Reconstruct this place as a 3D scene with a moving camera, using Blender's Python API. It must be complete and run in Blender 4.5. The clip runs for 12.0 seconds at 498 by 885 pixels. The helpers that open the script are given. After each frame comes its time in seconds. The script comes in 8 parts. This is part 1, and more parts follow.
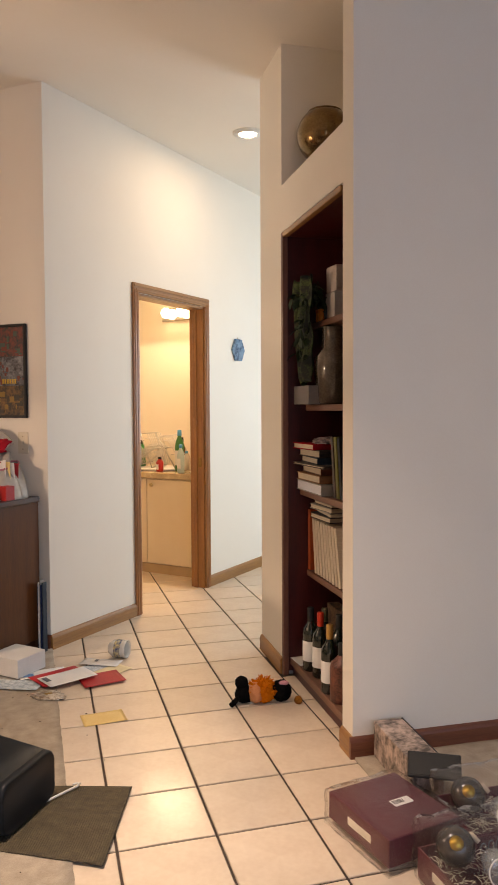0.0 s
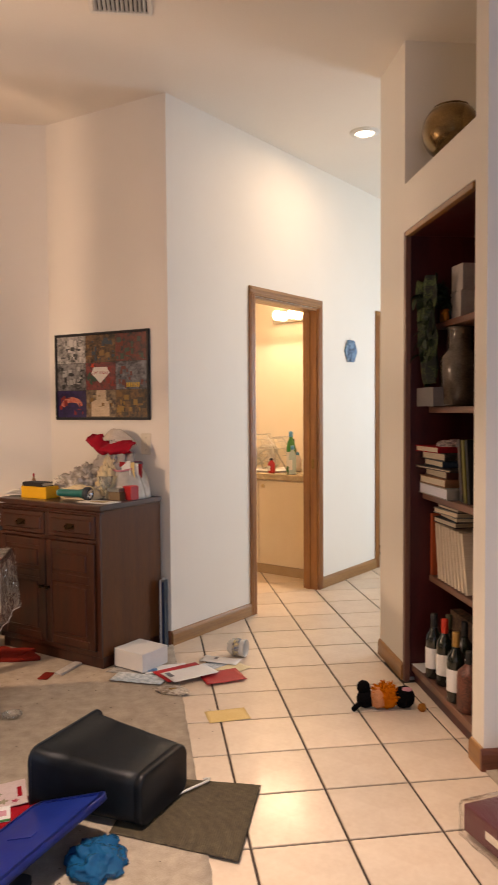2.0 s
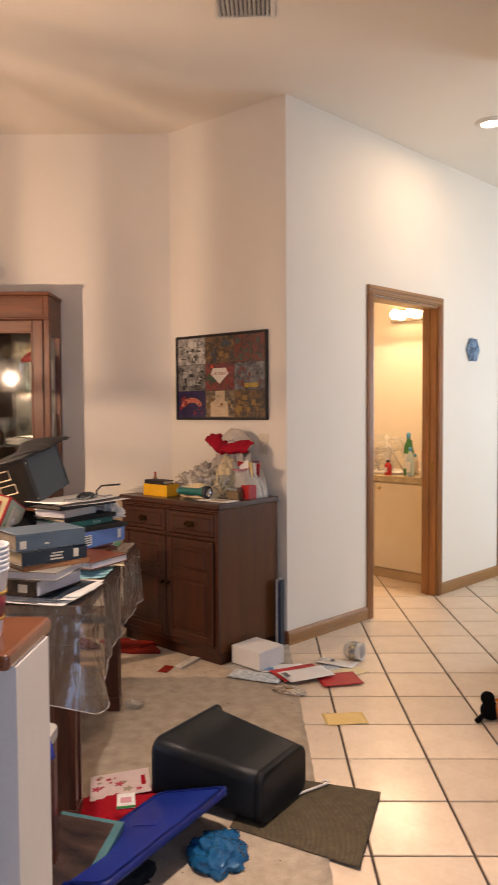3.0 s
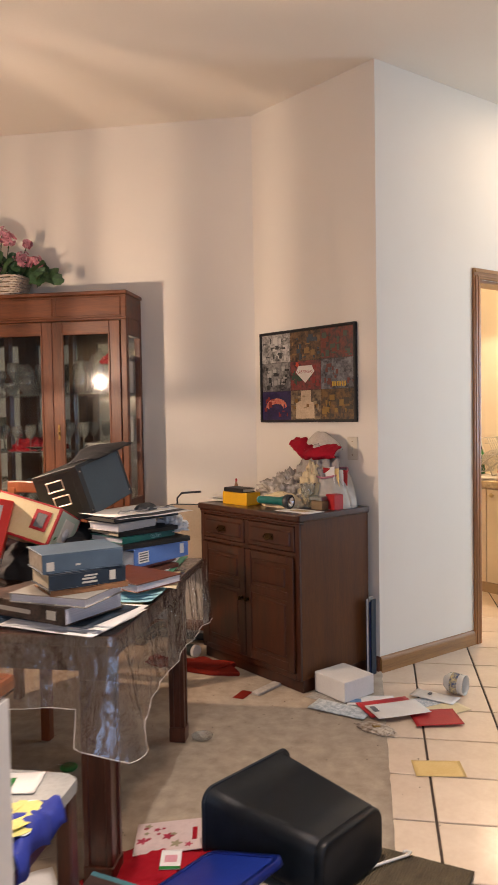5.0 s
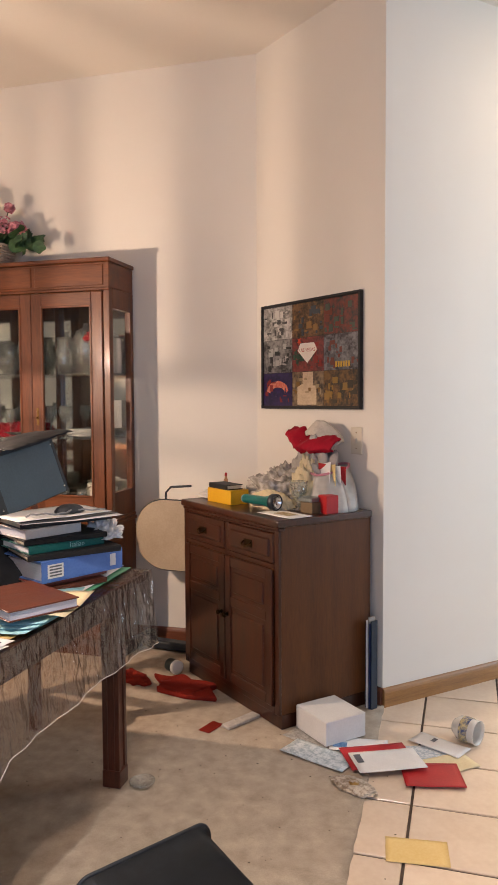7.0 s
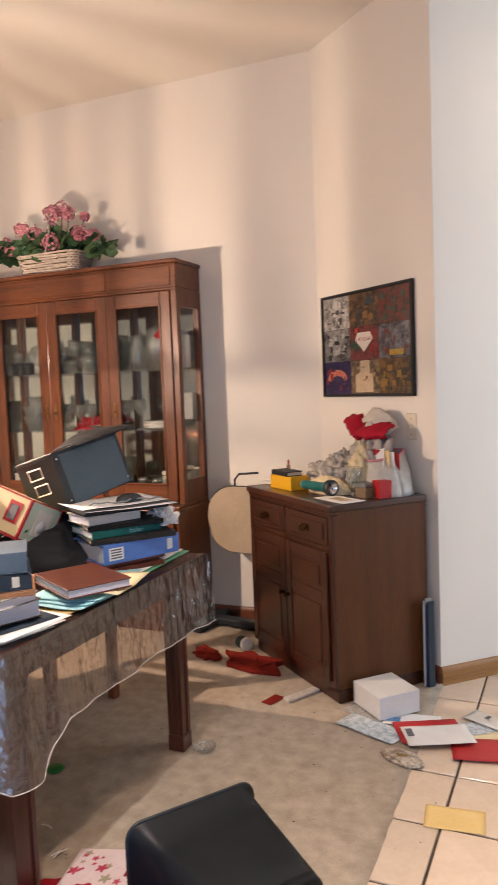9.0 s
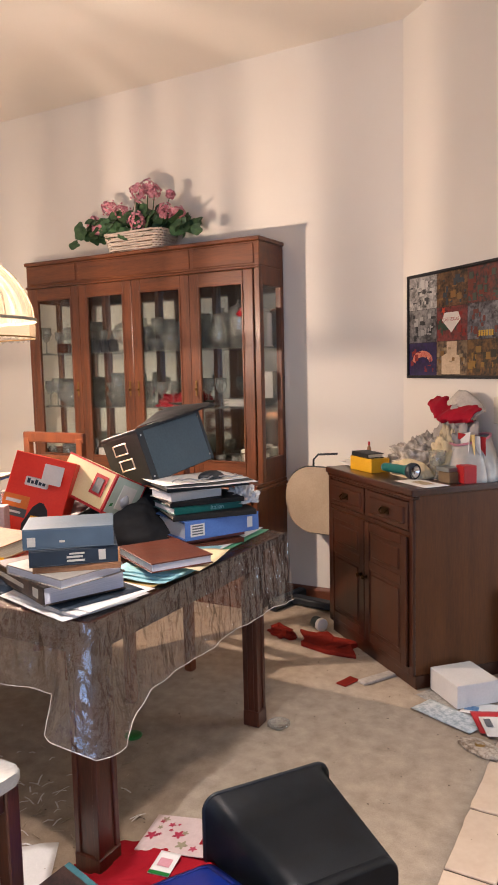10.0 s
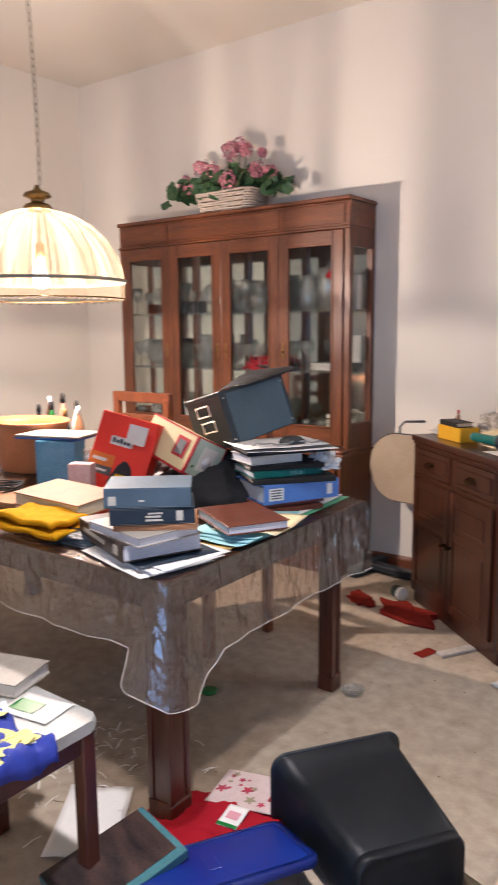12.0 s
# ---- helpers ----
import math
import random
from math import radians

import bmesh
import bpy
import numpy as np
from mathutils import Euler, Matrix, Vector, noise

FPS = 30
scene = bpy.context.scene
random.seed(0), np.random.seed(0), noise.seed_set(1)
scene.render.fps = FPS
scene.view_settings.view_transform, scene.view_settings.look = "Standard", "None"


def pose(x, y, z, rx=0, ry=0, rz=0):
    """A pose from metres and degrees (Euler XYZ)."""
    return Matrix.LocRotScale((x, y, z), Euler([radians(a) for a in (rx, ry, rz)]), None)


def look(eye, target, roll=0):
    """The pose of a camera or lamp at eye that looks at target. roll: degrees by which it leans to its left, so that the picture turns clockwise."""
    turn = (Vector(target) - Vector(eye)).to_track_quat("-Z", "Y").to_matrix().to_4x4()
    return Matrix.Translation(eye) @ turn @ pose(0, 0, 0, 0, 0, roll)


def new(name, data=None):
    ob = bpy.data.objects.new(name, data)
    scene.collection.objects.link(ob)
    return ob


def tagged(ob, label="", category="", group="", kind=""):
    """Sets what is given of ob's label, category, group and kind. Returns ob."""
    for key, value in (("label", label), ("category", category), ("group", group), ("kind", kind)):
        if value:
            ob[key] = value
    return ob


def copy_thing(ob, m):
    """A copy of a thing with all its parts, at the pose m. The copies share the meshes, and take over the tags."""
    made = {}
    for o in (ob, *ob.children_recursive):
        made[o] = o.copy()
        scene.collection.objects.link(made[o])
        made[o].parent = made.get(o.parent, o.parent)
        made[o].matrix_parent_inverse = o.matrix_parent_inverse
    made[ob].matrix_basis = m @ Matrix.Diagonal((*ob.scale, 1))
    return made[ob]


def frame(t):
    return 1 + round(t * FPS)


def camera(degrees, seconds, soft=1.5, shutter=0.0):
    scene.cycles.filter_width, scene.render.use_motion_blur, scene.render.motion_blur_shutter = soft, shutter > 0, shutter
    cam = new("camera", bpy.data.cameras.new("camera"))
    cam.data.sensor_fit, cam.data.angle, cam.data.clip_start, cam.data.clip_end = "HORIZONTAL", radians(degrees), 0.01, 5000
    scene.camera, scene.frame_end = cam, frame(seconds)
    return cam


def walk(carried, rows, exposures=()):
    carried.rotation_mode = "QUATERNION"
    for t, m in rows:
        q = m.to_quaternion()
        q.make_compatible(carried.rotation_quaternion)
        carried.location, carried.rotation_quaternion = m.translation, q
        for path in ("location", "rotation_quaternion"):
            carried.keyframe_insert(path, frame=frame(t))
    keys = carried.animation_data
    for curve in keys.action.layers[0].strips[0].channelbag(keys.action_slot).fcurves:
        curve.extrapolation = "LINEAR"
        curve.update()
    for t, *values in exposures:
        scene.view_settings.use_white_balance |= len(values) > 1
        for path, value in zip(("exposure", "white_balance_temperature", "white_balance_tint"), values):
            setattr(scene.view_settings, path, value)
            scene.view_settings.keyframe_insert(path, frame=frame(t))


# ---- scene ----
cam = camera(37.5, 12.0, soft=1.2, shutter=0.45)
PATH = [
    (0, (0.173, 0.187, 1.325), (0.657, 2.125, 1.234), -0.3),
    (0.5, (0.133, 0.199, 1.327), (0.587, 2.145, 1.237), -0.4),
    (1, (0.11, 0.197, 1.328), (0.52, 2.153, 1.241), -0.4),
    (1.5, (0.089, 0.196, 1.335), (0.424, 2.166, 1.246), -0.4),
    (2, (0.063, 0.2, 1.334), (0.285, 2.186, 1.246), -0.4),
    (2.5, (0.051, 0.21, 1.332), (0.125, 2.207, 1.246), -0.4),
    (3, (0.026, 0.211, 1.327), (-0.053, 2.207, 1.245), -0.3),
    (3.5, (0.002, 0.213, 1.336), (-0.216, 2.2, 1.252), -0.3),
    (3.7, (-0.001, 0.224, 1.328), (-0.265, 2.205, 1.248), -0.5),
    (5.3, (0.263, 0.698, 1.327), (-0.153, 2.653, 1.249), -0.8),
    (5.5, (0.332, 0.775, 1.329), (-0.099, 2.726, 1.246), -0.7),
    (6, (0.468, 0.962, 1.339), (0.007, 2.906, 1.245), -0.9),
    (6.5, (0.495, 1.175, 1.339), (-0.014, 3.106, 1.237), -0.7),
    (6.7, (0.472, 1.223, 1.321), (-0.085, 3.141, 1.215), -0.5),
    (8.5, (0.724, 1.15, 1.355), (-0.05, 2.989, 1.215), -1.4),
    (9, (0.725, 1.143, 1.358), (-0.146, 2.936, 1.203), -2.2),
    (9.5, (0.7, 1.148, 1.356), (-0.315, 2.863, 1.182), -1.3),
    (10, (0.696, 1.14, 1.359), (-0.352, 2.831, 1.154), -1.3),
    (10.5, (0.69, 1.152, 1.358), (-0.404, 2.807, 1.104), -1.2),
    (11, (0.687, 1.163, 1.363), (-0.385, 2.826, 1.073), -0.8),
    (11.5, (0.682, 1.157, 1.362), (-0.395, 2.815, 1.062), -0.5),
    (12, (0.711, 1.171, 1.367), (-0.53, 2.709, 1.063), -0.5),
]
walk(cam, [(t, look(eye, target, roll)) for t, eye, target, roll in PATH], [(0.0, -0.34, 7550, 21), (2.0, -0.34, 7600, 25), (3.7, -0.38, 7600, 26), (5.4, -0.24, 6700, 20), (9.0, 0.06, 6550, 20), (12.0, 0.10, 5750, 17)])

# ---- world and large lights ----
scene.cycles.transparent_max_bounces = 24
world = bpy.data.worlds.new("world")
scene.world = world
world.use_nodes = True
sky = world.node_tree.nodes.new("ShaderNodeTexSky")
sky.sky_type, sky.sun_disc, sky.sun_elevation, sky.sun_rotation = "NISHITA", False, radians(25), radians(200)
world.node_tree.nodes["Background"].inputs[1].default_value = 0.1
world.node_tree.links.new(sky.outputs[0], world.node_tree.nodes["Background"].inputs[0])


def lamp(name, kind, watts, colour, m, size=0.05, size_y=0.0, spread=180):
    data = bpy.data.lights.new(name, kind)
    data.energy, data.color = watts, colour
    if kind == "AREA":
        data.shape, data.size, data.size_y, data.spread = "RECTANGLE", size, size_y, radians(spread)
    else:
        data.shadow_soft_size = size
    ob = new(name, data)
    ob.matrix_world = m
    return ob


PENDANT = Vector((-1.97, 3.10, 1.50))  # centre of the shade's rim
lamp("pendant_bulb_light", "POINT", 124, (1.0, 0.79, 0.59), Matrix.Translation(PENDANT + Vector((0, 0, 0.10))), 0.022)
lamp("downlight_light", "AREA", 9, (1.0, 0.80, 0.56), look((1.33, 4.81, 3.07), (1.33, 4.81, 0)), 0.12, 0.12, 180)
lamp("hall_window_light", "AREA", 78, (0.58, 0.80, 1.0), look((4.17, 5.3, 1.55), (2.0, 5.3, 1.5)), 1.5, 1.4)
# added overhead fill, out of view: brightens the carpet, waste bin and table front
lamp("added_fill_light", "AREA", 25, (1.0, 0.89, 0.77), look((-0.05, 1.9, 3.07), (-0.05, 1.9, 0)), 0.12, 0.12, 84)
lamp("living_window_light", "AREA", 72, (0.38, 0.60, 1.0), look((1.6, -2.46, 1.35), (1.6, 2, 1.35)), 3.8, 1.8)


# ---- materials ----
def lin(c):
    """Linear colour from a hex string."""
    v = [int(c[i:i + 2], 16) / 255 for i in (1, 3, 5)]
    return [x / 12.92 if x <= 0.04045 else ((x + 0.055) / 1.055) ** 2.4 for x in v] + [1]


def mat(name, a, b=None, rough=0.5, metal=0.0, scale=6.0, stretch=(1, 1, 1), bump=0.1, fine=120.0, coat=0.0, contrast=(0.35, 0.65), spec=0.5, trans=0.0):
    """A surface in two tones: broad mottling and fine grain, in metres."""
    m = bpy.data.materials.new(name)
    m.use_nodes = True
    n, l = m.node_tree.nodes, m.node_tree.links
    bs = n["Principled BSDF"]
    tc = n.new("ShaderNodeTexCoord")
    mp = n.new("ShaderNodeMapping")
    mp.inputs["Scale"].default_value = stretch
    l.new(tc.outputs["Object"], mp.inputs[0])
    n1, n2 = n.new("ShaderNodeTexNoise"), n.new("ShaderNodeTexNoise")
    n1.inputs["Scale"].default_value, n1.inputs["Detail"].default_value, n1.inputs["Roughness"].default_value = scale, 6, 0.6
    n2.inputs["Scale"].default_value, n2.inputs["Detail"].default_value = fine, 3
    l.new(mp.outputs[0], n1.inputs[0])
    l.new(mp.outputs[0], n2.inputs[0])
    ramp = n.new("ShaderNodeValToRGB")
    ramp.color_ramp.elements[0].position, ramp.color_ramp.elements[1].position = contrast
    ramp.color_ramp.elements[0].color = a if not isinstance(a, str) else lin(a)
    b = b or a
    ramp.color_ramp.elements[1].color = b if not isinstance(b, str) else lin(b)
    mixf = n.new("ShaderNodeMath")
    mixf.operation = "MULTIPLY_ADD"
    mixf.inputs[1].default_value = 0.35
    add = n.new("ShaderNodeMath")
    add.operation = "MULTIPLY_ADD"
    add.inputs[1].default_value, add.inputs[2].default_value = 0.65, 0.0
    l.new(n1.outputs[0], add.inputs[0])
    l.new(n2.outputs[0], mixf.inputs[0])
    l.new(add.outputs[0], mixf.inputs[2])
    l.new(mixf.outputs[0], ramp.inputs[0])
    l.new(ramp.outputs[0], bs.inputs["Base Color"])
    bs.inputs["Metallic"].default_value = metal
    bs.inputs["Specular IOR Level"].default_value = spec
    bs.inputs["Coat Weight"].default_value, bs.inputs["Coat Roughness"].default_value = coat, 0.15
    bs.inputs["Transmission Weight"].default_value = trans
    mr = n.new("ShaderNodeMapRange")
    mr.inputs[3].default_value, mr.inputs[4].default_value = max(rough - 0.08, 0.02), min(rough + 0.1, 1)
    l.new(n1.outputs[0], mr.inputs[0])
    l.new(mr.outputs[0], bs.inputs["Roughness"])
    if bump:
        bp = n.new("ShaderNodeBump")
        bp.inputs["Strength"].default_value, bp.inputs["Distance"].default_value = bump, 0.004
        l.new(mixf.outputs[0], bp.inputs["Height"])
        l.new(bp.outputs[0], bs.inputs["Normal"])
    return m


def by_piece(m, amount=0.12):
    """Lets each piece of a material differ a little in brightness."""
    n, l = m.node_tree.nodes, m.node_tree.links
    bs, info = n["Principled BSDF"], n.new("ShaderNodeObjectInfo")
    src = bs.inputs["Base Color"].links[0].from_socket
    hsv, mr = n.new("ShaderNodeHueSaturation"), n.new("ShaderNodeMapRange")
    mr.inputs[3].default_value, mr.inputs[4].default_value = 1 - amount, 1 + amount * 0.5
    l.new(info.outputs["Random"], mr.inputs[0])
    l.new(mr.outputs[0], hsv.inputs["Value"])
    l.new(src, hsv.inputs["Color"])
    l.new(hsv.outputs[0], bs.inputs["Base Color"])
    return m


def clear_sheet(name, tint, gloss, bump, scale, stretch=(1, 1, 1), haze=0.0, haze_colour="#ffffff"):
    """Thin clear sheet: lets light straight through, with wrinkled gloss on top and a little haze."""
    m = bpy.data.materials.new(name)
    m.use_nodes = True
    n, l = m.node_tree.nodes, m.node_tree.links
    n.remove(n["Principled BSDF"])
    out = n["Material Output"]
    tr, gl, df = n.new("ShaderNodeBsdfTransparent"), n.new("ShaderNodeBsdfGlossy"), n.new("ShaderNodeBsdfDiffuse")
    tr.inputs[0].default_value = lin(tint)
    df.inputs[0].default_value = lin(haze_colour)
    gl.inputs["Roughness"].default_value = 0.08
    fr, pw, ma = n.new("ShaderNodeLayerWeight"), n.new("ShaderNodeMath"), n.new("ShaderNodeMath")
    pw.operation, ma.operation, pw.inputs[1].default_value = "POWER", "MULTIPLY_ADD", 4.0
    f0 = ((gloss - 1) / (gloss + 1)) ** 2
    ma.inputs[1].default_value, ma.inputs[2].default_value = 0.8 * (1 - f0), f0
    l.new(fr.outputs["Facing"], pw.inputs[0])
    l.new(pw.outputs[0], ma.inputs[0])
    if bump:
        tc, mp, nz, bp = n.new("ShaderNodeTexCoord"), n.new("ShaderNodeMapping"), n.new("ShaderNodeTexNoise"), n.new("ShaderNodeBump")
        mp.inputs["Scale"].default_value = stretch
        nz.inputs["Scale"].default_value, nz.inputs["Detail"].default_value, nz.inputs["Distortion"].default_value = scale, 3, 0.6
        bp.inputs["Strength"].default_value, bp.inputs["Distance"].default_value = bump, 0.02
        l.new(tc.outputs["Object"], mp.inputs[0])
        l.new(mp.outputs[0], nz.inputs[0])
        l.new(nz.outputs[0], bp.inputs["Height"])
        l.new(bp.outputs[0], gl.inputs["Normal"])
        l.new(bp.outputs[0], fr.inputs["Normal"])
    m1, m2 = n.new("ShaderNodeMixShader"), n.new("ShaderNodeMixShader")
    m1.inputs[0].default_value = haze
    l.new(tr.outputs[0], m1.inputs[1])
    l.new(df.outputs[0], m1.inputs[2])
    l.new(ma.outputs[0], m2.inputs[0])
    l.new(m1.outputs[0], m2.inputs[1])
    l.new(gl.outputs[0], m2.inputs[2])
    l.new(m2.outputs[0], out.inputs[0])
    return m


def glowing(name, colour, strength):
    m = bpy.data.materials.new(name)
    m.use_nodes = True
    bs = m.node_tree.nodes["Principled BSDF"]
    bs.inputs["Base Color"].default_value = (0.8, 0.8, 0.8, 1)
    bs.inputs["Emission Color"].default_value = (*colour, 1)
    bs.inputs["Emission Strength"].default_value = strength
    return m


WALL = mat("wall_paint", "#e6dfd2", "#ebe5d9", 0.62, scale=1.3, bump=0.12, fine=260)
CEIL = mat("ceiling_paint", "#e4dccf", "#e9e2d6", 0.75, scale=1.0, bump=0.25, fine=180)
BATHWALL = mat("bath_wall_paint", "#efe4d0", "#f4ebdb", 0.5, scale=1.5, bump=0.05, fine=200)
TILE = by_piece(mat("ceramic_tile", "#d6bfa6", "#e6d4be", 0.42, scale=9, bump=0.2, fine=45, coat=0.14, contrast=(0.3, 0.7)), 0.10)
GROUT = mat("dark_grout", "#3d322b", "#54463c", 0.9, scale=30, bump=0.3)
CARPET = mat("worn_carpet", "#988b7b", "#bdaf9d", 0.95, scale=16, bump=1.0, fine=300, contrast=(0.32, 0.68), spec=0.1)
OAK = mat("oak_trim", "#80502a", "#a8713c", 0.42, scale=5, stretch=(6, 6, 0.5), bump=0.15, fine=60, coat=0.2)
OAK_H = mat("oak_trim_lying", "#845a30", "#aa7a44", 0.42, scale=5, stretch=(0.5, 8, 8), bump=0.15, fine=60, coat=0.2)
TRIM_RED = mat("redwood_trim", "#5f3322", "#7d4a33", 0.42, scale=5, stretch=(0.5, 8, 8), bump=0.15, fine=60, coat=0.2)
CHINA = mat("china_cabinet_wood", "#4a2510", "#78421f", 0.4, scale=4, stretch=(5, 5, 0.45), bump=0.12, fine=45, coat=0.12)
CHINA_H = mat("china_cabinet_wood_lying", "#4a2510", "#78421f", 0.4, scale=4, stretch=(0.45, 5, 5), bump=0.12, fine=45, coat=0.12)
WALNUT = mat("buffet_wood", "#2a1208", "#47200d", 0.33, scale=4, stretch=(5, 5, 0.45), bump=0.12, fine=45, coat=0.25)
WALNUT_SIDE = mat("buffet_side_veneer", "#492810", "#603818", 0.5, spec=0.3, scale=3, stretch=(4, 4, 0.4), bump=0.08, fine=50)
TABLEWOOD = mat("table_wood", "#38190f", "#5b2f1f", 0.35, scale=5, stretch=(5, 5, 0.5), bump=0.12, fine=50, coat=0.2)
TABLETOP = mat("table_top_wood", "#2f1810", "#4a2a1c", 0.35, scale=5, stretch=(0.5, 5, 5), bump=0.12, fine=50, coat=0.2)
CHAIRWOOD = mat("chair_wood", "#5d2d17", "#814624", 0.38, scale=5, stretch=(4, 4, 0.6), bump=0.12, fine=50, coat=0.25)
MAHOGANY = mat("mahogany_lining", "#3a0e0e", "#4f1817", 0.4, scale=4, stretch=(4, 4, 0.4), bump=0.1, fine=50)
SHELFWOOD = mat("shelf_board_wood", "#6d4a3a", "#8a6450", 0.45, scale=5, stretch=(5, 0.5, 5), bump=0.1, fine=50)
BRASS_DARK = mat("darkened_brass", "#2c2014", "#4a3820", 0.4, 1.0, scale=40, bump=0.1)
BRASS = mat("aged_brass", "#6d5230", "#a2814d", 0.35, 1.0, scale=40, bump=0.1)
CHROME = mat("chrome", "#c9c9c9", "#e0e0e0", 0.18, 1.0, scale=30, bump=0.02)
BLACKPL = mat("black_plastic", "#1b2025", "#272d33", 0.42, scale=20, bump=0.2, fine=300)
BLACK = mat("black_matte", "#101010", "#1b1a1a", 0.6, scale=20, bump=0.2)
WHITEPL = mat("white_plastic", "#d9d5cc", "#e2dfd8", 0.35, scale=10, bump=0.03)
IVORY = mat("ivory_plastic", "#d6ccb6", "#ddd4c0", 0.35, scale=10, bump=0.03)
PAPER = mat("white_paper", "#dedcd8", "#eae8e4", 0.7, scale=8, bump=0.15, fine=160)
PAGES = mat("book_pages", "#bfb196", "#d9cfb9", 0.8, scale=8, stretch=(1, 1, 60), bump=0.4, fine=30)
PAGES_COOL = mat("new_book_pages", "#c6c8d2", "#dcdee6", 0.8, scale=8, stretch=(1, 1, 60), bump=0.4, fine=30)
CREAMPAPER = mat("cream_paper", "#d9c79b", "#e6d7b1", 0.7, scale=8, bump=0.15)
YELLOWPAPER = mat("yellow_paper", "#e0bf78", "#ead090", 0.7, scale=8, bump=0.1)
REDPAPER = mat("red_paper", "#a81a1e", "#bb2a2b", 0.55, scale=8, bump=0.1)
GLASSPANE = clear_sheet("glass_pane", "#f4f6f4", 1.35, 0.0, 1)
SOLIDGLASS = clear_sheet("glassware", "#f0f4f3", 2.7, 0.5, 26, haze=0.09, haze_colour="#f0f2f2")
VINYL = clear_sheet("clear_vinyl", "#d6ccc2", 2.2, 0.55, 16, (1.8, 1.8, 0.9), 0.055, "#d5c8bb")
FILM = clear_sheet("clear_film", "#fbfaf9", 1.3, 0.35, 30, (1, 1, 1), 0.012, "#ffffff")
POLYBAG = clear_sheet("clear_poly_bag", "#e9e9e7", 1.45, 1.0, 26, (1, 1, 1), 0.22, "#dcd8d2")
MIRROR = mat("mirror_back", "#cfd0cc", "#d8d9d5", 0.04, 1.0, scale=3, bump=0.0)
CLAY = mat("orange_bowl_plastic", "#c57a4a", "#d68d5c", 0.5, scale=8, bump=0.1)


# ---- building helpers ----
def box(bm, x0, x1, y0, y1, z0, z1, bevel=0.0, seg=1):
    vs = [bm.verts.new((x, y, z)) for z in (z0, z1) for y in (y0, y1) for x in (x0, x1)]
    fs = [bm.faces.new([vs[i] for i in q]) for q in ((0, 2, 3, 1), (4, 5, 7, 6), (0, 1, 5, 4), (2, 6, 7, 3), (0, 4, 6, 2), (1, 3, 7, 5))]
    if bevel:
        es = list({e for f in fs for e in f.edges})
        bmesh.ops.bevel(bm, geom=es, offset=bevel, segments=seg, profile=0.5, affect="EDGES")
    return bm


def boxes(*specs, bevel=0.0, seg=1):
    bm = bmesh.new()
    for s in specs:
        box(bm, *s, bevel=bevel, seg=seg)
    return bm


def lathe(profile, n=28, bm=None, at=(0, 0, 0), turn=None):
    """A surface turned about z from (radius, height) pairs; ends of zero radius close it."""
    bm = bm or bmesh.new()
    rings = []
    for r, z in profile:
        if r <= 1e-6:
            ring = [bm.verts.new((0, 0, z))]
        else:
            ring = [bm.verts.new((r * math.cos(math.tau * i / n), r * math.sin(math.tau * i / n), z)) for i in range(n)]
        rings.append(ring)
    for a, b in zip(rings, rings[1:]):
        for i in range(n):
            j = (i + 1) % n
            if len(a) == 1 and len(b) == 1:
                continue
            if len(a) == 1:
                bm.faces.new((a[0], b[j], b[i]))
            elif len(b) == 1:
                bm.faces.new((a[i], a[j], b[0]))
            else:
                bm.faces.new((a[i], a[j], b[j], b[i]))
    vs = [v for r in rings for v in r]
    if turn is not None:
        bmesh.ops.transform(bm, matrix=turn, verts=vs)
    bmesh.ops.translate(bm, vec=at, verts=vs)
    for f in bm.faces:
        f.smooth = True
    return bm


def tube(points, r, n=8, bm=None, closed=False):
    """A round rod along a line of points."""
    bm = bm or bmesh.new()
    pts = [Vector(p) for p in points]
    rings = []
    for i, p in enumerate(pts):
        a = pts[i - 1] if (i or closed) else p
        b = pts[(i + 1) % len(pts)] if (i < len(pts) - 1 or closed) else p
        d = (b - a).normalized()
        u = d.orthogonal().normalized() if not rings else (up - d * up.dot(d)).normalized()
        up = u
        w = d.cross(u)
        rings.append([bm.verts.new(p + r * (math.cos(math.tau * k / n) * u + math.sin(math.tau * k / n) * w)) for k in range(n)])
    pairs = list(zip(rings, rings[1:])) + ([(rings[-1], rings[0])] if closed else [])
    for a, b in pairs:
        for k in range(n):
            f = bm.faces.new((a[k], a[(k + 1) % n], b[(k + 1) % n], b[k]))
            f.smooth = True
    if not closed:
        bm.faces.new(rings[0][::-1])
        bm.faces.new(rings[-1])
    return bm


def prism(pts, z0, z1, bevel=0.0, bm=None):
    """An upright slab over a plan outline (counter-clockwise)."""
    bm = bm or bmesh.new()
    lo, hi = [bm.verts.new((x, y, z0)) for x, y in pts], [bm.verts.new((x, y, z1)) for x, y in pts]
    fs = [bm.faces.new(lo[::-1]), bm.faces.new(hi)]
    for i in range(len(pts)):
        j = (i + 1) % len(pts)
        fs.append(bm.faces.new((lo[i], lo[j], hi[j], hi[i])))
    if bevel:
        bmesh.ops.bevel(bm, geom=list({e for f in fs for e in f.edges}), offset=bevel, segments=2, profile=0.5, affect="EDGES")
    return bm


def rounded(w, h, r, n=6):
    """Plan outline of a rectangle with round corners, about its centre."""
    out = []
    for cx, cy, a0 in ((w / 2 - r, h / 2 - r, 0), (-w / 2 + r, h / 2 - r, 90), (-w / 2 + r, -h / 2 + r, 180), (w / 2 - r, -h / 2 + r, 270)):
        out += [(cx + r * math.cos(radians(a0 + 90 * k / n)), cy + r * math.sin(radians(a0 + 90 * k / n))) for k in range(n + 1)]
    return out


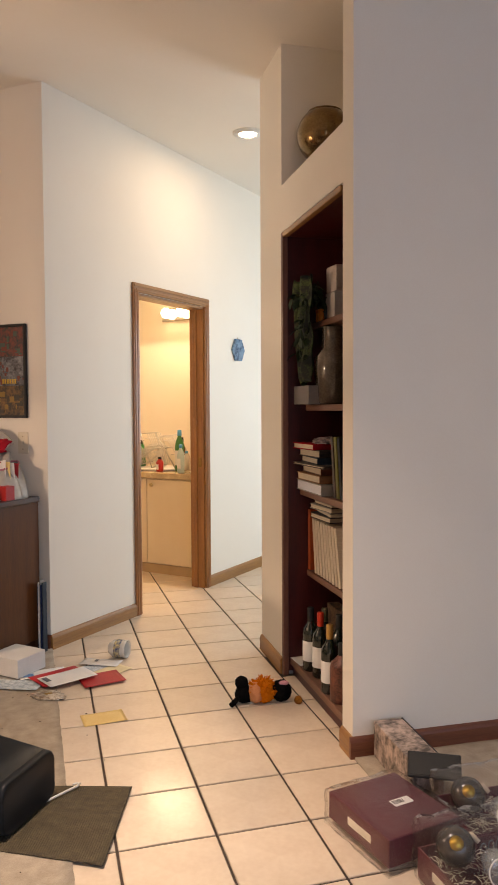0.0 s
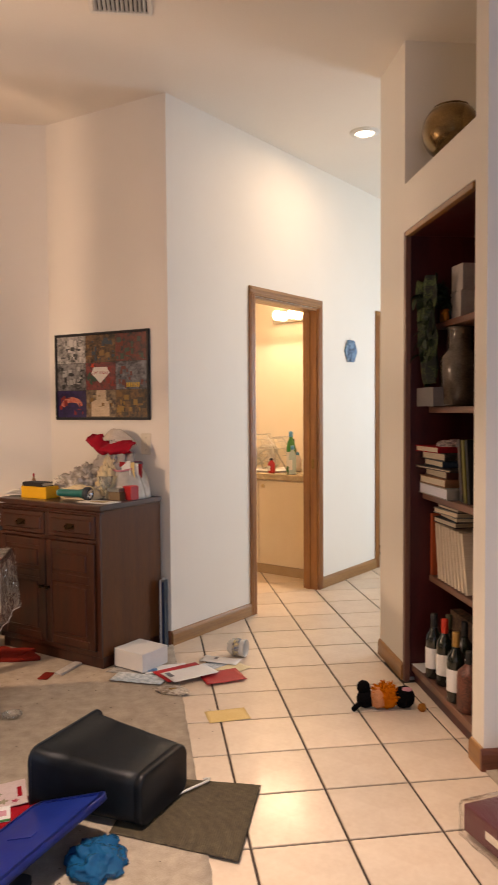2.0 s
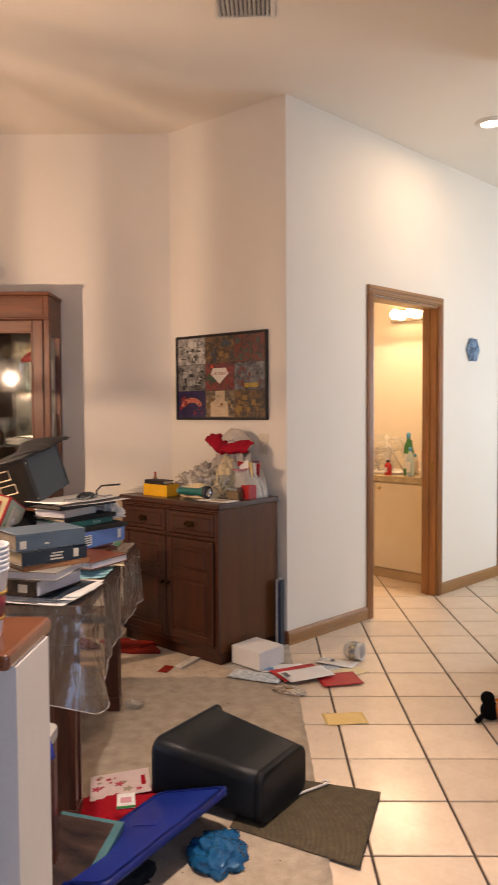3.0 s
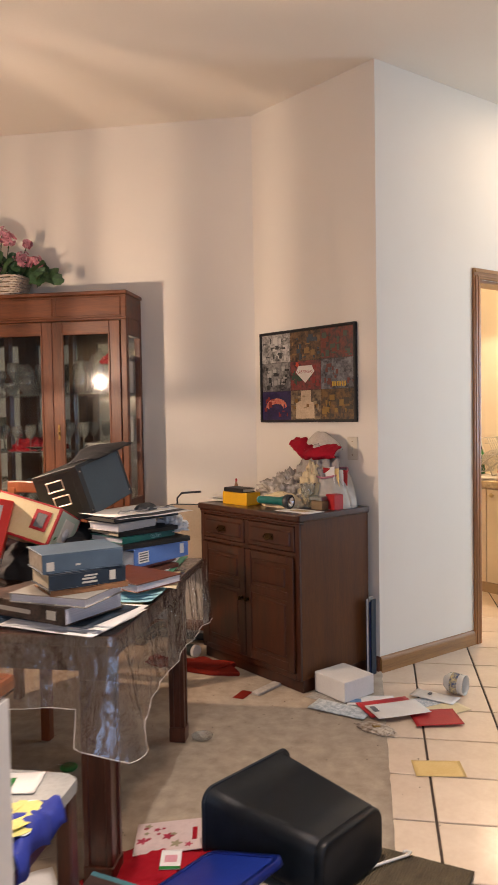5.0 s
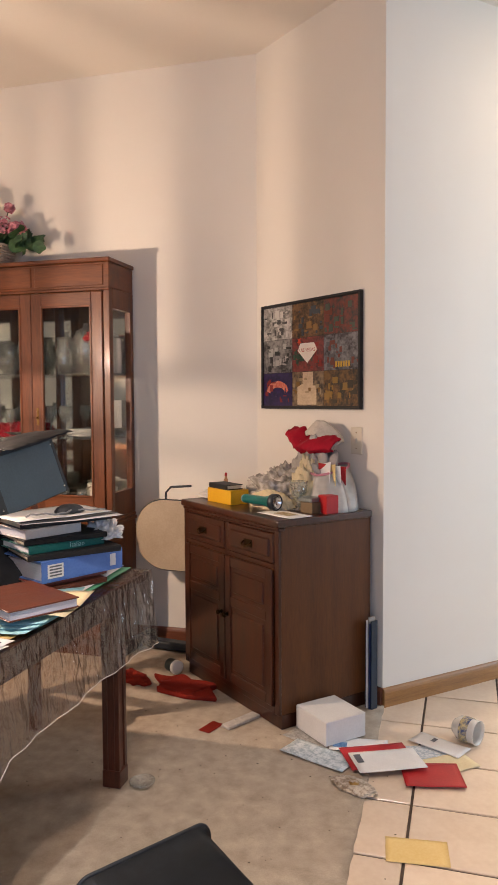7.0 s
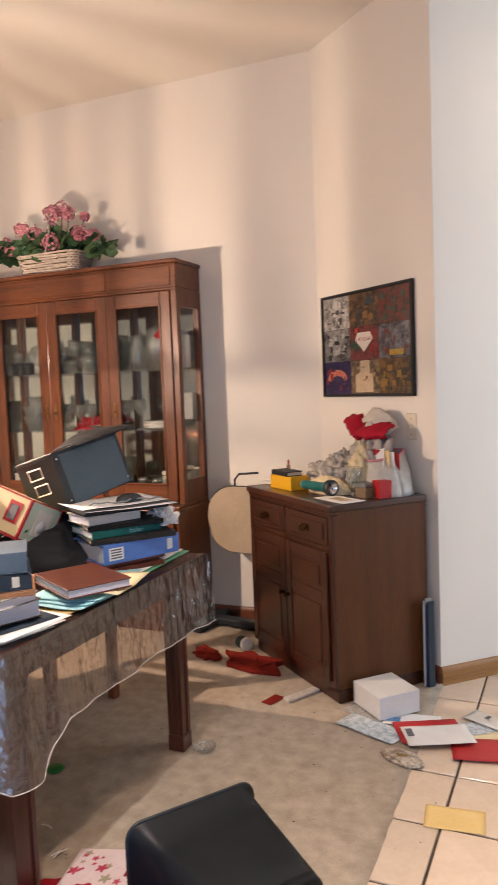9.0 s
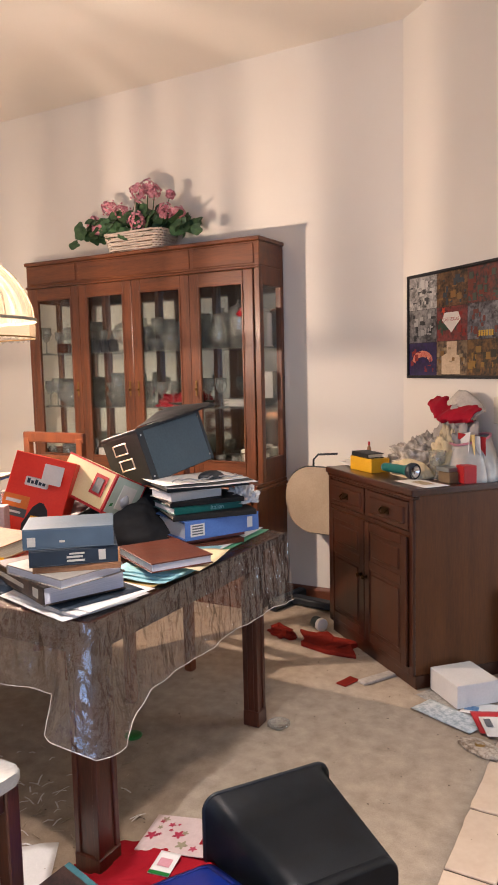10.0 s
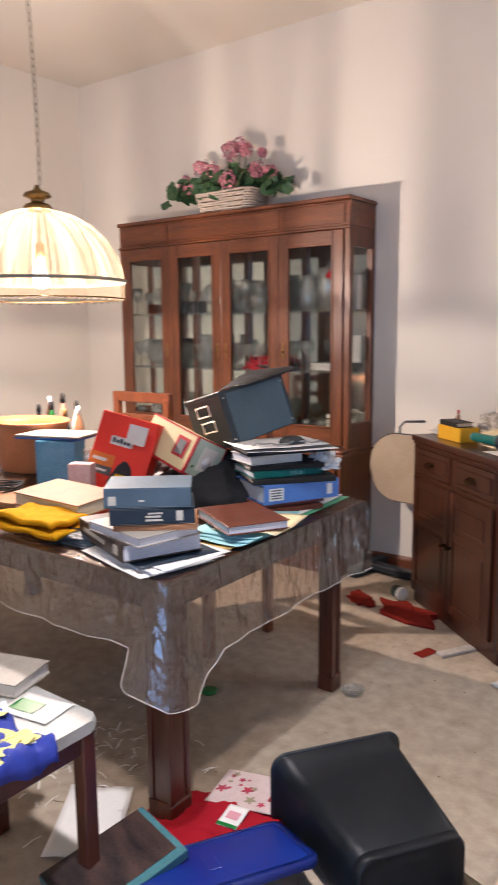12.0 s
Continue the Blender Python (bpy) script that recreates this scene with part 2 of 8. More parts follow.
def sheet(nu, nv, fn, thick=0.0):
    """A grid surface from fn(u, v) with u and v from 0 to 1, given a thickness."""
    bm = bmesh.new()
    g = [[bm.verts.new(fn(i / nu, j / nv)) for j in range(nv + 1)] for i in range(nu + 1)]
    for i in range(nu):
        for j in range(nv):
            bm.faces.new((g[i][j], g[i + 1][j], g[i + 1][j + 1], g[i][j + 1])).smooth = True
    if thick:
        bm.normal_update()
        bmesh.ops.solidify(bm, geom=list(bm.faces), thickness=thick)
    return bm


def heap(rx, ry, rz, seed, folds=5.0, rough=0.25, n=72, m=28):
    """A crumpled cloth or bag lying in a heap, flat underneath."""
    def fn(u, v):
        a, b = math.tau * u, v * math.pi / 2
        d = Vector((math.cos(a) * math.cos(b), math.sin(a) * math.cos(b), math.sin(b)))
        q = d * folds / 2 + Vector((seed * 7.3, seed * 1.7, seed))
        k = 1 + rough * (noise.noise(q) + 0.6 * abs(noise.noise(q * 2.3)) - 0.2) + rough * 0.25 * abs(noise.noise(q * 4.1))
        return (rx * k * d.x, ry * k * d.y, max(rz * k * d.z, 0.0))
    bm = sheet(n, m, fn)
    bmesh.ops.remove_doubles(bm, verts=list(bm.verts), dist=0.0004)
    return bm


def mesh_of(name, bm, material):
    if not name.startswith("sheet"):
        bmesh.ops.recalc_face_normals(bm, faces=list(bm.faces))
    me = bpy.data.meshes.new(name)
    bm.to_mesh(me)
    bm.free()
    me.materials.append(material)
    return me


def part(name, bm, material, parent, label="", m=None):
    """Links a bmesh as one mesh object under a thing or a part."""
    ob = new(name, mesh_of(name, bm, material))
    ob.parent = parent
    if m is not None:
        ob.matrix_basis = m
    return tagged(ob, label)


def thing(name, label, category, m=Matrix(), group="", kind=""):
    ob = new(name)
    ob.matrix_basis = m
    ob.empty_display_size = 0.05
    return tagged(ob, label, category, group, kind)


def solo(name, bm, material, label, category, m=Matrix(), group="", kind=""):
    """A thing of one mesh."""
    ob = new(name, mesh_of(name, bm, material))
    ob.matrix_basis = m
    return tagged(ob, label, category, group, kind)


def structure(name, bm, material, label="", m=Matrix()):
    return solo(name, bm, material, label, "", m, kind="structure")


# ---- the plan ----
CEILING = 3.085
CORNER = Vector((0.075, 4.342, 0))            # outer corner between dining room and hall
CREASE = Vector((-0.655, 4.885, 0))           # where the picture wall meets the back wall
BACK_END = Vector((-3.72, 4.755, 0))
HALL = Matrix.Translation(CORNER) @ Matrix.Rotation(radians(46.8), 4, "Z")   # local x along the hall wall, y behind it
PICT_ANGLE = math.atan2(CORNER.y - CREASE.y, CORNER.x - CREASE.x)
PICT = Matrix.Translation(CREASE) @ Matrix.Rotation(PICT_ANGLE, 4, "Z")      # local x along the picture wall to the corner, -y into the room
PICT_LEN = (CORNER - CREASE).length
BACK = Matrix.Translation(BACK_END) @ Matrix.Rotation(math.atan2(CREASE.y - BACK_END.y, CREASE.x - BACK_END.x), 4, "Z")
BACK_LEN = (CREASE - BACK_END).length
H = CEILING

structure("wall_hall", boxes((0.0, 0.80, 0, 0.11, -0.05, H), (1.593, 2.555, 0, 0.11, -0.05, H), (0.80, 1.593, 0, 0.11, 2.07, H), (2.555, 3.36, 0, 0.11, 2.09, H), (3.36, 5.2, 0, 0.11, -0.05, H)), WALL, "off-white painted hall wall", HALL)
structure("wall_picture", boxes((-0.05, PICT_LEN, 0, 0.11, -0.05, H)), WALL, "off-white painted dining room wall", PICT)
structure("wall_back", boxes((-0.2, BACK_LEN, 0, 0.12, -0.05, H)), WALL, "off-white painted dining room back wall", BACK)
structure("wall_left", boxes((-3.86, -3.72, -2.6, 4.9, -0.05, H)), WALL, "off-white painted wall")
structure("wall_living", boxes((1.755, 4.2, 2.74, 2.85, -0.05, H)), WALL, "pale painted wall in cool daylight")
structure("wall_rear", boxes((-3.86, -0.3, -2.62, -2.5, -0.05, H), (3.5, 4.34, -2.62, -2.5, -0.05, H), (-0.3, 3.5, -2.62, -2.5, -0.05, 0.45), (-0.3, 3.5, -2.62, -2.5, 2.25, H)), WALL, "off-white painted rear wall with a window opening")
structure("wall_east", boxes((4.2, 4.34, -2.5, 4.55, -0.05, H), (4.2, 4.34, 6.05, 9.2, -0.05, H), (4.2, 4.34, 4.55, 6.05, -0.05, 0.85), (4.2, 4.34, 4.55, 6.05, 2.25, H)), WALL, "off-white painted side wall with a window opening")
# the wall block that holds the bookcase and the niche over it
structure("wall_bookcase", boxes((1.21, 1.755, 3.66, 4.06, -0.05, H), (1.21, 1.755, 2.74, 2.845, -0.05, H), (1.21, 1.755, 2.845, 3.66, 2.185, 2.41), (1.63, 1.755, 2.845, 3.66, -0.05, 2.185), (1.63, 1.755, 2.845, 3.66, 2.41, H)), WALL, "off-white wall block with a niche over a built-in bookcase")
structure("wall_passage", boxes((1.755, 4.2, 3.95, 4.06, -0.05, H)), WALL, "off-white painted wall")
structure("ceiling", boxes((-3.9, 4.4, -2.65, 9.3, H, H + 0.12)), CEIL, "off-white painted ceiling")
# bathroom shell
structure("wall_bath_vanity", boxes((2.37, 2.47, 0.11, 1.9, -0.05, H)), BATHWALL, "pale yellow bathroom wall", HALL)
structure("wall_bath_end", boxes((0.25, 2.47, 1.9, 2.0, -0.05, H)), BATHWALL, "pale yellow bathroom wall", HALL)
structure("wall_bath_side", boxes((0.15, 0.25, 0.45, 2.0, -0.05, H)), BATHWALL, "pale yellow bathroom wall", HALL)
structure("wall_bath_inner", boxes((0.25, 0.80, 0.111, 0.125, 0, 2.6), (1.593, 2.37, 0.111, 0.125, 0, 2.6)), BATHWALL, "pale yellow bathroom wall", HALL)
structure("wall_far_room", boxes((2.48, 3.6, 1.2, 1.3, -0.05, H), (3.5, 3.6, 0.11, 1.2, -0.05, H)), BATHWALL, "cream wall of the room beyond the hall", HALL)
structure("window_living", boxes((-0.3, 3.5, -2.57, -2.55, 0.45, 2.25)), GLASSPANE, "clear window pane").visible_shadow = False
structure("window_hall", boxes((4.26, 4.28, 4.55, 6.05, 0.85, 2.25)), GLASSPANE, "clear window pane").visible_shadow = False


def skirting(x0, x1, m, material, name="baseboard"):
    bm = bmesh.new()
    prof = [(-0.014, 0.0), (-0.014, 0.062), (-0.011, 0.072), (-0.006, 0.079), (0.0, 0.082)]
    a = [bm.verts.new((x0, y, z)) for y, z in prof] + [bm.verts.new((x0, 0, 0))]
    b = [bm.verts.new((x1, y, z)) for y, z in prof] + [bm.verts.new((x1, 0, 0))]
    for i in range(6):
        bm.faces.new((a[i], a[(i + 1) % 6], b[(i + 1) % 6], b[i]))
    bm.faces.new(a)
    bm.faces.new(b[::-1])
    return structure(name, bm, material, "stained wooden baseboard", m)


skirting(0.0, 0.752, HALL, OAK_H)
skirting(1.642, 2.505, HALL, OAK_H)
skirting(-0.0, PICT_LEN, PICT, TRIM_RED)
skirting(0.0, BACK_LEN, BACK, TRIM_RED)
skirting(0, 0.40, pose(1.21, 4.06, 0, 0, 0, -90), OAK_H)
skirting(0, 0.105, pose(1.21, 2.845, 0, 0, 0, -90), OAK_H)
skirting(-0.014, 2.99, pose(1.21, 2.74, 0), TRIM_RED)


def casing(name, s0, s1, z, label):
    """Moulded door casing round an opening in the hall wall, with its jamb lining."""
    d = thing(name, label, "", HALL, kind="structure")
    w = 0.060
    for nm, sp in (("casing_side", (s0 - w + 0.008, s0 + 0.008, -0.016, 0, 0, z)), ("casing_side", (s1 - 0.008, s1 + w - 0.008, -0.016, 0, 0, z)), ("casing_head", (s0 - w + 0.008, s1 + w - 0.008, -0.016, 0, z, z + w))):
        bm = boxes(sp, bevel=0.004)
        if nm == "casing_side":
            box(bm, sp[0] + 0.012, sp[0] + 0.024, -0.021, -0.014, 0.001, z + 0.02, 0.002)
            box(bm, sp[0] + 0.036, sp[0] + 0.05, -0.020, -0.014, 0.001, z + 0.02, 0.002)
        else:
            box(bm, sp[0] + 0.01, sp[1] - 0.01, -0.021, -0.014, z + 0.036, z + 0.05, 0.002)
            box(bm, sp[0] + 0.03, sp[1] - 0.03, -0.020, -0.014, z + 0.012, z + 0.024, 0.002)
        part(nm, bm, OAK if nm == "casing_side" else OAK_H, d)
    for sp in ((s0, s0 + 0.016, 0.001, 0.118, 0, z), (s1 - 0.016, s1, 0.001, 0.118, 0, z)):
        part("jamb", boxes(sp, bevel=0.002), OAK, d)
    part("jamb_head", boxes((s0 + 0.016, s1 - 0.016, 0.001, 0.118, z - 0.016, z)), OAK_H, d)
    for sp in ((s0 + 0.016, s0 + 0.027, 0.055, 0.085, 0, z - 0.016), (s1 - 0.027, s1 - 0.016, 0.055, 0.085, 0, z - 0.016)):
        part("door_stop", boxes(sp, bevel=0.002), OAK, d)
    return d


door_1 = casing("door_1", 0.80, 1.593, 2.07, "open doorway with moulded oak casing")
part("strike_plate", boxes((1.574, 1.5775, 0.02, 0.045, 0.90, 0.97), bevel=0.001), BRASS, door_1, "dull brass strike plate")
casing("door_2", 2.555, 3.36, 2.09, "second open doorway with moulded oak casing")

# ---- floors ----
floor = structure("floor", boxes((-3.9, 4.4, -2.65, 9.3, -0.12, -0.005)), GROUT, "cream ceramic tile floor with dark grout joints")
P = 0.308
GRID = pose(0.594, 2.99, 0, 0, 0, 1.5)           # the tiles run a little askew to the walls
tile_bm = bmesh.new()
box(tile_bm, -P / 2 + 0.0045, P / 2 - 0.0045, -P / 2 + 0.0045, P / 2 - 0.0045, -0.010, 0.0)
top = [f for f in tile_bm.faces if f.calc_center_median().z > -0.001]
bmesh.ops.bevel(tile_bm, geom=list(top[0].edges), offset=0.0022, segments=1, affect="EDGES")
tile_mesh = mesh_of("tile", tile_bm, TILE)
HALL_INV = HALL.inverted()
tiles = []
for i in range(-2, 14):
    for j in range(-18, 22):
        x, y = (GRID @ Vector((P * (i + 0.5), P * (j + 0.5), 0)))[:2]
        q = HALL_INV @ Vector((x, y, 0))
        strip = (-0.1 < x < 1.21 and y < 4.9) or (x < 1.4 and 2.74 < y < 3.7 and x > 1.2)
        hall = x > 0.9 and y > 3.9 and q.y < 0.3 and x < 4.3 and y < 7.2
        bath = 0.1 < q.x < 2.6 and -0.1 < q.y < 2.0
        if strip or hall or bath:
            tiles.append((x, y))
            ob = new("tile", tile_mesh)
            ob.parent = floor
            ob.matrix_basis = GRID @ Matrix.Translation((P * (i + 0.5), P * (j + 0.5), 0))


def carpet(name, x0, x1, y0, y1, ragged):
    """Carpet with a ragged worn edge on one side."""
    def fn(u, v):
        x, y = x0 + (x1 - x0) * u, y0 + (y1 - y0) * v
        if ragged == "right":
            x += 0.047 * min(max(3.6 - y, -0.8), 1.2) * u ** 6
        if (ragged == "right" and u == 1) or (ragged == "left" and u == 0):
            x += 0.006 * noise.noise((0, y * 14, 1)) + 0.004 * noise.noise((0, y * 60, 2))
        return (x, y, 0.008 + 0.0015 * noise.noise((x * 9, y * 9, 0)))
    bm = sheet(60, 160, fn)
    bm.normal_update()
    edge = [e for e in bm.edges if e.is_boundary]
    r = bmesh.ops.extrude_edge_only(bm, edges=edge)
    for v in r["geom"]:
        if isinstance(v, bmesh.types.BMVert):
            v.co.z = -0.008
    return structure(name, bm, CARPET, "worn beige carpet, stained and littered")


carpet("carpet_dining", -3.74, 0.118, -2.5, 4.89, "right")
carpet("carpet_living", 1.215, 4.2, -2.5, 2.74, "left")


# ---- pendant lamp over the table ----
def shade_material():
    """Sheer pleated fabric: glows through, and lets some light straight past between the pleats."""
    m = bpy.data.materials.new("sheer_shade_fabric")
    m.use_nodes = True
    n, l = m.node_tree.nodes, m.node_tree.links
    n.remove(n["Principled BSDF"])
    tc, sx, at = n.new("ShaderNodeTexCoord"), n.new("ShaderNodeSeparateXYZ"), n.new("ShaderNodeMath")
    at.operation = "ARCTAN2"
    l.new(tc.outputs["Object"], sx.inputs[0])
    l.new(sx.outputs[1], at.inputs[0])
    l.new(sx.outputs[0], at.inputs[1])
    cmb, nz, rp = n.new("ShaderNodeCombineXYZ"), n.new("ShaderNodeTexNoise"), n.new("ShaderNodeMapRange")
    l.new(at.outputs[0], cmb.inputs[0])
    zs = n.new("ShaderNodeMath")
    zs.operation = "MULTIPLY"
    zs.inputs[1].default_value = 0.22
    l.new(sx.outputs[2], zs.inputs[0])
    l.new(zs.outputs[0], cmb.inputs[2])
    nz.inputs["Scale"].default_value, nz.inputs["Detail"].default_value = 10.0, 2.5
    l.new(cmb.outputs[0], nz.inputs[0])
    rp.inputs[1].default_value, rp.inputs[2].default_value, rp.inputs[3].default_value, rp.inputs[4].default_value = 0.42, 0.60, 0.26, 0.84
    l.new(nz.outputs[0], rp.inputs[0])
    tl, tr, df, m1, m2 = n.new("ShaderNodeBsdfTranslucent"), n.new("ShaderNodeBsdfTransparent"), n.new("ShaderNodeBsdfDiffuse"), n.new("ShaderNodeMixShader"), n.new("ShaderNodeMixShader")
    tl.inputs[0].default_value, df.inputs[0].default_value = lin("#4c4538"), lin("#8f8470")
    m1.inputs[0].default_value = 0.35
    l.new(tl.outputs[0], m1.inputs[1])
    l.new(df.outputs[0], m1.inputs[2])
    l.new(rp.outputs[0], m2.inputs[0])
    l.new(m1.outputs[0], m2.inputs[1])
    l.new(tr.outputs[0], m2.inputs[2])
    l.new(m2.outputs[0], n["Material Output"].inputs[0])
    return m


def sheer_material():
    """Thin gauze: most light goes straight through it."""
    m = bpy.data.materials.new("sheer_gauze")
    m.use_nodes = True
    n, l = m.node_tree.nodes, m.node_tree.links
    n.remove(n["Principled BSDF"])
    tl, tr, mx = n.new("ShaderNodeBsdfTranslucent"), n.new("ShaderNodeBsdfTransparent"), n.new("ShaderNodeMixShader")
    tl.inputs[0].default_value = lin("#5a5142")
    mx.inputs[0].default_value = 0.70
    l.new(tl.outputs[0], mx.inputs[1])
    l.new(tr.outputs[0], mx.inputs[2])
    l.new(mx.outputs[0], n["Material Output"].inputs[0])
    return m


def pendant():
    t = thing("pendant_lamp", "lit cream fabric dome pendant lamp on a chain", "lamp", Matrix.Translation(PENDANT))
    fringe = [(0.345, 0.0), (0.352, 0.03), (0.353, 0.075)]
    prof = [(0.353, 0.075), (0.347, 0.13), (0.325, 0.19), (0.285, 0.25), (0.225, 0.305), (0.15, 0.345), (0.075, 0.368), (0.045, 0.372)]

    def lobed(outline, n=96):
        bm = bmesh.new()
        rings = []
        for r, z in outline:
            ring = []
            for i in range(n):
                a = math.tau * i / n
                lobes = 1 - 0.018 * abs(math.sin(a * 6)) * (1 if z > 0.05 else 0.5)
                dz = -0.012 * abs(math.sin(a * 24)) if z == 0 else 0
                ring.append(bm.verts.new((r * lobes * math.cos(a), r * lobes * math.sin(a), z + dz)))
            rings.append(ring)
        for a, b in zip(rings, rings[1:]):
            for i in range(n):
                bm.faces.new((a[i], a[(i + 1) % n], b[(i + 1) % n], b[i])).smooth = True
        return bm

    part("shade", lobed(prof), shade_material(), t, "cream pleated fabric shade")
    part("fringe", lobed(fringe), sheer_material(), t, "sheer scalloped fringe")
    part("trim_band", lathe([(0.3545, 0.069), (0.3560, 0.070), (0.3560, 0.081), (0.3545, 0.082), (0.3535, 0.075)], 72), mat("shade_trim", "#8d8674", "#a39c8a", 0.6), t, "grey trim band")
    part("rim_wire", tube([(0.345 * math.cos(math.tau * i / 60), 0.345 * math.sin(math.tau * i / 60), 0.002) for i in range(60)], 0.003, 6, closed=True), BRASS, t)
    rib = mat("shade_rib", "#a89c84", "#b9ad94", 0.7)
    for k in range(12):
        a = math.tau * k / 12
        part("rib", tube([(r * 1.002 * math.cos(a), r * 1.002 * math.sin(a), z) for r, z in prof], 0.002, 5), rib, t)
    part("cap", lathe([(0.0, 0.36), (0.05, 0.366), (0.062, 0.376), (0.05, 0.392), (0.025, 0.40), (0.03, 0.412), (0.058, 0.424), (0.05, 0.438), (0.018, 0.45), (0.008, 0.47), (0.0, 0.47)]), BRASS, t, "brass cap")
    bulb = part("bulb", lathe([(0.0, 0.045), (0.02, 0.05), (0.032, 0.07), (0.03, 0.1), (0.016, 0.135), (0.014, 0.17), (0, 0.17)], 16), glowing("lit_bulb", (1.0, 0.8, 0.55), 20), t, "lit bulb")
    bulb.visible_shadow = False
    part("socket", lathe([(0, 0.17), (0.02, 0.17), (0.02, 0.23), (0.008, 0.24), (0.008, 0.37), (0, 0.37)], 12), BRASS, t)
    bm = bmesh.new()
    z, k = 0.468, 0
    while z < CEILING - PENDANT.z - 0.03:
        x, y = 0.010 * math.sin(z * 3), 0.010 * math.sin(z * 2.2)
        pts = [(0.008 * math.cos(math.tau * i / 10), 0, 0.017 * math.sin(math.tau * i / 10)) for i in range(10)]
        if k % 2:
            pts = [(p[1], p[0], p[2]) for p in pts]
        tube([(x + p[0], y + p[1], z + 0.018 + p[2]) for p in pts], 0.0019, 5, bm, True)
        z, k = z + 0.029, k + 1
    part("chain", bm, mat("pale_chain_brass", "#8c826c", "#b5aa92", 0.4, 0.6, scale=40), t, "thin brass chain")
    part("canopy", lathe([(0, CEILING - 1.54), (0.03, CEILING - 1.535), (0.06, CEILING - 1.51), (0.062, CEILING - 1.501), (0, CEILING - 1.501)]), BRASS, t)


pendant()


# ---- china cabinet ----
def panel_door(t, name, x0, x1, y, z0, z1, panels, wood, wood_h, stile=0.045, thick=0.02):
    """A framed door with sunken panels; y is its back, it stands proud towards -y."""
    d = part(name, boxes((x0, x0 + stile, y - thick, y, z0, z1), bevel=0.003), wood, t)
    part("stile", boxes((x1 - stile, x1, y - thick, y, z0, z1), bevel=0.003), wood, d)
    lo = z0
    rails = [z0] + [p for p in panels] + [z1]
    for k, zz in enumerate(rails):
        a, b = (zz, zz + stile) if k == 0 else ((zz - stile, zz) if k == len(rails) - 1 else (zz - stile / 2, zz + stile / 2))
        part("rail", boxes((x0 + stile, x1 - stile, y - thick + 0.001, y, a, b), bevel=0.003), wood_h, d)
    for a, b in zip(rails, rails[1:]):
        box_z0 = a + (stile if a == z0 else stile / 2)
        box_z1 = b - (stile if b == z1 else stile / 2)
        bm = boxes((x0 + stile, x1 - stile, y - 0.008, y, box_z0, box_z1))
        box(bm, x0 + stile + 0.018, x1 - stile - 0.018, y - 0.014, y - 0.004, box_z0 + 0.018, box_z1 - 0.018, 0.005)
        part("panel", bm, wood, d)
    return d


CHINA_AT = BACK @ Matrix.Translation((0.665, -0.006, 0))
CW = 1.707


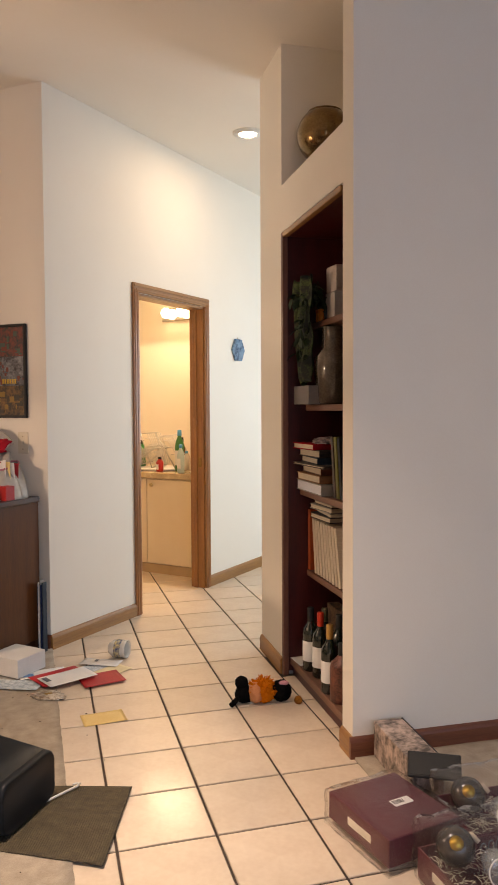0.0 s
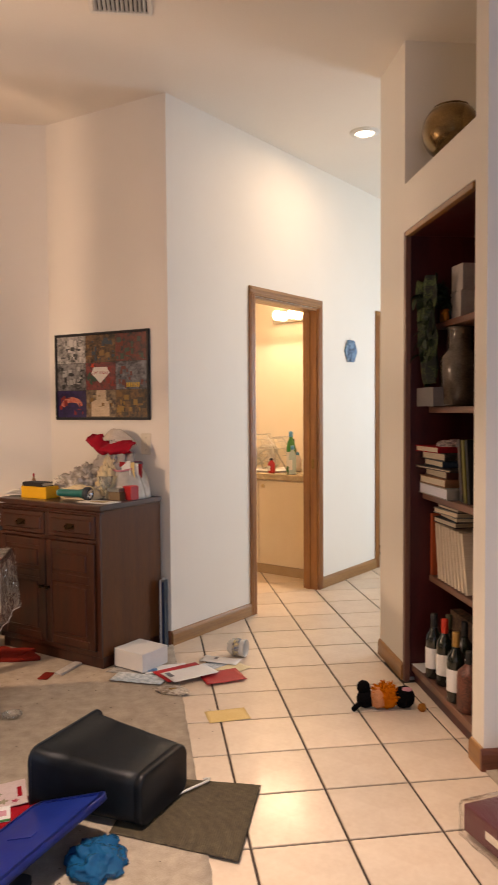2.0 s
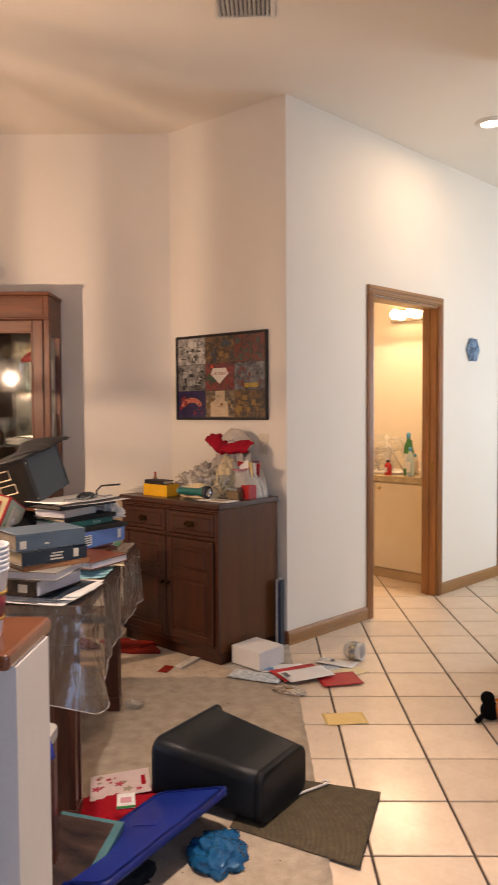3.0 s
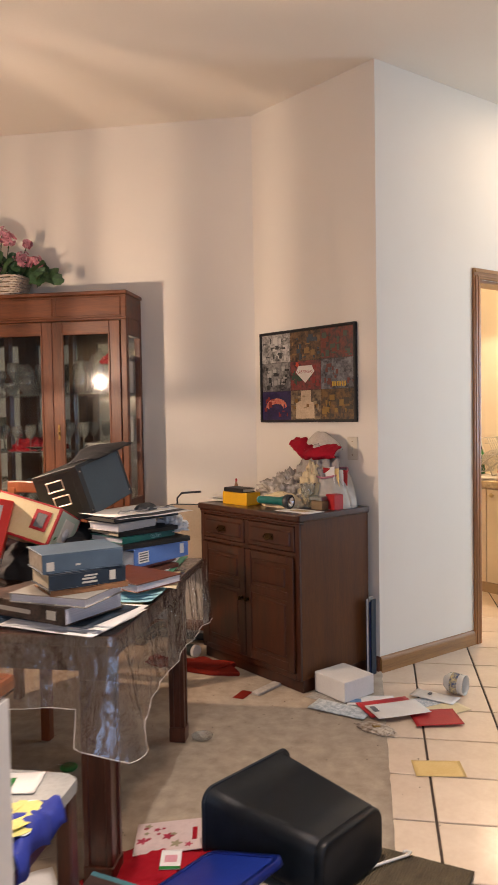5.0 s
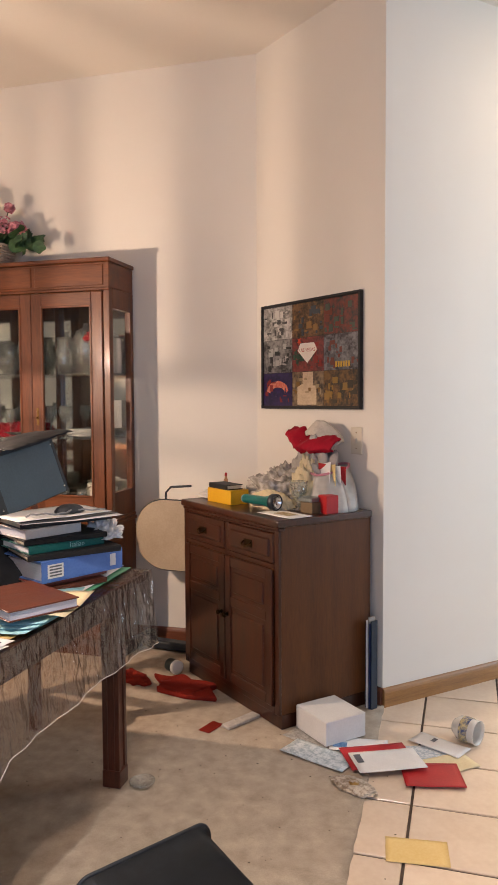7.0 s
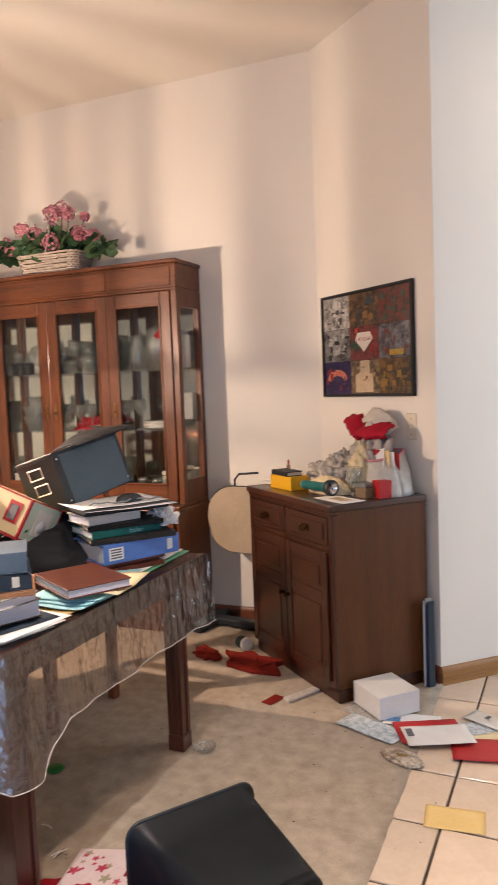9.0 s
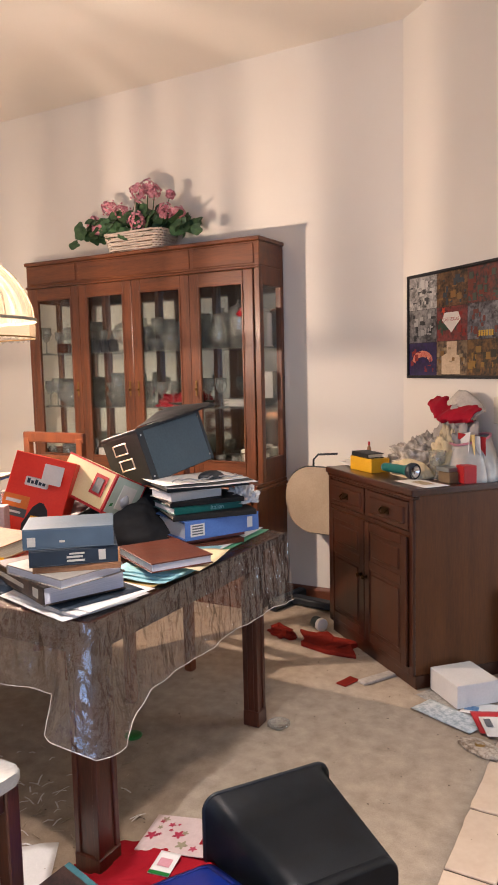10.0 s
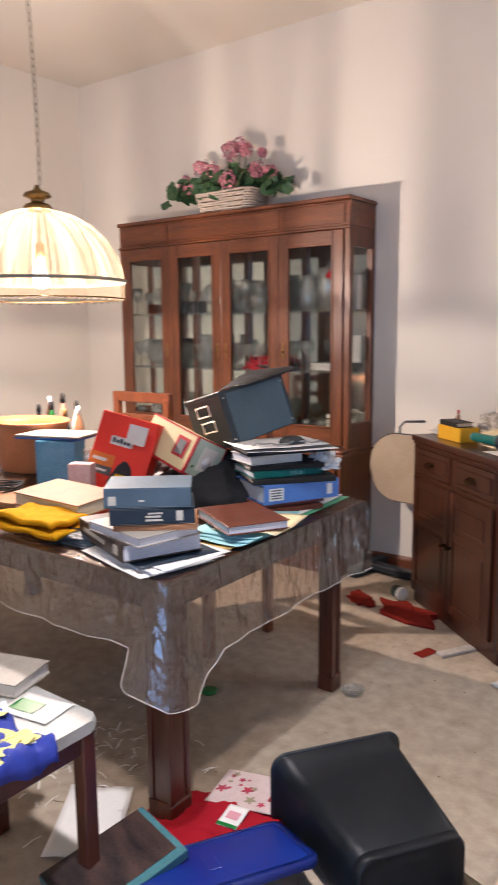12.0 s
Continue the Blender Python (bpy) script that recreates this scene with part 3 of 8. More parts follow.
def china_cabinet():
    t = thing("china_cabinet", "tall reddish-brown wooden china cabinet with glazed doors", "china cabinet", CHINA_AT)
    f, fb = -0.285, -0.36     # fronts of the upper part and of the base
    part("base_body", boxes((0, CW, fb, 0, 0.09, 0.68), (0.02, CW - 0.02, fb + 0.03, -0.01, 0.0, 0.09), bevel=0.003), CHINA, t)
    part("waist_moulding", boxes((-0.01, CW + 0.01, fb - 0.012, 0, 0.68, 0.70), (-0.004, CW + 0.004, fb - 0.004, 0, 0.70, 0.72), bevel=0.006, seg=2), CHINA_H, t)
    for k in range(4):
        d = panel_door(t, "base_door", 0.03 + k * 0.413, 0.03 + k * 0.413 + 0.408, fb, 0.12, 0.655, (), CHINA, CHINA_H, 0.055)
        part("handle", lathe([(0, 0), (0.012, 0.004), (0.006, 0.012), (0.013, 0.022), (0, 0.03)], 12), BRASS, d, m=pose(0.06 + k * 0.413 + (0.34 if k % 2 == 0 else 0), fb - 0.02, 0.40, 90))
    for x0, x1 in ((0, 0.035), (CW - 0.035, CW)):
        part("corner_post", boxes((x0, x1, f, f + 0.04, 0.72, 1.90), bevel=0.003), CHINA, t)
        part("corner_post", boxes((x0, x1, -0.035, 0, 0.72, 1.90), bevel=0.003), CHINA, t)
        part("side_rail", boxes((x0, x1, f + 0.04, -0.035, 0.72, 0.85), bevel=0.002), CHINA, t)
        part("side_rail", boxes((x0, x1, f + 0.04, -0.035, 1.80, 1.90), bevel=0.002), CHINA, t)
        part("side_pane", boxes((x0 + 0.015, x0 + 0.019, f + 0.04, -0.035, 0.85, 1.80)), GLASSPANE, t, "clear glass side pane").visible_shadow = False
    part("top_box", boxes((0, CW, f, 0, 1.90, 2.03), (-0.008, CW + 0.008, f - 0.012, 0, 2.03, 2.052), bevel=0.004), CHINA_H, t)
    part("cornice_moulding", boxes((-0.004, CW + 0.004, f - 0.012, f, 1.885, 1.90), bevel=0.004), CHINA_H, t)
    for a, b in ((0.03, 0.42), (0.44, 1.265), (1.285, 1.675)):
        part("frieze_panel", boxes((a, b, f - 0.006, f, 1.912, 2.018), bevel=0.003), CHINA_H, t)
    part("mirror_back", boxes((0.035, CW - 0.035, -0.022, -0.012, 0.72, 1.90)), MIRROR, t, "mirrored back panel")
    part("back_board", boxes((0.035, CW - 0.035, -0.012, 0, 0.72, 1.90)), CHINA, t)
    for x in (0.43, 0.852, 1.272):
        part("divider_post", boxes((x - 0.014, x + 0.014, -0.05, -0.022, 0.72, 1.90), bevel=0.002), CHINA, t)
    for z in (1.13, 1.47):
        part("glass_shelf", boxes((0.036, CW - 0.036, f + 0.05, -0.023, z - 0.006, z)), SOLIDGLASS, t, "clear glass shelf")
    for k in range(4):
        x0 = 0.036 + k * 0.409
        x1, s = x0 + 0.4075, 0.062
        y0, y1 = f - 0.012, f + 0.012
        d = part("glazed_door", boxes((x0, x0 + s, y0, y1, 0.735, 1.882), bevel=0.004, seg=2), CHINA, t)
        part("stile", boxes((x1 - s, x1, y0, y1, 0.735, 1.882), bevel=0.004, seg=2), CHINA, d)
        part("rail", boxes((x0 + s, x1 - s, y0, y1, 0.735, 0.83), bevel=0.004, seg=2), CHINA_H, d)
        part("rail", boxes((x0 + s, x1 - s, y0, y1, 1.81, 1.882), bevel=0.004, seg=2), CHINA_H, d)
        bead = ((x0 + s - 0.004, x0 + s + 0.008, y0 - 0.006, y0 + 0.004, 0.826, 1.816), (x1 - s - 0.008, x1 - s + 0.004, y0 - 0.006, y0 + 0.004, 0.826, 1.816), (x0 + s, x1 - s, y0 - 0.006, y0 + 0.004, 1.804, 1.816), (x0 + s, x1 - s, y0 - 0.006, y0 + 0.004, 0.826, 0.838))
        for bd in bead:
            part("glazing_bead", boxes(bd, bevel=0.003), CHINA, d)
        part("pane", boxes((x0 + s, x1 - s, f - 0.002, f + 0.002, 0.83, 1.81)), GLASSPANE, d, "clear glass pane").visible_shadow = False
        hx = x1 - s / 2 if k in (0, 1) else x0 + s / 2
        part("handle", boxes((hx - 0.007, hx + 0.007, y0 - 0.004, y0, 1.20, 1.29), (hx - 0.005, hx + 0.005, y0 - 0.02, y0 - 0.003, 1.235, 1.245), bevel=0.002), BRASS, d, "aged brass handle")


china_cabinet()

# ---- buffet ----
BUFFET = pose(-0.885, 4.44, 0, 0, 0, -38.5)
BW, BD, BH = 0.772, 0.485, 0.855


def buffet():
    t = thing("buffet_cabinet", "dark brown wooden buffet with two drawers and two doors", "cabinet", BUFFET)
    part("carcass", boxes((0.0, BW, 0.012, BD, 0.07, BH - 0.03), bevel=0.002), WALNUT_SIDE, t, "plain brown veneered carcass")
    part("plinth", boxes((0.004, BW - 0.004, 0.016, BD - 0.01, 0.009, 0.07), bevel=0.003), WALNUT, t)
    part("top", boxes((-0.012, BW + 0.012, -0.012, BD, BH - 0.03, BH), bevel=0.006, seg=2), WALNUT, t)
    part("top_moulding", boxes((-0.005, BW + 0.005, -0.004, 0.03, BH - 0.045, BH - 0.03), bevel=0.004), WALNUT, t)
    for sp in ((0.03, BW - 0.03, 0.0, 0.014, 0.655, 0.675), (0.03, BW - 0.03, 0.0, 0.014, 0.07, 0.10), (0.03, BW - 0.03, 0.0, 0.014, 0.80, BH - 0.045)):
        part("face_rail", boxes(sp, bevel=0.002), WALNUT, t)
    for sp in ((0, 0.03, 0, 0.014, 0.07, BH - 0.045), (BW - 0.03, BW, 0, 0.014, 0.07, BH - 0.045), (BW / 2 - 0.015, BW / 2 + 0.015, 0, 0.014, 0.10, 0.80)):
        part("face_stile", boxes(sp, bevel=0.002), WALNUT, t)
    for a, b in ((0.033, BW / 2 - 0.018), (BW / 2 + 0.018, BW - 0.033)):
        bm = boxes((a, b, -0.004, 0.012, 0.678, 0.797), bevel=0.003)
        box(bm, a + 0.022, b - 0.022, -0.012, 0.0, 0.70, 0.775, 0.006)
        d = part("drawer", bm, WALNUT, t)
        mid = (a + b) / 2
        part("back_plate", boxes((mid - 0.03, mid + 0.03, -0.015, -0.012, 0.722, 0.752), bevel=0.001), BRASS_DARK, d, "dark brass back plate")
        part("handle", tube([(mid - 0.028, -0.016, 0.742), (mid - 0.025, -0.03, 0.732), (mid, -0.034, 0.722), (mid + 0.025, -0.03, 0.732), (mid + 0.028, -0.016, 0.742)], 0.0035, 6), BRASS_DARK, d, "bail handle")
    for k, (a, b) in enumerate(((0.032, BW / 2 - 0.003), (BW / 2 + 0.003, BW - 0.032))):
        d = panel_door(t, "door", a, b, 0.0, 0.102, 0.653, (0.46,), WALNUT, WALNUT, 0.042, 0.014)
        kx = b - 0.021 if k == 0 else a + 0.021
        part("knob", lathe([(0, 0), (0.01, 0.002), (0.005, 0.012), (0.012, 0.02), (0.008, 0.028), (0, 0.03)], 12), BRASS_DARK, d, "small dark brass knob", m=pose(kx, -0.014, 0.40, 90))


buffet()

# ---- dining table and its clear cloth ----
TABLE = pose(-0.575, 2.42, 0.0085, 0, 0, 2.5)
TW, TD, TH = 1.95, 1.09, 0.728


def table():
    t = thing("dining_table", "dark brown wooden dining table with square panelled legs", "table", TABLE)
    part("tabletop", boxes((-TW, 0, 0, TD, TH - 0.03, TH), bevel=0.006, seg=2), TABLETOP, t)
    part("apron", boxes((-TW + 0.09, -0.06, 0.065, 0.085, TH - 0.12, TH - 0.03), (-TW + 0.09, -0.06, TD - 0.085, TD - 0.065, TH - 0.12, TH - 0.03), (-0.085, -0.065, 0.085, TD - 0.085, TH - 0.12, TH - 0.03), (-TW + 0.065, -TW + 0.085, 0.085, TD - 0.085, TH - 0.12, TH - 0.03), bevel=0.002), TABLEWOOD, t)
    for x in (-0.125, -TW + 0.035):
        for y in (0.045, TD - 0.125):
            w = 0.085 if y < 0.5 else 0.062
            bm = boxes((x + 0.006, x + w - 0.006, y + 0.006, y + w - 0.006, 0, TH - 0.03))
            leg = part("leg", bm, TABLEWOOD, t)
            for a, b in ((x, x + 0.018), (x + w - 0.018, x + w)):
                for c, d in ((y, y + 0.018), (y + w - 0.018, y + w)):
                    part("corner_bead", boxes((a, b, c, d, 0.06, TH - 0.14), bevel=0.002), TABLEWOOD, leg)
            part("foot_block", boxes((x - 0.002, x + w + 0.002, y - 0.002, y + w + 0.002, 0.0, 0.06), bevel=0.003), TABLEWOOD, leg)
            part("top_block", boxes((x - 0.001, x + w + 0.001, y - 0.001, y + w + 0.001, TH - 0.14, TH - 0.032), bevel=0.003), TABLEWOOD, leg)


table()


def cloth_edge(p, v):
    """The hanging part of the cloth: p runs along the near side, round the corner and along the end of the table."""
    near = TW
    r = 0.02
    arc = r * math.pi / 2
    if p < near - r:
        base, nrm, dc = Vector((-TW + p, 0, 0)), Vector((0, -1, 0)), near - r - p
    elif p < near - r + arc:
        a = (p - near + r) / arc * math.pi / 2
        nrm = Vector((math.sin(a), -math.cos(a), 0))
        base, dc = Vector((-r, r, 0)) + nrm * r, 0
    else:
        q = p - (near - r + arc)
        base, nrm, dc = Vector((0, r + q, 0)), Vector((1, 0, 0)), q
    far = max(0, TD - abs(base.y)) if nrm.x > 0.9 else 9
    k = max(0, 1 - dc / (0.085 if nrm.x < 0.5 else 0.17))
    k2 = max(0, 1 - far / 0.2)
    drop = (0.192 if nrm.x < 0.5 else 0.235) + 0.004 * math.sin(p * 9.0) + 0.006 * noise.noise((p * 6, 0, 3)) + 0.092 * k + 0.012 * k2
    crease = (0.009 * noise.noise((p * 30, v * 3.0, 5)) + 0.004 * noise.noise((p * 75, v * 6, 8)) + 0.0008 * noise.noise((p * 150, v * 16, 2))) * (1 - 0.75 * v ** 5)
    fold = (0.006 * math.sin(p * 24) + 0.014 * noise.noise((p * 12, 1, 0))) * min(1, v * 1.8) + crease * min(1, 0.25 + v * 2.5)
    out = 0.010 + 0.022 * v + fold + 0.035 * k * v ** 1.5
    tang = Vector((-nrm.y, nrm.x, 0))
    side = -0.075 * k * v * v * (1 if nrm.x < 0.5 else -0.25)
    return base + nrm * out + tang * side + Vector((0, 0, TH + 0.004 - 0.004 * min(1, v * 20) - drop * v))


def tablecloth():
    t = thing("tablecloth", "clear vinyl tablecloth, creased, draped over the dining table", "tablecloth", TABLE)
    total = TW + TD - 0.01
    part("hanging_edge", sheet(760, 40, lambda u, v: cloth_edge(total * u, v)), VINYL, t)
    part("cloth_top", sheet(30, 20, lambda u, v: (-TW + TW * u, TD * v, TH + 0.004)), clear_sheet("clear_vinyl_top", "#ece6df", 1.75, 1.0, 15), t)
    pts = [cloth_edge(total * i / 760, 1.0) for i in range(761)]
    part("hem", tube(pts, 0.0012, 5), mat("vinyl_hem", "#c9c2ba", "#dcd6cf", 0.25, scale=20), t, "pale rolled hem")


tablecloth()


# ---- dining chairs ----
def chair(label, m, back=True, wood=None):
    """A ladder-back dining chair: local -y is its front."""
    wood = wood or CHAIRWOOD
    t = thing("dining_chair", label, "chair", m, "chairs round the table")
    part("seat", prism(rounded(0.44, 0.42, 0.03), 0.425, 0.455, 0.008), mat("seat_cover", "#989a98", "#b2b4b2", 0.5, scale=8, bump=0.1), t, "pale vinyl-covered seat")
    part("seat_frame", boxes((-0.2, 0.2, -0.195, -0.175, 0.37, 0.425), (-0.2, 0.2, 0.175, 0.195, 0.37, 0.425), (-0.2, -0.18, -0.175, 0.175, 0.37, 0.425), (0.18, 0.2, -0.175, 0.175, 0.37, 0.425), bevel=0.003), wood, t)
    for x in (-0.205, 0.165):
        part("leg", boxes((x, x + 0.04, -0.205, -0.165, 0, 0.424), bevel=0.004), wood, t)
        part("leg", boxes((x, x + 0.04, 0.165, 0.205, 0, 0.424 if not back else 1.0), bevel=0.004), wood, t)
    if back:
        for z0, z1 in ((0.975, 1.03), (0.87, 0.91), (0.72, 0.76), (0.57, 0.61)):
            part("back_rail", boxes((-0.21, 0.21, 0.17, 0.2, z0, z1), bevel=0.006, seg=2), wood, t)
    return t


far_chair = chair("reddish-brown wooden ladder-back dining chair pushed to the table", pose(-2.21, 3.70, 0.0085, 0, 0, 3))
copy_thing(far_chair, pose(-1.42, 3.52, 0.0085, 0, 0, -4))

# ---- bookcase in the wall block ----
BX0, BX1, BY0, BY1 = 1.212, 1.628, 2.847, 3.658


def bookcase():
    t = thing("bookcase", "built-in dark mahogany bookcase, crowded with books and bottles", "bookcase", Matrix())
    part("side_panel", boxes((BX0 + 0.02, BX1, BY1 - 0.018, BY1, 0.02, 2.18)), MAHOGANY, t)
    part("side_panel", boxes((BX0 + 0.02, BX1, BY0, BY0 + 0.018, 0.02, 2.18)), MAHOGANY, t)
    part("back_panel", boxes((BX1 - 0.012, BX1, BY0 + 0.018, BY1 - 0.018, 0.02, 2.18)), MAHOGANY, t)
    part("top_panel", boxes((BX0 + 0.02, BX1 - 0.012, BY0 + 0.018, BY1 - 0.018, 2.16, 2.18)), MAHOGANY, t)
    part("bottom_board", boxes((BX0 + 0.03, BX1 - 0.012, BY0 + 0.018, BY1 - 0.018, 0.05, 0.085), bevel=0.003), SHELFWOOD, t, "worn brown bottom board")
    part("toe_kick", boxes((BX0 + 0.045, BX0 + 0.06, BY0 + 0.018, BY1 - 0.018, 0.0, 0.05)), MAHOGANY, t)
    for y0, y1 in ((BY1 - 0.03, BY1),):
        part("face_trim", boxes((1.204, BX0 + 0.02, y0, y1, 0.0, 2.18), bevel=0.003), mat("bookcase_trim", "#5a3628", "#785042", 0.45, scale=5, stretch=(5, 5, 0.4)), t)
    part("face_trim_head", boxes((1.204, BX0 + 0.02, BY0 + 0.012, BY1 - 0.03, 2.155, 2.18), bevel=0.003), OAK_H, t)
    for z, x in ((1.745, 1.36), (1.345, 1.325), (0.93, 1.295), (0.525, 1.33)):
        part("shelf", boxes((x, BX1 - 0.012, BY0 + 0.018, BY1 - 0.018, z - 0.03, z), bevel=0.003), SHELFWOOD, t)


bookcase()


# ---- half wall with a wooden cap, and the appliance in front of it ----
structure("half_wall", boxes((-1.9, -0.422, 1.43, 1.605, 0.0, 0.894)), mat("half_wall_paint", "#d4d3d0", "#dddcd8", 0.55, scale=3, bump=0.05), "low white-painted half wall")
solo("wooden_cap", boxes((-1.9, -0.424, 1.40, 1.635, 0.895, 0.925), bevel=0.008, seg=2), mat("cap_wood", "#5d2f1a", "#7d4729", 0.22, scale=4, stretch=(0.5, 5, 5), bump=0.05, fine=40, coat=0.6), "polished reddish-brown wooden cap on the half wall", "counter top")


def appliance():
    t = thing("cabinet_appliance", "brown-fronted low appliance with dark edging beside the half wall", "appliance", pose(-0.467, 1.425, 0.022))
    part("body", boxes((-0.6, -0.004, -0.035, 0, -0.0135, 0.862), bevel=0.004), mat("appliance_body", "#4a3f37", "#5a4d43", 0.5), t)
    part("edging", boxes((-0.604, -0.59, -0.06, -0.035, 0, 0.872), (-0.014, 0.0, -0.06, -0.035, 0, 0.872), (-0.59, -0.014, -0.06, -0.035, 0.862, 0.872), bevel=0.003), BLACK, t, "dark edging")
    part("front_panel", boxes((-0.58, -0.03, -0.055, -0.035, 0.02, 0.80), bevel=0.004), mat("bronze_panel", "#4a362c", "#5a4438", 0.4, scale=2), t, "dark brown front panel")
    part("control_strip", boxes((-0.588, -0.016, -0.05, -0.035, 0.80, 0.861), bevel=0.003), mat("strip_tan", "#6e5c4a", "#7d6a57", 0.45, scale=2), t, "tan strip")


appliance()


# ---- waste bin lying on its side ----
def waste_bin():
    """Open end at local x = 0, bottom at x = L; lies on its flat side."""
    L, W0, W1, H0, H1 = 0.41, 0.37, 0.285, 0.192, 0.165
    t = thing("waste_bin", "black plastic waste bin lying on its side on the carpet", "bin", BIN)
    bm = bmesh.new()
    rings = []
    stations = [(0.0, 1.05), (0.012, 1.05), (0.014, 1.0), (0.15, None), (0.30, None), (L - 0.032, None), (L - 0.030, 0.985), (L - 0.026, 0.985), (L - 0.024, 1.0), (L - 0.006, None), (L, 0.965)]
    for x, k in stations:
        s = x / L
        w, h = W0 + (W1 - W0) * s, H0 + (H1 - H0) * s
        f = k or 1.0
        out = rounded(w * f, h * f, 0.038, 7)
        rings.append([bm.verts.new((x, p[0], p[1] + h / 2 * 1.05)) for p in out])
    for a, b in zip(rings, rings[1:]):
        for i in range(len(a)):
            bm.faces.new((a[i], a[(i + 1) % len(a)], b[(i + 1) % len(a)], b[i])).smooth = True
    bm.faces.new(rings[-1])
    bmesh.ops.solidify(bm, geom=list(bm.faces), thickness=0.003)
    part("shell", bm, BLACKPL, t)
    out = rounded(W0 * 1.05, H0 * 1.05, 0.04, 7)
    part("rim", tube([(0.006, p[0], p[1] + H0 / 2 * 1.05) for p in out], 0.006, 6, closed=True), BLACKPL, t, "rolled rim")


BIN = pose(-0.303, 2.806, 0.016, 0, 0, -32)
waste_bin()


# ---- framed collage on the picture wall ----
def picture():
    x1 = PICT_LEN - 0.125
    W, Z0, Z1 = 0.722, 1.283, 1.80
    t = thing("framed_collage", "black-framed collage of city sights on the wall", "picture", PICT @ Matrix.Translation((x1 - W, 0, 0)))
    part("picture_frame", boxes((0, 0.014, -0.022, 0, Z0, Z1), (W - 0.014, W, -0.022, 0, Z0, Z1), (0.014, W - 0.014, -0.022, 0, Z0, Z0 + 0.014), (0.014, W - 0.014, -0.022, 0, Z1 - 0.014, Z1), bevel=0.002), BLACK, t, "thin black frame")
    part("backing", boxes((0.014, W - 0.014, -0.012, -0.002, Z0 + 0.014, Z1 - 0.014)), mat("collage_ground", "#1c1712", "#3a2d22", 0.3, scale=14, coat=0.5), t)
    cells = [("#55544f", "#bdb9b2"), ("#241a14", "#7a5a38"), ("#1f2528", "#7c3428"), ("#2c2c2b", "#8c8a86"), ("#3a1a22", "#8c3a34"), ("#201c24", "#7d7f84"), ("#19143c", "#33255a"), ("#2c221c", "#8c7658"), ("#19120e", "#7d5a2a")]
    cw, ch = (W - 0.028) / 3, (Z1 - Z0 - 0.028) / 3
    for k, (a, b) in enumerate(cells):
        i, j = k % 3, 2 - k // 3
        x, z = 0.014 + i * cw, Z0 + 0.014 + j * ch
        pm = mat("collage_photo", a, b, 0.35, scale=22, fine=70, contrast=(0.40, 0.6), coat=0.4, bump=0.0)
        p = part("photo", boxes((x + 0.001, x + cw - 0.001, -0.0135, -0.0125, z + 0.001, z + ch - 0.001)), pm, t)
        rnd = random.Random(k + 3)
        tone = [("#c0bdb6", "#3a3a38"), ("#8a6838", "#33414a"), ("#3c4c40", "#6e2a1c"), ("#a5a39d", "#222221"), ("#8c1d18", "#2c4a36"), ("#55565c", "#6e3226"), ("#8f2622", "#2a1f4a"), ("#9a8766", "#7a5720"), ("#8c6a28", "#2a2214")][k]
        for q in range(26):
            w, h = rnd.uniform(0.006, 0.036), rnd.uniform(0.005, 0.034)
            px, pz = rnd.uniform(x + 0.006, x + cw - 0.006 - w), rnd.uniform(z + 0.006, z + ch - 0.03 - h * 0.6)
            h = min(h, z + ch - 0.004 - pz)
            part("print_patch", boxes((px, px + w, -0.0138 - 0.00008 * q, -0.0135, pz, pz + h)), COLLAGE[tone[q % 2]] if tone[q % 2] in COLLAGE else COLLAGE.setdefault(tone[q % 2], mat("print_ink", tone[q % 2], None, 0.35, scale=30, bump=0.0, coat=0.4)), p)
    # arched marquee, tall tower and the diamond sign
    cx, cz = 0.014 + 0.5 * cw, Z0 + 0.014 + 0.45 * ch
    arc = [(cx + 0.085 * math.cos(a), cz + 0.05 * math.sin(a)) for a in [math.pi * k / 12 for k in range(13)]] + [(cx + 0.06 * math.cos(a), cz - 0.012 + 0.03 * math.sin(a)) for a in [math.pi * (12 - k) / 12 for k in range(13)]]
    part("marquee_print", prism(arc, 0.0147, 0.0152), mat("marquee_ink", "#c22a22", "#e0a080", 0.35, scale=40), t, m=pose(0, 0, 0, 90))
    tx, tz = 0.014 + 1.18 * cw, Z0 + 0.02
    part("tower_print", prism([(tx, tz), (tx + 0.14, tz), (tx + 0.14, tz + 0.09), (tx + 0.115, tz + 0.09), (tx + 0.115, tz + 0.155), (tx + 0.04, tz + 0.155), (tx + 0.04, tz + 0.1), (tx, tz + 0.085)], 0.0147, 0.0152), mat("tower_ink", "#b8a184", "#d2bd9d", 0.35, scale=30), t, m=pose(0, 0, 0, 90))
    sx, sz = 0.014 + 1.5 * cw, Z0 + 0.014 + 1.55 * ch
    part("sign_print", prism([(sx, sz - 0.05), (sx + 0.07, sz + 0.01), (sx + 0.05, sz + 0.045), (sx - 0.05, sz + 0.045), (sx - 0.07, sz + 0.01)], 0.0153, 0.0158), mat("sign_ink", "#ded6c8", "#e9e3d8", 0.35), t, m=pose(0, 0, 0, 90))
    cu = bpy.data.curves.new("sign_lettering", "FONT")
    cu.body, cu.size, cu.align_x = "LAS VEGAS", 0.024, "CENTER"
    cu.materials.append(mat("sign_red", "#a51d1d", None, 0.4))
    o = new("sign_lettering", cu)
    o.parent, o.matrix_basis = t, pose(sx, -0.0164, sz + 0.004, 90)
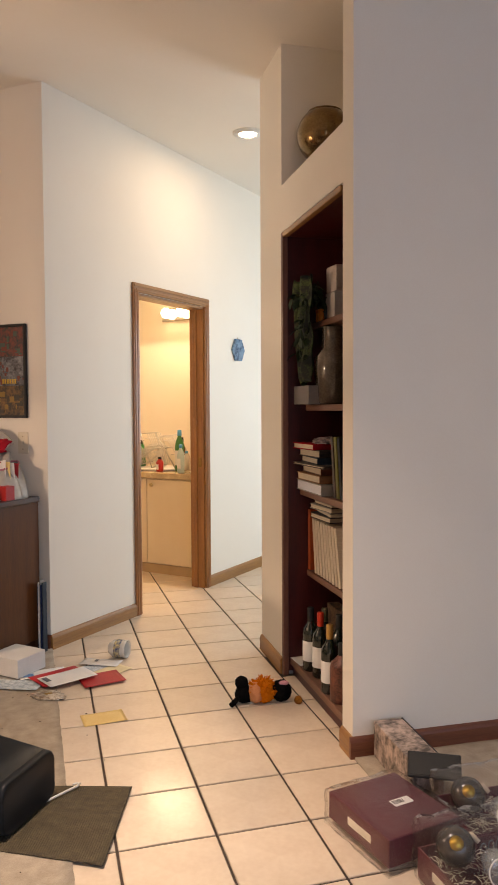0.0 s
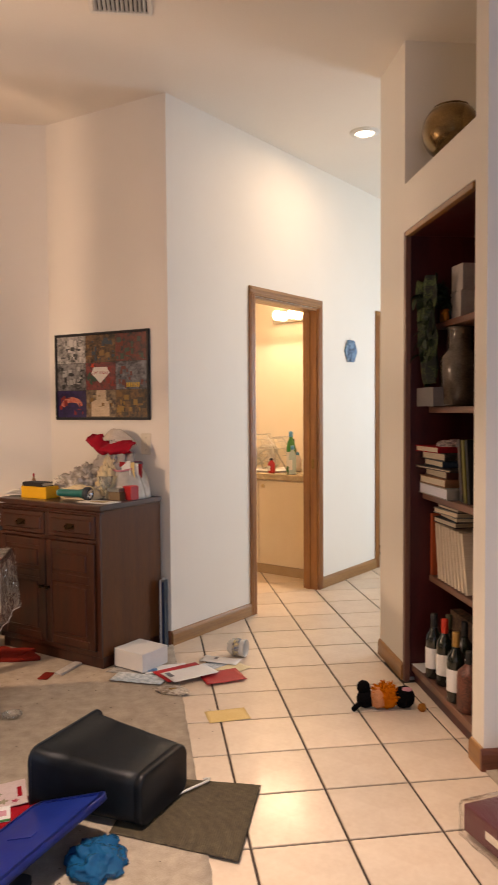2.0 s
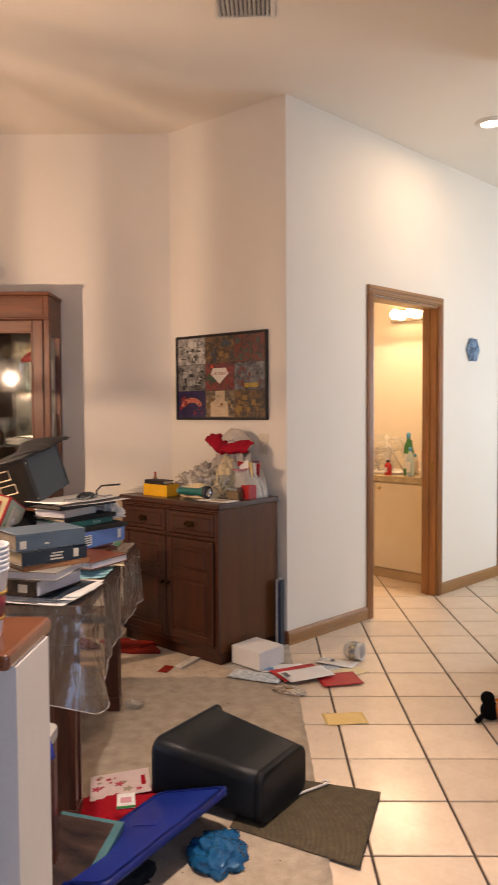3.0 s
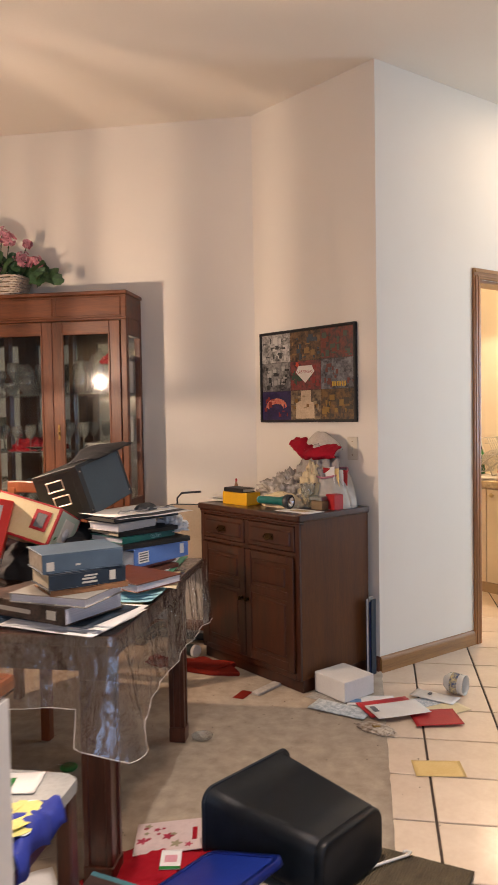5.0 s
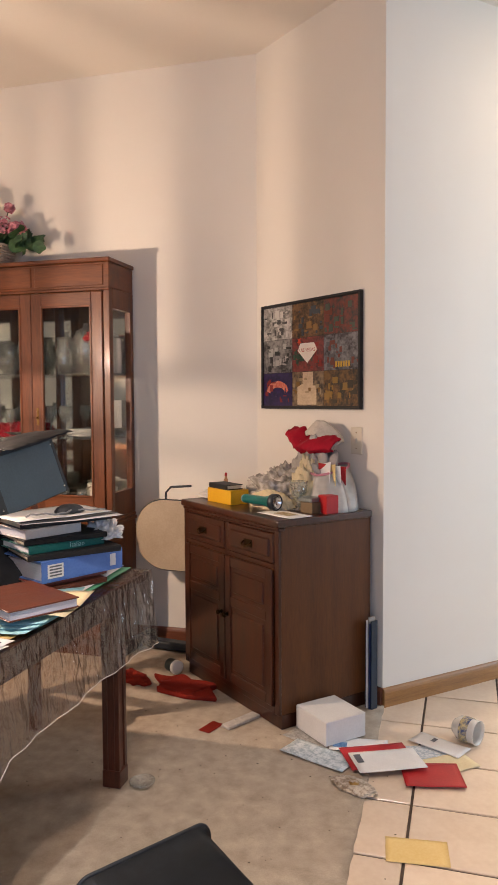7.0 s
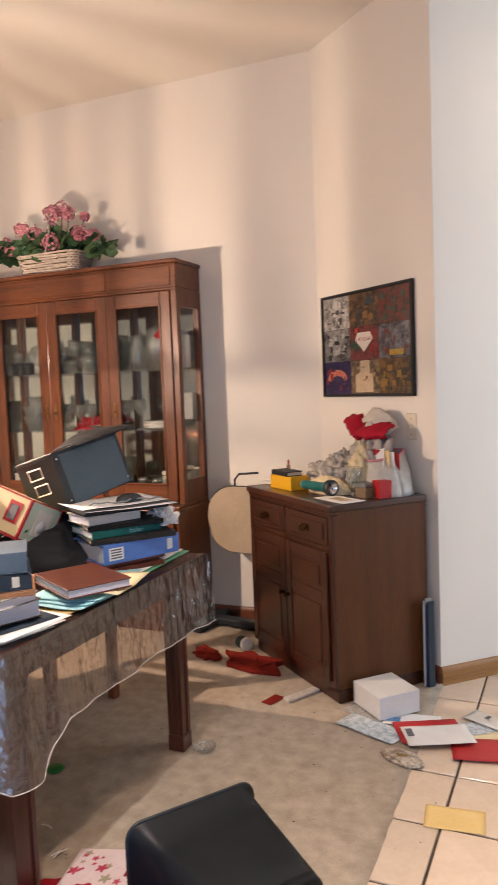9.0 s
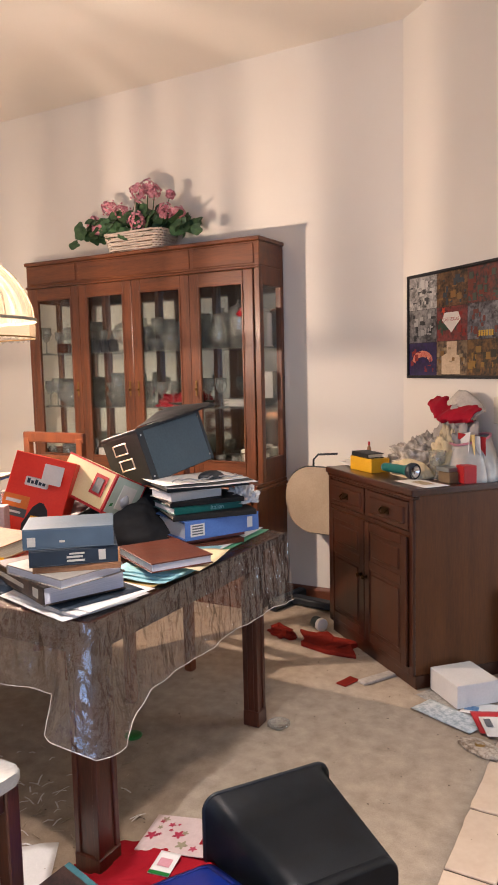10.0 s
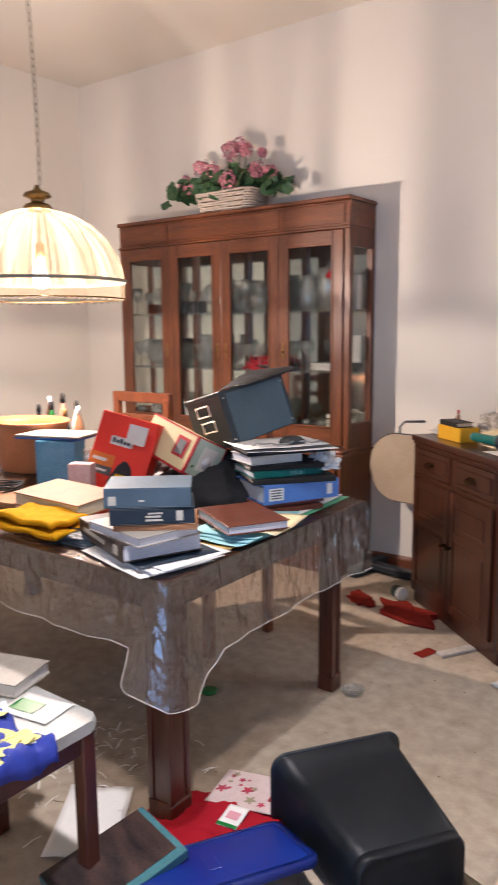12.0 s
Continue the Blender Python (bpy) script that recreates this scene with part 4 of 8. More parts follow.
    part("star_print", prism([(sx + 0.018 * (1 if k % 2 else 0.45) * math.cos(math.tau * k / 10 + 0.3) - 0.06, sz + 0.055 + 0.02 * (1 if k % 2 else 0.45) * math.sin(math.tau * k / 10 + 0.3)) for k in range(10)], 0.0153, 0.0158), mat("star_ink", "#d0431f", None, 0.4), t, m=pose(0, 0, 0, 90))
    part("hotel_name_print", boxes(*[(0.014 + 2.35 * cw + k * 0.017, 0.014 + 2.35 * cw + k * 0.017 + 0.011, -0.0158, -0.0146, Z0 + 0.014 + 1.08 * ch, Z0 + 0.014 + 1.08 * ch + 0.026) for k in range(6)]), mat("name_ink", "#cfa838", None, 0.4), t)


COLLAGE = {}
picture()


def wall_switch():
    t = thing("light_switch", "ivory double light switch plate on the wall", "light switch", PICT @ Matrix.Translation((PICT_LEN - 0.162, 0, 1.145)))
    part("plate", boxes((-0.036, 0.036, -0.006, 0, -0.06, 0.06), bevel=0.003), IVORY, t)
    part("toggle", boxes((-0.006, 0.006, -0.014, -0.005, -0.012, 0.012), bevel=0.002), IVORY, t)
    for z in (-0.035, 0.035):
        part("screw", lathe([(0, 0.0075), (0.003, 0.007), (0.003, 0.005), (0, 0.005)], 8), BRASS, t, m=pose(0, 0, z, 90))


wall_switch()


# ---- helpers for loose things ----
def book(label, cover, m, w, l, h, pages=None, spine="x-", lettering=None, name="book", category="book", group=""):
    """A closed book lying flat: w along x, l along y, h thick, its spine on the side named."""
    t = thing(name, label, category, m, group)
    c = 0.0035
    part("back_cover", boxes((0, w, 0, l, 0, c), bevel=0.001), cover, t)
    part("front_cover", boxes((0, w, 0, l, h - c, h), bevel=0.001), cover, t)
    a = dict(zip(("x0", "x1", "y0", "y1"), (0.005, w - 0.005, 0.005, l - 0.005)))
    sp = {"x-": (0, c, 0, l), "x+": (w - c, w, 0, l), "y-": (0, w, 0, c), "y+": (0, w, l - c, l)}[spine]
    part("spine", boxes((*sp, c, h - c), bevel=0.001), cover, t)
    k = {"x-": "x0", "x+": "x1", "y-": "y0", "y+": "y1"}[spine]
    a[k] = {"x0": c, "x1": w - c, "y0": c, "y1": l - c}[k]
    part("page_block", boxes((a["x0"], a["x1"], a["y0"], a["y1"], c, h - c)), pages or PAGES, t, "paper page block")
    if lettering:
        bm = bmesh.new()
        ln = {"x": l, "y": w}[spine[0]]
        for f0, f1, z0, z1 in lettering:
            p0, p1 = f0 * ln, f1 * ln
            if spine == "y-":
                box(bm, p0, p1, -0.0006, 0.0004, z0 * h, z1 * h)
            elif spine == "x-":
                box(bm, -0.0006, 0.0004, p0, p1, z0 * h, z1 * h)
            elif spine == "x+":
                box(bm, w - 0.0004, w + 0.0006, p0, p1, z0 * h, z1 * h)
        part("spine_lettering", bm, mat("spine_print", "#b9b6aa", "#cdcabf", 0.5), t, "pale spine lettering")
    return t


def carton(name, label, category, m, w, l, h, material, flap=None, group=""):
    """A cardboard box with a fold line round its lid and a tucked flap."""
    t = thing(name, label, category, m, group)
    part("carton_body", boxes((0, w, 0, l, 0, h - 0.002), bevel=0.0015), material, t)
    part("lid_flap", boxes((0.001, w - 0.001, 0.001, l - 0.001, h - 0.0015, h), bevel=0.0005), flap or material, t)
    return t


def paper(label, m, w, l, material, name="paper_sheet", curl=0.003, category="paper", printed=None):
    seed = w * 91 + l * 37 + m.translation.x * 13
    def fn(u, v):
        return (w * u, l * v, 0.0012 + curl * max(0, noise.noise((u * 2.1 + seed, v * 2.3, seed))) + curl * 0.7 * abs(u - 0.5) * abs(v - 0.5) * 2)
    t = solo(name, sheet(10, 10, fn, 0.0006), material, label, category, m)
    if printed:
        for x0, x1, y0, y1, pm in printed:
            part("print_block", boxes((x0 * w, x1 * w, y0 * l, y1 * l, curl + 0.0016, curl + 0.002)), pm, t)
    return t


def crumpled(name, label, category, m, rx, ry, rz, material, seed, folds=5.0, rough=0.3):
    return solo(name, heap(rx, ry, rz, seed, folds, rough), material, label, category, m)


INK = mat("grey_print", "#55565a", "#77787c", 0.6)
BLUEINK = mat("blue_print", "#3a6a9c", "#86a9c8", 0.6, scale=30)
NAVY = mat("navy_cloth_cover", "#10202e", "#1a2d3d", 0.55, scale=20, bump=0.3, fine=400)
GREYBLUE = mat("grey_blue_cover", "#3f5363", "#4f6475", 0.55, scale=10, bump=0.3, fine=400)
TAN = mat("tan_cover", "#8a5d3c", "#a37650", 0.6, scale=10)
BROWNLEATHER = mat("brown_leather", "#4f2415", "#66331f", 0.38, scale=25, bump=0.3)
DARKCOVER = mat("dark_book_cover", "#2b2420", "#5d4a40", 0.4, scale=14, contrast=(0.45, 0.6))
GREYCOVER = mat("grey_book_cover", "#8c8880", "#a19d95", 0.5, scale=12)
TEALPAPER = mat("teal_paper", "#86c0c8", "#a8d8dc", 0.65, scale=8)
TEAL = mat("teal_plastic", "#0c5a55", "#14706a", 0.35, scale=10)
BLUE = mat("cornflower_binder", "#4a73bd", "#5a84cb", 0.45, scale=8)
ROYAL = mat("royal_blue_plastic", "#10247c", "#19358f", 0.34, scale=6, bump=0.08, fine=60, coat=0.2)
CYANBAG = clear_sheet("cyan_bag", "#3aa0d0", 1.5, 0.8, 22, (1, 1, 1), 0.6, "#14679c")
REDCLOTH = mat("red_cloth", "#8e1420", "#a81f2a", 0.85, scale=12, bump=0.5, fine=500, spec=0.1)
RUSTCLOTH = mat("rust_felt", "#6d1e16", "#852a1e", 0.9, scale=12, bump=0.5, fine=500, spec=0.1)
CREAMCLOTH = mat("cream_cloth", "#c9b78f", "#decfae", 0.85, scale=12, bump=0.5, fine=400, spec=0.1)
YELLOWCLOTH = mat("yellow_knit", "#c48a00", "#dba40e", 0.9, scale=30, bump=0.8, fine=300, spec=0.1)
MAROON = mat("maroon_card", "#4f1c24", "#612831", 0.4, scale=6, bump=0.05)
FLORALBOX = mat("floral_box_print", "#4a4038", "#c9b3a6", 0.45, scale=17, contrast=(0.40, 0.60), fine=60)
WHITECARD = mat("white_cardboard", "#c9c6c1", "#d6d3ce", 0.7, scale=6, bump=0.05)

# ---- papers, boxes and litter on the floor by the buffet ----
FZ = 0.0095
carton("shipping_box", "plain white cardboard box on the floor beside the buffet", "box", pose(-0.222, 4.002, 0.018, 0, 0, -41.5), 0.20, 0.19, 0.092, WHITECARD)
paper("folded grey newsprint under the white box", pose(-0.26, 3.93, FZ, 0, 0, -24), 0.26, 0.17, mat("newsprint", "#8f8c86", "#b4b1aa", 0.8, scale=30, contrast=(0.4, 0.6)), "newspaper", 0.006)
paper("pale blue printed leaflet on the carpet", pose(-0.235, 3.80, FZ + 0.004, 0, 0, -20), 0.27, 0.12, mat("blue_leaflet", "#9aa9b0", "#ccd3d6", 0.6, scale=40, contrast=(0.42, 0.56)), "leaflet", 0.004)
paper("white envelope with printed address", pose(-0.06, 3.86, 0.014, 0, 0, 8), 0.22, 0.11, PAPER, "envelope", 0.003, "envelope", [(0.06, 0.3, 0.2, 0.55, BLUEINK)])
paper("red greeting envelope half hidden under white mail", pose(0.055, 3.72, 0.019, 0, 0, 28), 0.25, 0.17, REDPAPER, "envelope", 0.003, "envelope")
paper("white mailing envelope with a printed block", pose(0.085, 3.70, 0.024, 0, 0, 27), 0.25, 0.15, PAPER, "envelope", 0.003, "envelope", [(0.05, 0.15, 0.45, 0.85, INK)])
paper("pale patterned leaflet on the tiles", pose(0.22, 3.87, 0.002, 0, 0, 24), 0.21, 0.12, mat("pattern_leaflet", "#a5b3bd", "#d5d8da", 0.6, scale=60, contrast=(0.42, 0.56)), "leaflet", 0.003)
paper("white envelope on the tiles", pose(0.215, 4.04, 0.006, 0, 0, -25), 0.21, 0.10, PAPER, "envelope", 0.003, "envelope", [(0.32, 0.4, 0.5, 0.8, INK)])
paper("bright red envelope on the tiles", pose(0.243, 3.69, 0.009, 0, 0, 14.5), 0.205, 0.165, REDPAPER, "envelope", 0.002, "envelope")
paper("cream paper corner on the tiles", pose(0.34, 3.80, 0.003, 0, 0, 40), 0.19, 0.12, CREAMPAPER, "paper_sheet", 0.002)
paper("pale yellow paper slip on the tiles", pose(0.229, 3.27, 0.002, 0, 0, 8), 0.182, 0.122, YELLOWPAPER, "paper_slip", 0.001)


def packet():
    t = solo("foil_packet", heap(0.085, 0.05, 0.016, 4.2, 6, 0.2), mat("foil_packet", "#8c7a66", "#cfc4b4", 0.3, 0.2, scale=40, contrast=(0.42, 0.58)), "crumpled foil snack packet on the carpet edge", "packet", pose(0.075, 3.635, FZ, 0, 0, -25))
    part("packet_badge", lathe([(0, 0.017), (0.018, 0.0165), (0.018, 0.012), (0, 0.012)], 16), mat("badge_gold", "#8a6a34", "#a5854c", 0.4, 0.5), t)


packet()


def mug():
    t = thing("mug", "white china mug with a printed band lying on its side", "mug", pose(0.385, 4.14, 0.048, 90, 0, 62))
    glaze = mat("white_glaze", "#ddd8cc", "#e6e2d8", 0.15, scale=6, bump=0.0, coat=0.5)
    part("mug_body", lathe([(0, 0.0), (0.028, 0.0), (0.03, 0.004), (0.044, 0.022), (0.048, 0.05), (0.045, 0.085), (0.047, 0.1), (0.044, 0.1), (0.042, 0.085), (0.044, 0.05), (0.04, 0.024), (0, 0.008)]), glaze, t)
    part("printed_band", lathe([(0.0475, 0.038), (0.0485, 0.05), (0.0472, 0.074), (0.0468, 0.074), (0.048, 0.05), (0.047, 0.038)]), mat("mug_print", "#56607c", "#d8c690", 0.2, scale=50, contrast=(0.4, 0.6)), t, "blue and yellow floral band")
    part("mug_handle", tube([(0.044, 0, 0.03), (0.066, 0, 0.032), (0.078, 0, 0.05), (0.07, 0, 0.072), (0.045, 0, 0.08)], 0.006, 8), glaze, t)


mug()


def placemat():
    def fn(u, v):
        wave = 0.006 * math.sin(u * 9) * max(0, 0.35 - v) if u > 0.35 else 0
        return (-0.43 * (1 - u), 0.445 * v + 0.085 * (1 - u) * (1 - v), 0.001 + 0.002 * abs(noise.noise((u * 3, v * 3, 9))) + max(0, wave))
    t = thing("placemat", "brown woven placemat lying across the carpet edge", "placemat", pose(0.258, 2.288, 0.010, 0, 0, -15.6))
    part("weave", sheet(24, 24, fn, 0.0025), woven(), t)


def woven():
    """Coarse ribs one way, fine threads the other, in mottled straw."""
    m = mat("woven_straw", "#463b2b", "#77694e", 0.78, scale=26, bump=0.0, fine=160, contrast=(0.3, 0.7))
    n, l = m.node_tree.nodes, m.node_tree.links
    bs, tc = n["Principled BSDF"], n.new("ShaderNodeTexCoord")
    heights = []
    for axis, freq in (("Y", 60), ("X", 42)):
        w = n.new("ShaderNodeTexWave")
        w.bands_direction, w.inputs["Scale"].default_value, w.inputs["Distortion"].default_value = axis, freq, 0.6
        l.new(tc.outputs["Object"], w.inputs[0])
        heights.append(w)
    mul, bp, dark = n.new("ShaderNodeMath"), n.new("ShaderNodeBump"), n.new("ShaderNodeMixRGB")
    mul.operation, dark.blend_type, dark.inputs[0].default_value = "MULTIPLY", "MULTIPLY", 0.55
    l.new(heights[0].outputs["Fac"], mul.inputs[0])
    l.new(heights[1].outputs["Fac"], mul.inputs[1])
    bp.inputs["Strength"].default_value, bp.inputs["Distance"].default_value = 0.8, 0.003
    l.new(mul.outputs[0], bp.inputs["Height"])
    l.new(bp.outputs[0], bs.inputs["Normal"])
    l.new(bs.inputs["Base Color"].links[0].from_socket, dark.inputs[1])
    l.new(heights[0].outputs["Fac"], dark.inputs[2])
    l.new(dark.outputs[0], bs.inputs["Base Color"])
    return m


placemat()
solo("plastic_hook", tube([(0, 0, 0.004), (0.075, 0.055, 0.004), (0.112, 0.08, 0.005), (0.12, 0.094, 0.005), (0.108, 0.1, 0.005), (0.098, 0.092, 0.005)], 0.0042, 8), WHITEPL, "white plastic hook lying by the waste bin", "hook", pose(0.08, 2.665, 0.018))


def plush():
    t = thing("plush_toy", "black and orange plush toy lying on the tiles", "toy", pose(1.02, 3.345, 0, 0, 0, -6))
    fur = mat("black_plush", "#080808", "#151313", 0.95, scale=60, bump=1.0, fine=500, spec=0.05)
    orange = mat("orange_fur", "#c25f0a", "#e0811c", 0.95, scale=60, bump=1.0, fine=400, spec=0.05)
    peach = mat("peach_fur", "#c98152", "#d9976a", 0.95, scale=60, bump=1.0, fine=400, spec=0.05)
    pink = mat("pink_felt", "#c98a93", "#d79ca4", 0.9, scale=30)

    def blob(rx, ry, rz, at, seed, rough=0.12):
        bm = bmesh.new()
        bmesh.ops.create_icosphere(bm, subdivisions=4, radius=1)
        for v in bm.verts:
            k = 1 + rough * noise.noise(v.co * 5 + Vector((seed, 0, 0))) + rough * 0.6 * noise.noise(v.co * 14 + Vector((seed, 0, 0)))
            v.co = Vector((v.co.x * rx * k + at[0], v.co.y * ry * k + at[1], max(v.co.z * rz * k + at[2], 0.001)))
        for f in bm.faces:
            f.smooth = True
        return bm

    bm = blob(0.06, 0.05, 0.052, (0, 0, 0.05), 1, 0.2)
    rnd = random.Random(2)
    for k in range(150):
        d = Vector((rnd.gauss(0, 0.8), rnd.gauss(0, 1), abs(rnd.gauss(0.3, 0.8)))).normalized()
        a = Vector((d.x * 0.055, d.y * 0.047, 0.05 + d.z * 0.05))
        tube([a, a + d * rnd.uniform(0.012, 0.026) + Vector((rnd.uniform(-0.006, 0.006), 0, 0))], 0.003, 3, bm)
    part("body", bm, orange, t, "shaggy orange body")
    part("belly", blob(0.035, 0.045, 0.045, (-0.035, -0.012, 0.048), 2), peach, t, "peach belly")
    part("head", blob(0.048, 0.045, 0.048, (0.082, -0.005, 0.048), 3), fur, t)
    part("snout", blob(0.024, 0.014, 0.01, (0.092, -0.02, 0.088), 5), pink, t, "pink felt patch")
    part("leg", blob(0.042, 0.038, 0.04, (-0.085, 0.0, 0.04), 4), fur, t)
    part("leg", blob(0.03, 0.03, 0.03, (-0.095, 0.01, 0.088), 6), fur, t)
    part("tail", tube([(-0.11, -0.02, 0.035), (-0.135, -0.035, 0.018), (-0.15, -0.05, 0.012)], 0.012, 8), fur, t)
    part("tag", boxes((-0.122, -0.118, 0.01, 0.03, 0.085, 0.105)), PAPER, t, "white fabric tag")


plush()
pom = bmesh.new()
bmesh.ops.create_icosphere(pom, subdivisions=3, radius=0.019)
for v in pom.verts:
    v.co *= 1 + 0.2 * noise.noise(v.co * 90)
solo("pompom", pom, mat("mustard_pompom", "#8a5210", "#a8691a", 0.95, scale=60, bump=1.0), "small mustard yarn pompom on the tiles", "pompom", pose(1.17, 3.285, 0.016))

# ---- gift boxes by the corner of the wall ----
SHREDS = mat("paper_shreds", "#d2c6b0", "#e8dfce", 0.8, scale=20)


def shreds(bm, w, l, z, n, seed):
    rnd = random.Random(seed)
    for k in range(n):
        p = Vector((rnd.uniform(0.01, w - 0.01), rnd.uniform(0.01, l - 0.01), z + rnd.uniform(0, 0.012)))
        pts = [p]
        a = rnd.uniform(0, 6.3)
        for q in range(4):
            a += rnd.uniform(-0.9, 0.9)
            p = p + Vector((0.009 * math.cos(a), 0.009 * math.sin(a), rnd.uniform(-0.004, 0.005)))
            p.x, p.y = min(max(p.x, 0.006), w - 0.006), min(max(p.y, 0.006), l - 0.006)
            pts.append(p)
        tube(pts, 0.0011, 3, bm)
    return bm


def poly_wrap(w, l, h, seed, puff=0.012):
    """A loose film round a box, slightly ballooned and wrinkled."""
    bm = bmesh.new()
    box(bm, -0.006, w + 0.006, -0.006, l + 0.006, 0.001, h + 0.006)
    bmesh.ops.subdivide_edges(bm, edges=list(bm.edges), cuts=9, use_grid_fill=True)
    c = Vector((w / 2, l / 2, h / 2))
    for v in bm.verts:
        d = (v.co - c).normalized()
        v.co += d * (puff * 0.5 + puff * noise.noise(v.co * 24 + Vector((seed, 0, 0))))
        v.co.z = max(v.co.z, 0.001)
    for f in bm.faces:
        f.smooth = True
    return bm


def lidded_box():
    t = thing("gift_box", "maroon gift box upside down in clear wrap on the tiles", "gift box", pose(1.04, 2.05, 0.001, 0, 0, 13.6))
    w, l, h = 0.265, 0.305, 0.105
    part("box_body", boxes((0, w, 0, l, 0.02, h), bevel=0.003), MAROON, t)
    part("hand_hole", boxes((-0.0015, 0.003, 0.085, 0.20, 0.05, 0.075), bevel=0.001), SHREDS, t, "slot handle showing straw")
    lb = part("price_label", boxes((0.13, 0.20, 0.13, 0.165, h, h + 0.0012)), PAPER, t, "white barcode label")
    for k in range(10):
        part("barcode_bar", boxes((0.135 + k * 0.004, 0.135 + k * 0.004 + 0.002, 0.14, 0.16, h + 0.0012, h + 0.0016)), BLACK, lb)
    bm = shreds(bmesh.new(), 0.26, 0.28, 0.004, 130, 5)
    part("straw", bm, SHREDS, t, "loose paper straw")
    o = part("clear_wrap", poly_wrap(w, l, h, 3, 0.008), FILM, t, "crinkled clear film")
    o.visible_shadow = False
    return t


lidded_box()


def mug_box(label, m, seed):
    t = thing("mug_gift_box", label, "gift box", m, "wrapped mug gift boxes")
    w, l, h = 0.26, 0.235, 0.085
    part("tray", boxes((0, 0.004, 0, l, 0, h), (w - 0.004, w, 0, l, 0, h), (0.004, w - 0.004, 0, 0.004, 0, h), (0.004, w - 0.004, l - 0.004, l, 0, h), (0.004, w - 0.004, 0.004, l - 0.004, 0, 0.004)), MAROON, t)
    part("hand_hole", boxes((-0.0015, 0.002, 0.07, 0.16, 0.035, 0.06), bevel=0.0008), SHREDS, t, "slot handle showing straw")
    part("straw", shreds(bmesh.new(), w, l, 0.05, 170, seed), SHREDS, t, "shredded paper straw")
    steel = mat("grey_tumbler", "#332e2b", "#453f3b", 0.2, 0.2, scale=10)
    a = part("tumbler", lathe([(0, 0), (0.02, 0.001), (0.036, 0.008), (0.049, 0.028), (0.053, 0.052), (0.05, 0.082), (0.045, 0.09), (0, 0.088)]), steel, t, "dark grey glossy mug lying down", m=pose(0.058, 0.135, 0.142, 128, 0, 150))
    part("gold_badge", lathe([(0, 0.0), (0.019, 0.0015), (0.019, -0.0015), (0, -0.003)], 20), mat("gold_badge", "#9a7a2c", "#c9a646", 0.3, 0.9), a, "round gold badge")
    g = part("glass_mug", lathe([(0, 0.004), (0.03, 0.004), (0.034, 0.0), (0.036, 0.01), (0.04, 0.1), (0.037, 0.1), (0.033, 0.012), (0, 0.01)]), SOLIDGLASS, t, "clear glass mug lying down", m=pose(0.15, 0.10, 0.095, 75, 0, -20))
    part("mug_rim", tube([(0.0385 * math.cos(math.tau * k / 24), 0.0385 * math.sin(math.tau * k / 24), 0.1) for k in range(24)], 0.002, 6, closed=True), WHITEPL, g, "white rim")
    part("mug_handle", tube([(0.12, 0.16, 0.085), (0.105, 0.175, 0.105), (0.115, 0.19, 0.125), (0.14, 0.185, 0.125), (0.15, 0.165, 0.11)], 0.007, 8), mat("beige_handle", "#b9a58c", "#c9b79f", 0.4), t, "beige curved handle")
    bm = bmesh.new()
    for k in range(9):
        x = 0.02 + 0.026 * k
        tube([(x + 0.010 * math.cos(math.tau * i / 10), -0.001, 0.045 + 0.02 * math.sin(math.tau * i / 10) + 0.006 * math.sin(k)) for i in range(10)], 0.0018, 4, bm, True)
    part("box_scrollwork", bm, mat("scroll_print", "#5d6a70", "#7f8b90", 0.4), t, "grey scroll print")
    o = part("clear_wrap", poly_wrap(w, l, 0.16, seed, 0.012), FILM, t, "crinkled clear film")
    o.visible_shadow = False
    return t


mug_box("maroon open gift box with mugs and straw in clear wrap", pose(1.30, 2.02, 0.009, 0, 0, 2), 11)
mug_box("maroon open gift box with badge mug in crinkled film", pose(1.13, 1.785, 0.009, 0, 0, 4), 23)


def floral_box():
    t = thing("floral_gift_box", "tall floral-printed gift box standing on the floor", "gift box", pose(1.275, 2.375, 0.009, 0, 0, -2))
    part("box_body", boxes((0, 0.115, 0, 0.345, 0, 0.135), bevel=0.003), FLORALBOX, t)
    part("dark_edge", boxes((0.112, 0.117, 0.0, 0.346, 0.128, 0.137), bevel=0.001), BLACK, t)


floral_box()


def black_case():
    t = thing("black_case", "flat black plastic case propped against the floral box", "case", pose(1.245, 2.352, 0.125, 38, 0, -27))
    part("case_body", boxes((0, 0.172, -0.012, 0.075, 0, 0.012), bevel=0.003), BLACK, t)
    part("case_panel", boxes((0.008, 0.164, -0.006, 0.069, 0.012, 0.0135), bevel=0.001), BLACK, t)


black_case()

# ---- bookcase contents and the globe in the niche ----
GLOBE = mat("bronze_mercury_glass", "#6a5334", "#9a8058", 0.16, 0.85, scale=8, bump=0.05)


def globe():
    t = thing("glass_vase", "round bronze mirrored glass vase in the wall niche", "vase", pose(1.375, 3.50, 2.41))
    prof = [(0, 0.07), (0.05, 0.07)] + [(0.132 * math.sin(a), 0.195 - 0.13 * math.cos(a)) for a in [0.55 + k * 0.16 for k in range(14)]]
    part("vase_body", lathe(prof + [(0.080, 0.303), (0.072, 0.298), (0.078, 0.28)], 40), GLOBE, t)
    part("vase_stand", lathe([(0, 0.0), (0.08, 0.0), (0.08, 0.02), (0.06, 0.03), (0.055, 0.085), (0, 0.085)]), mat("blue_foil_base", "#22406a", "#355a8c", 0.35), t, "blue base")


globe()


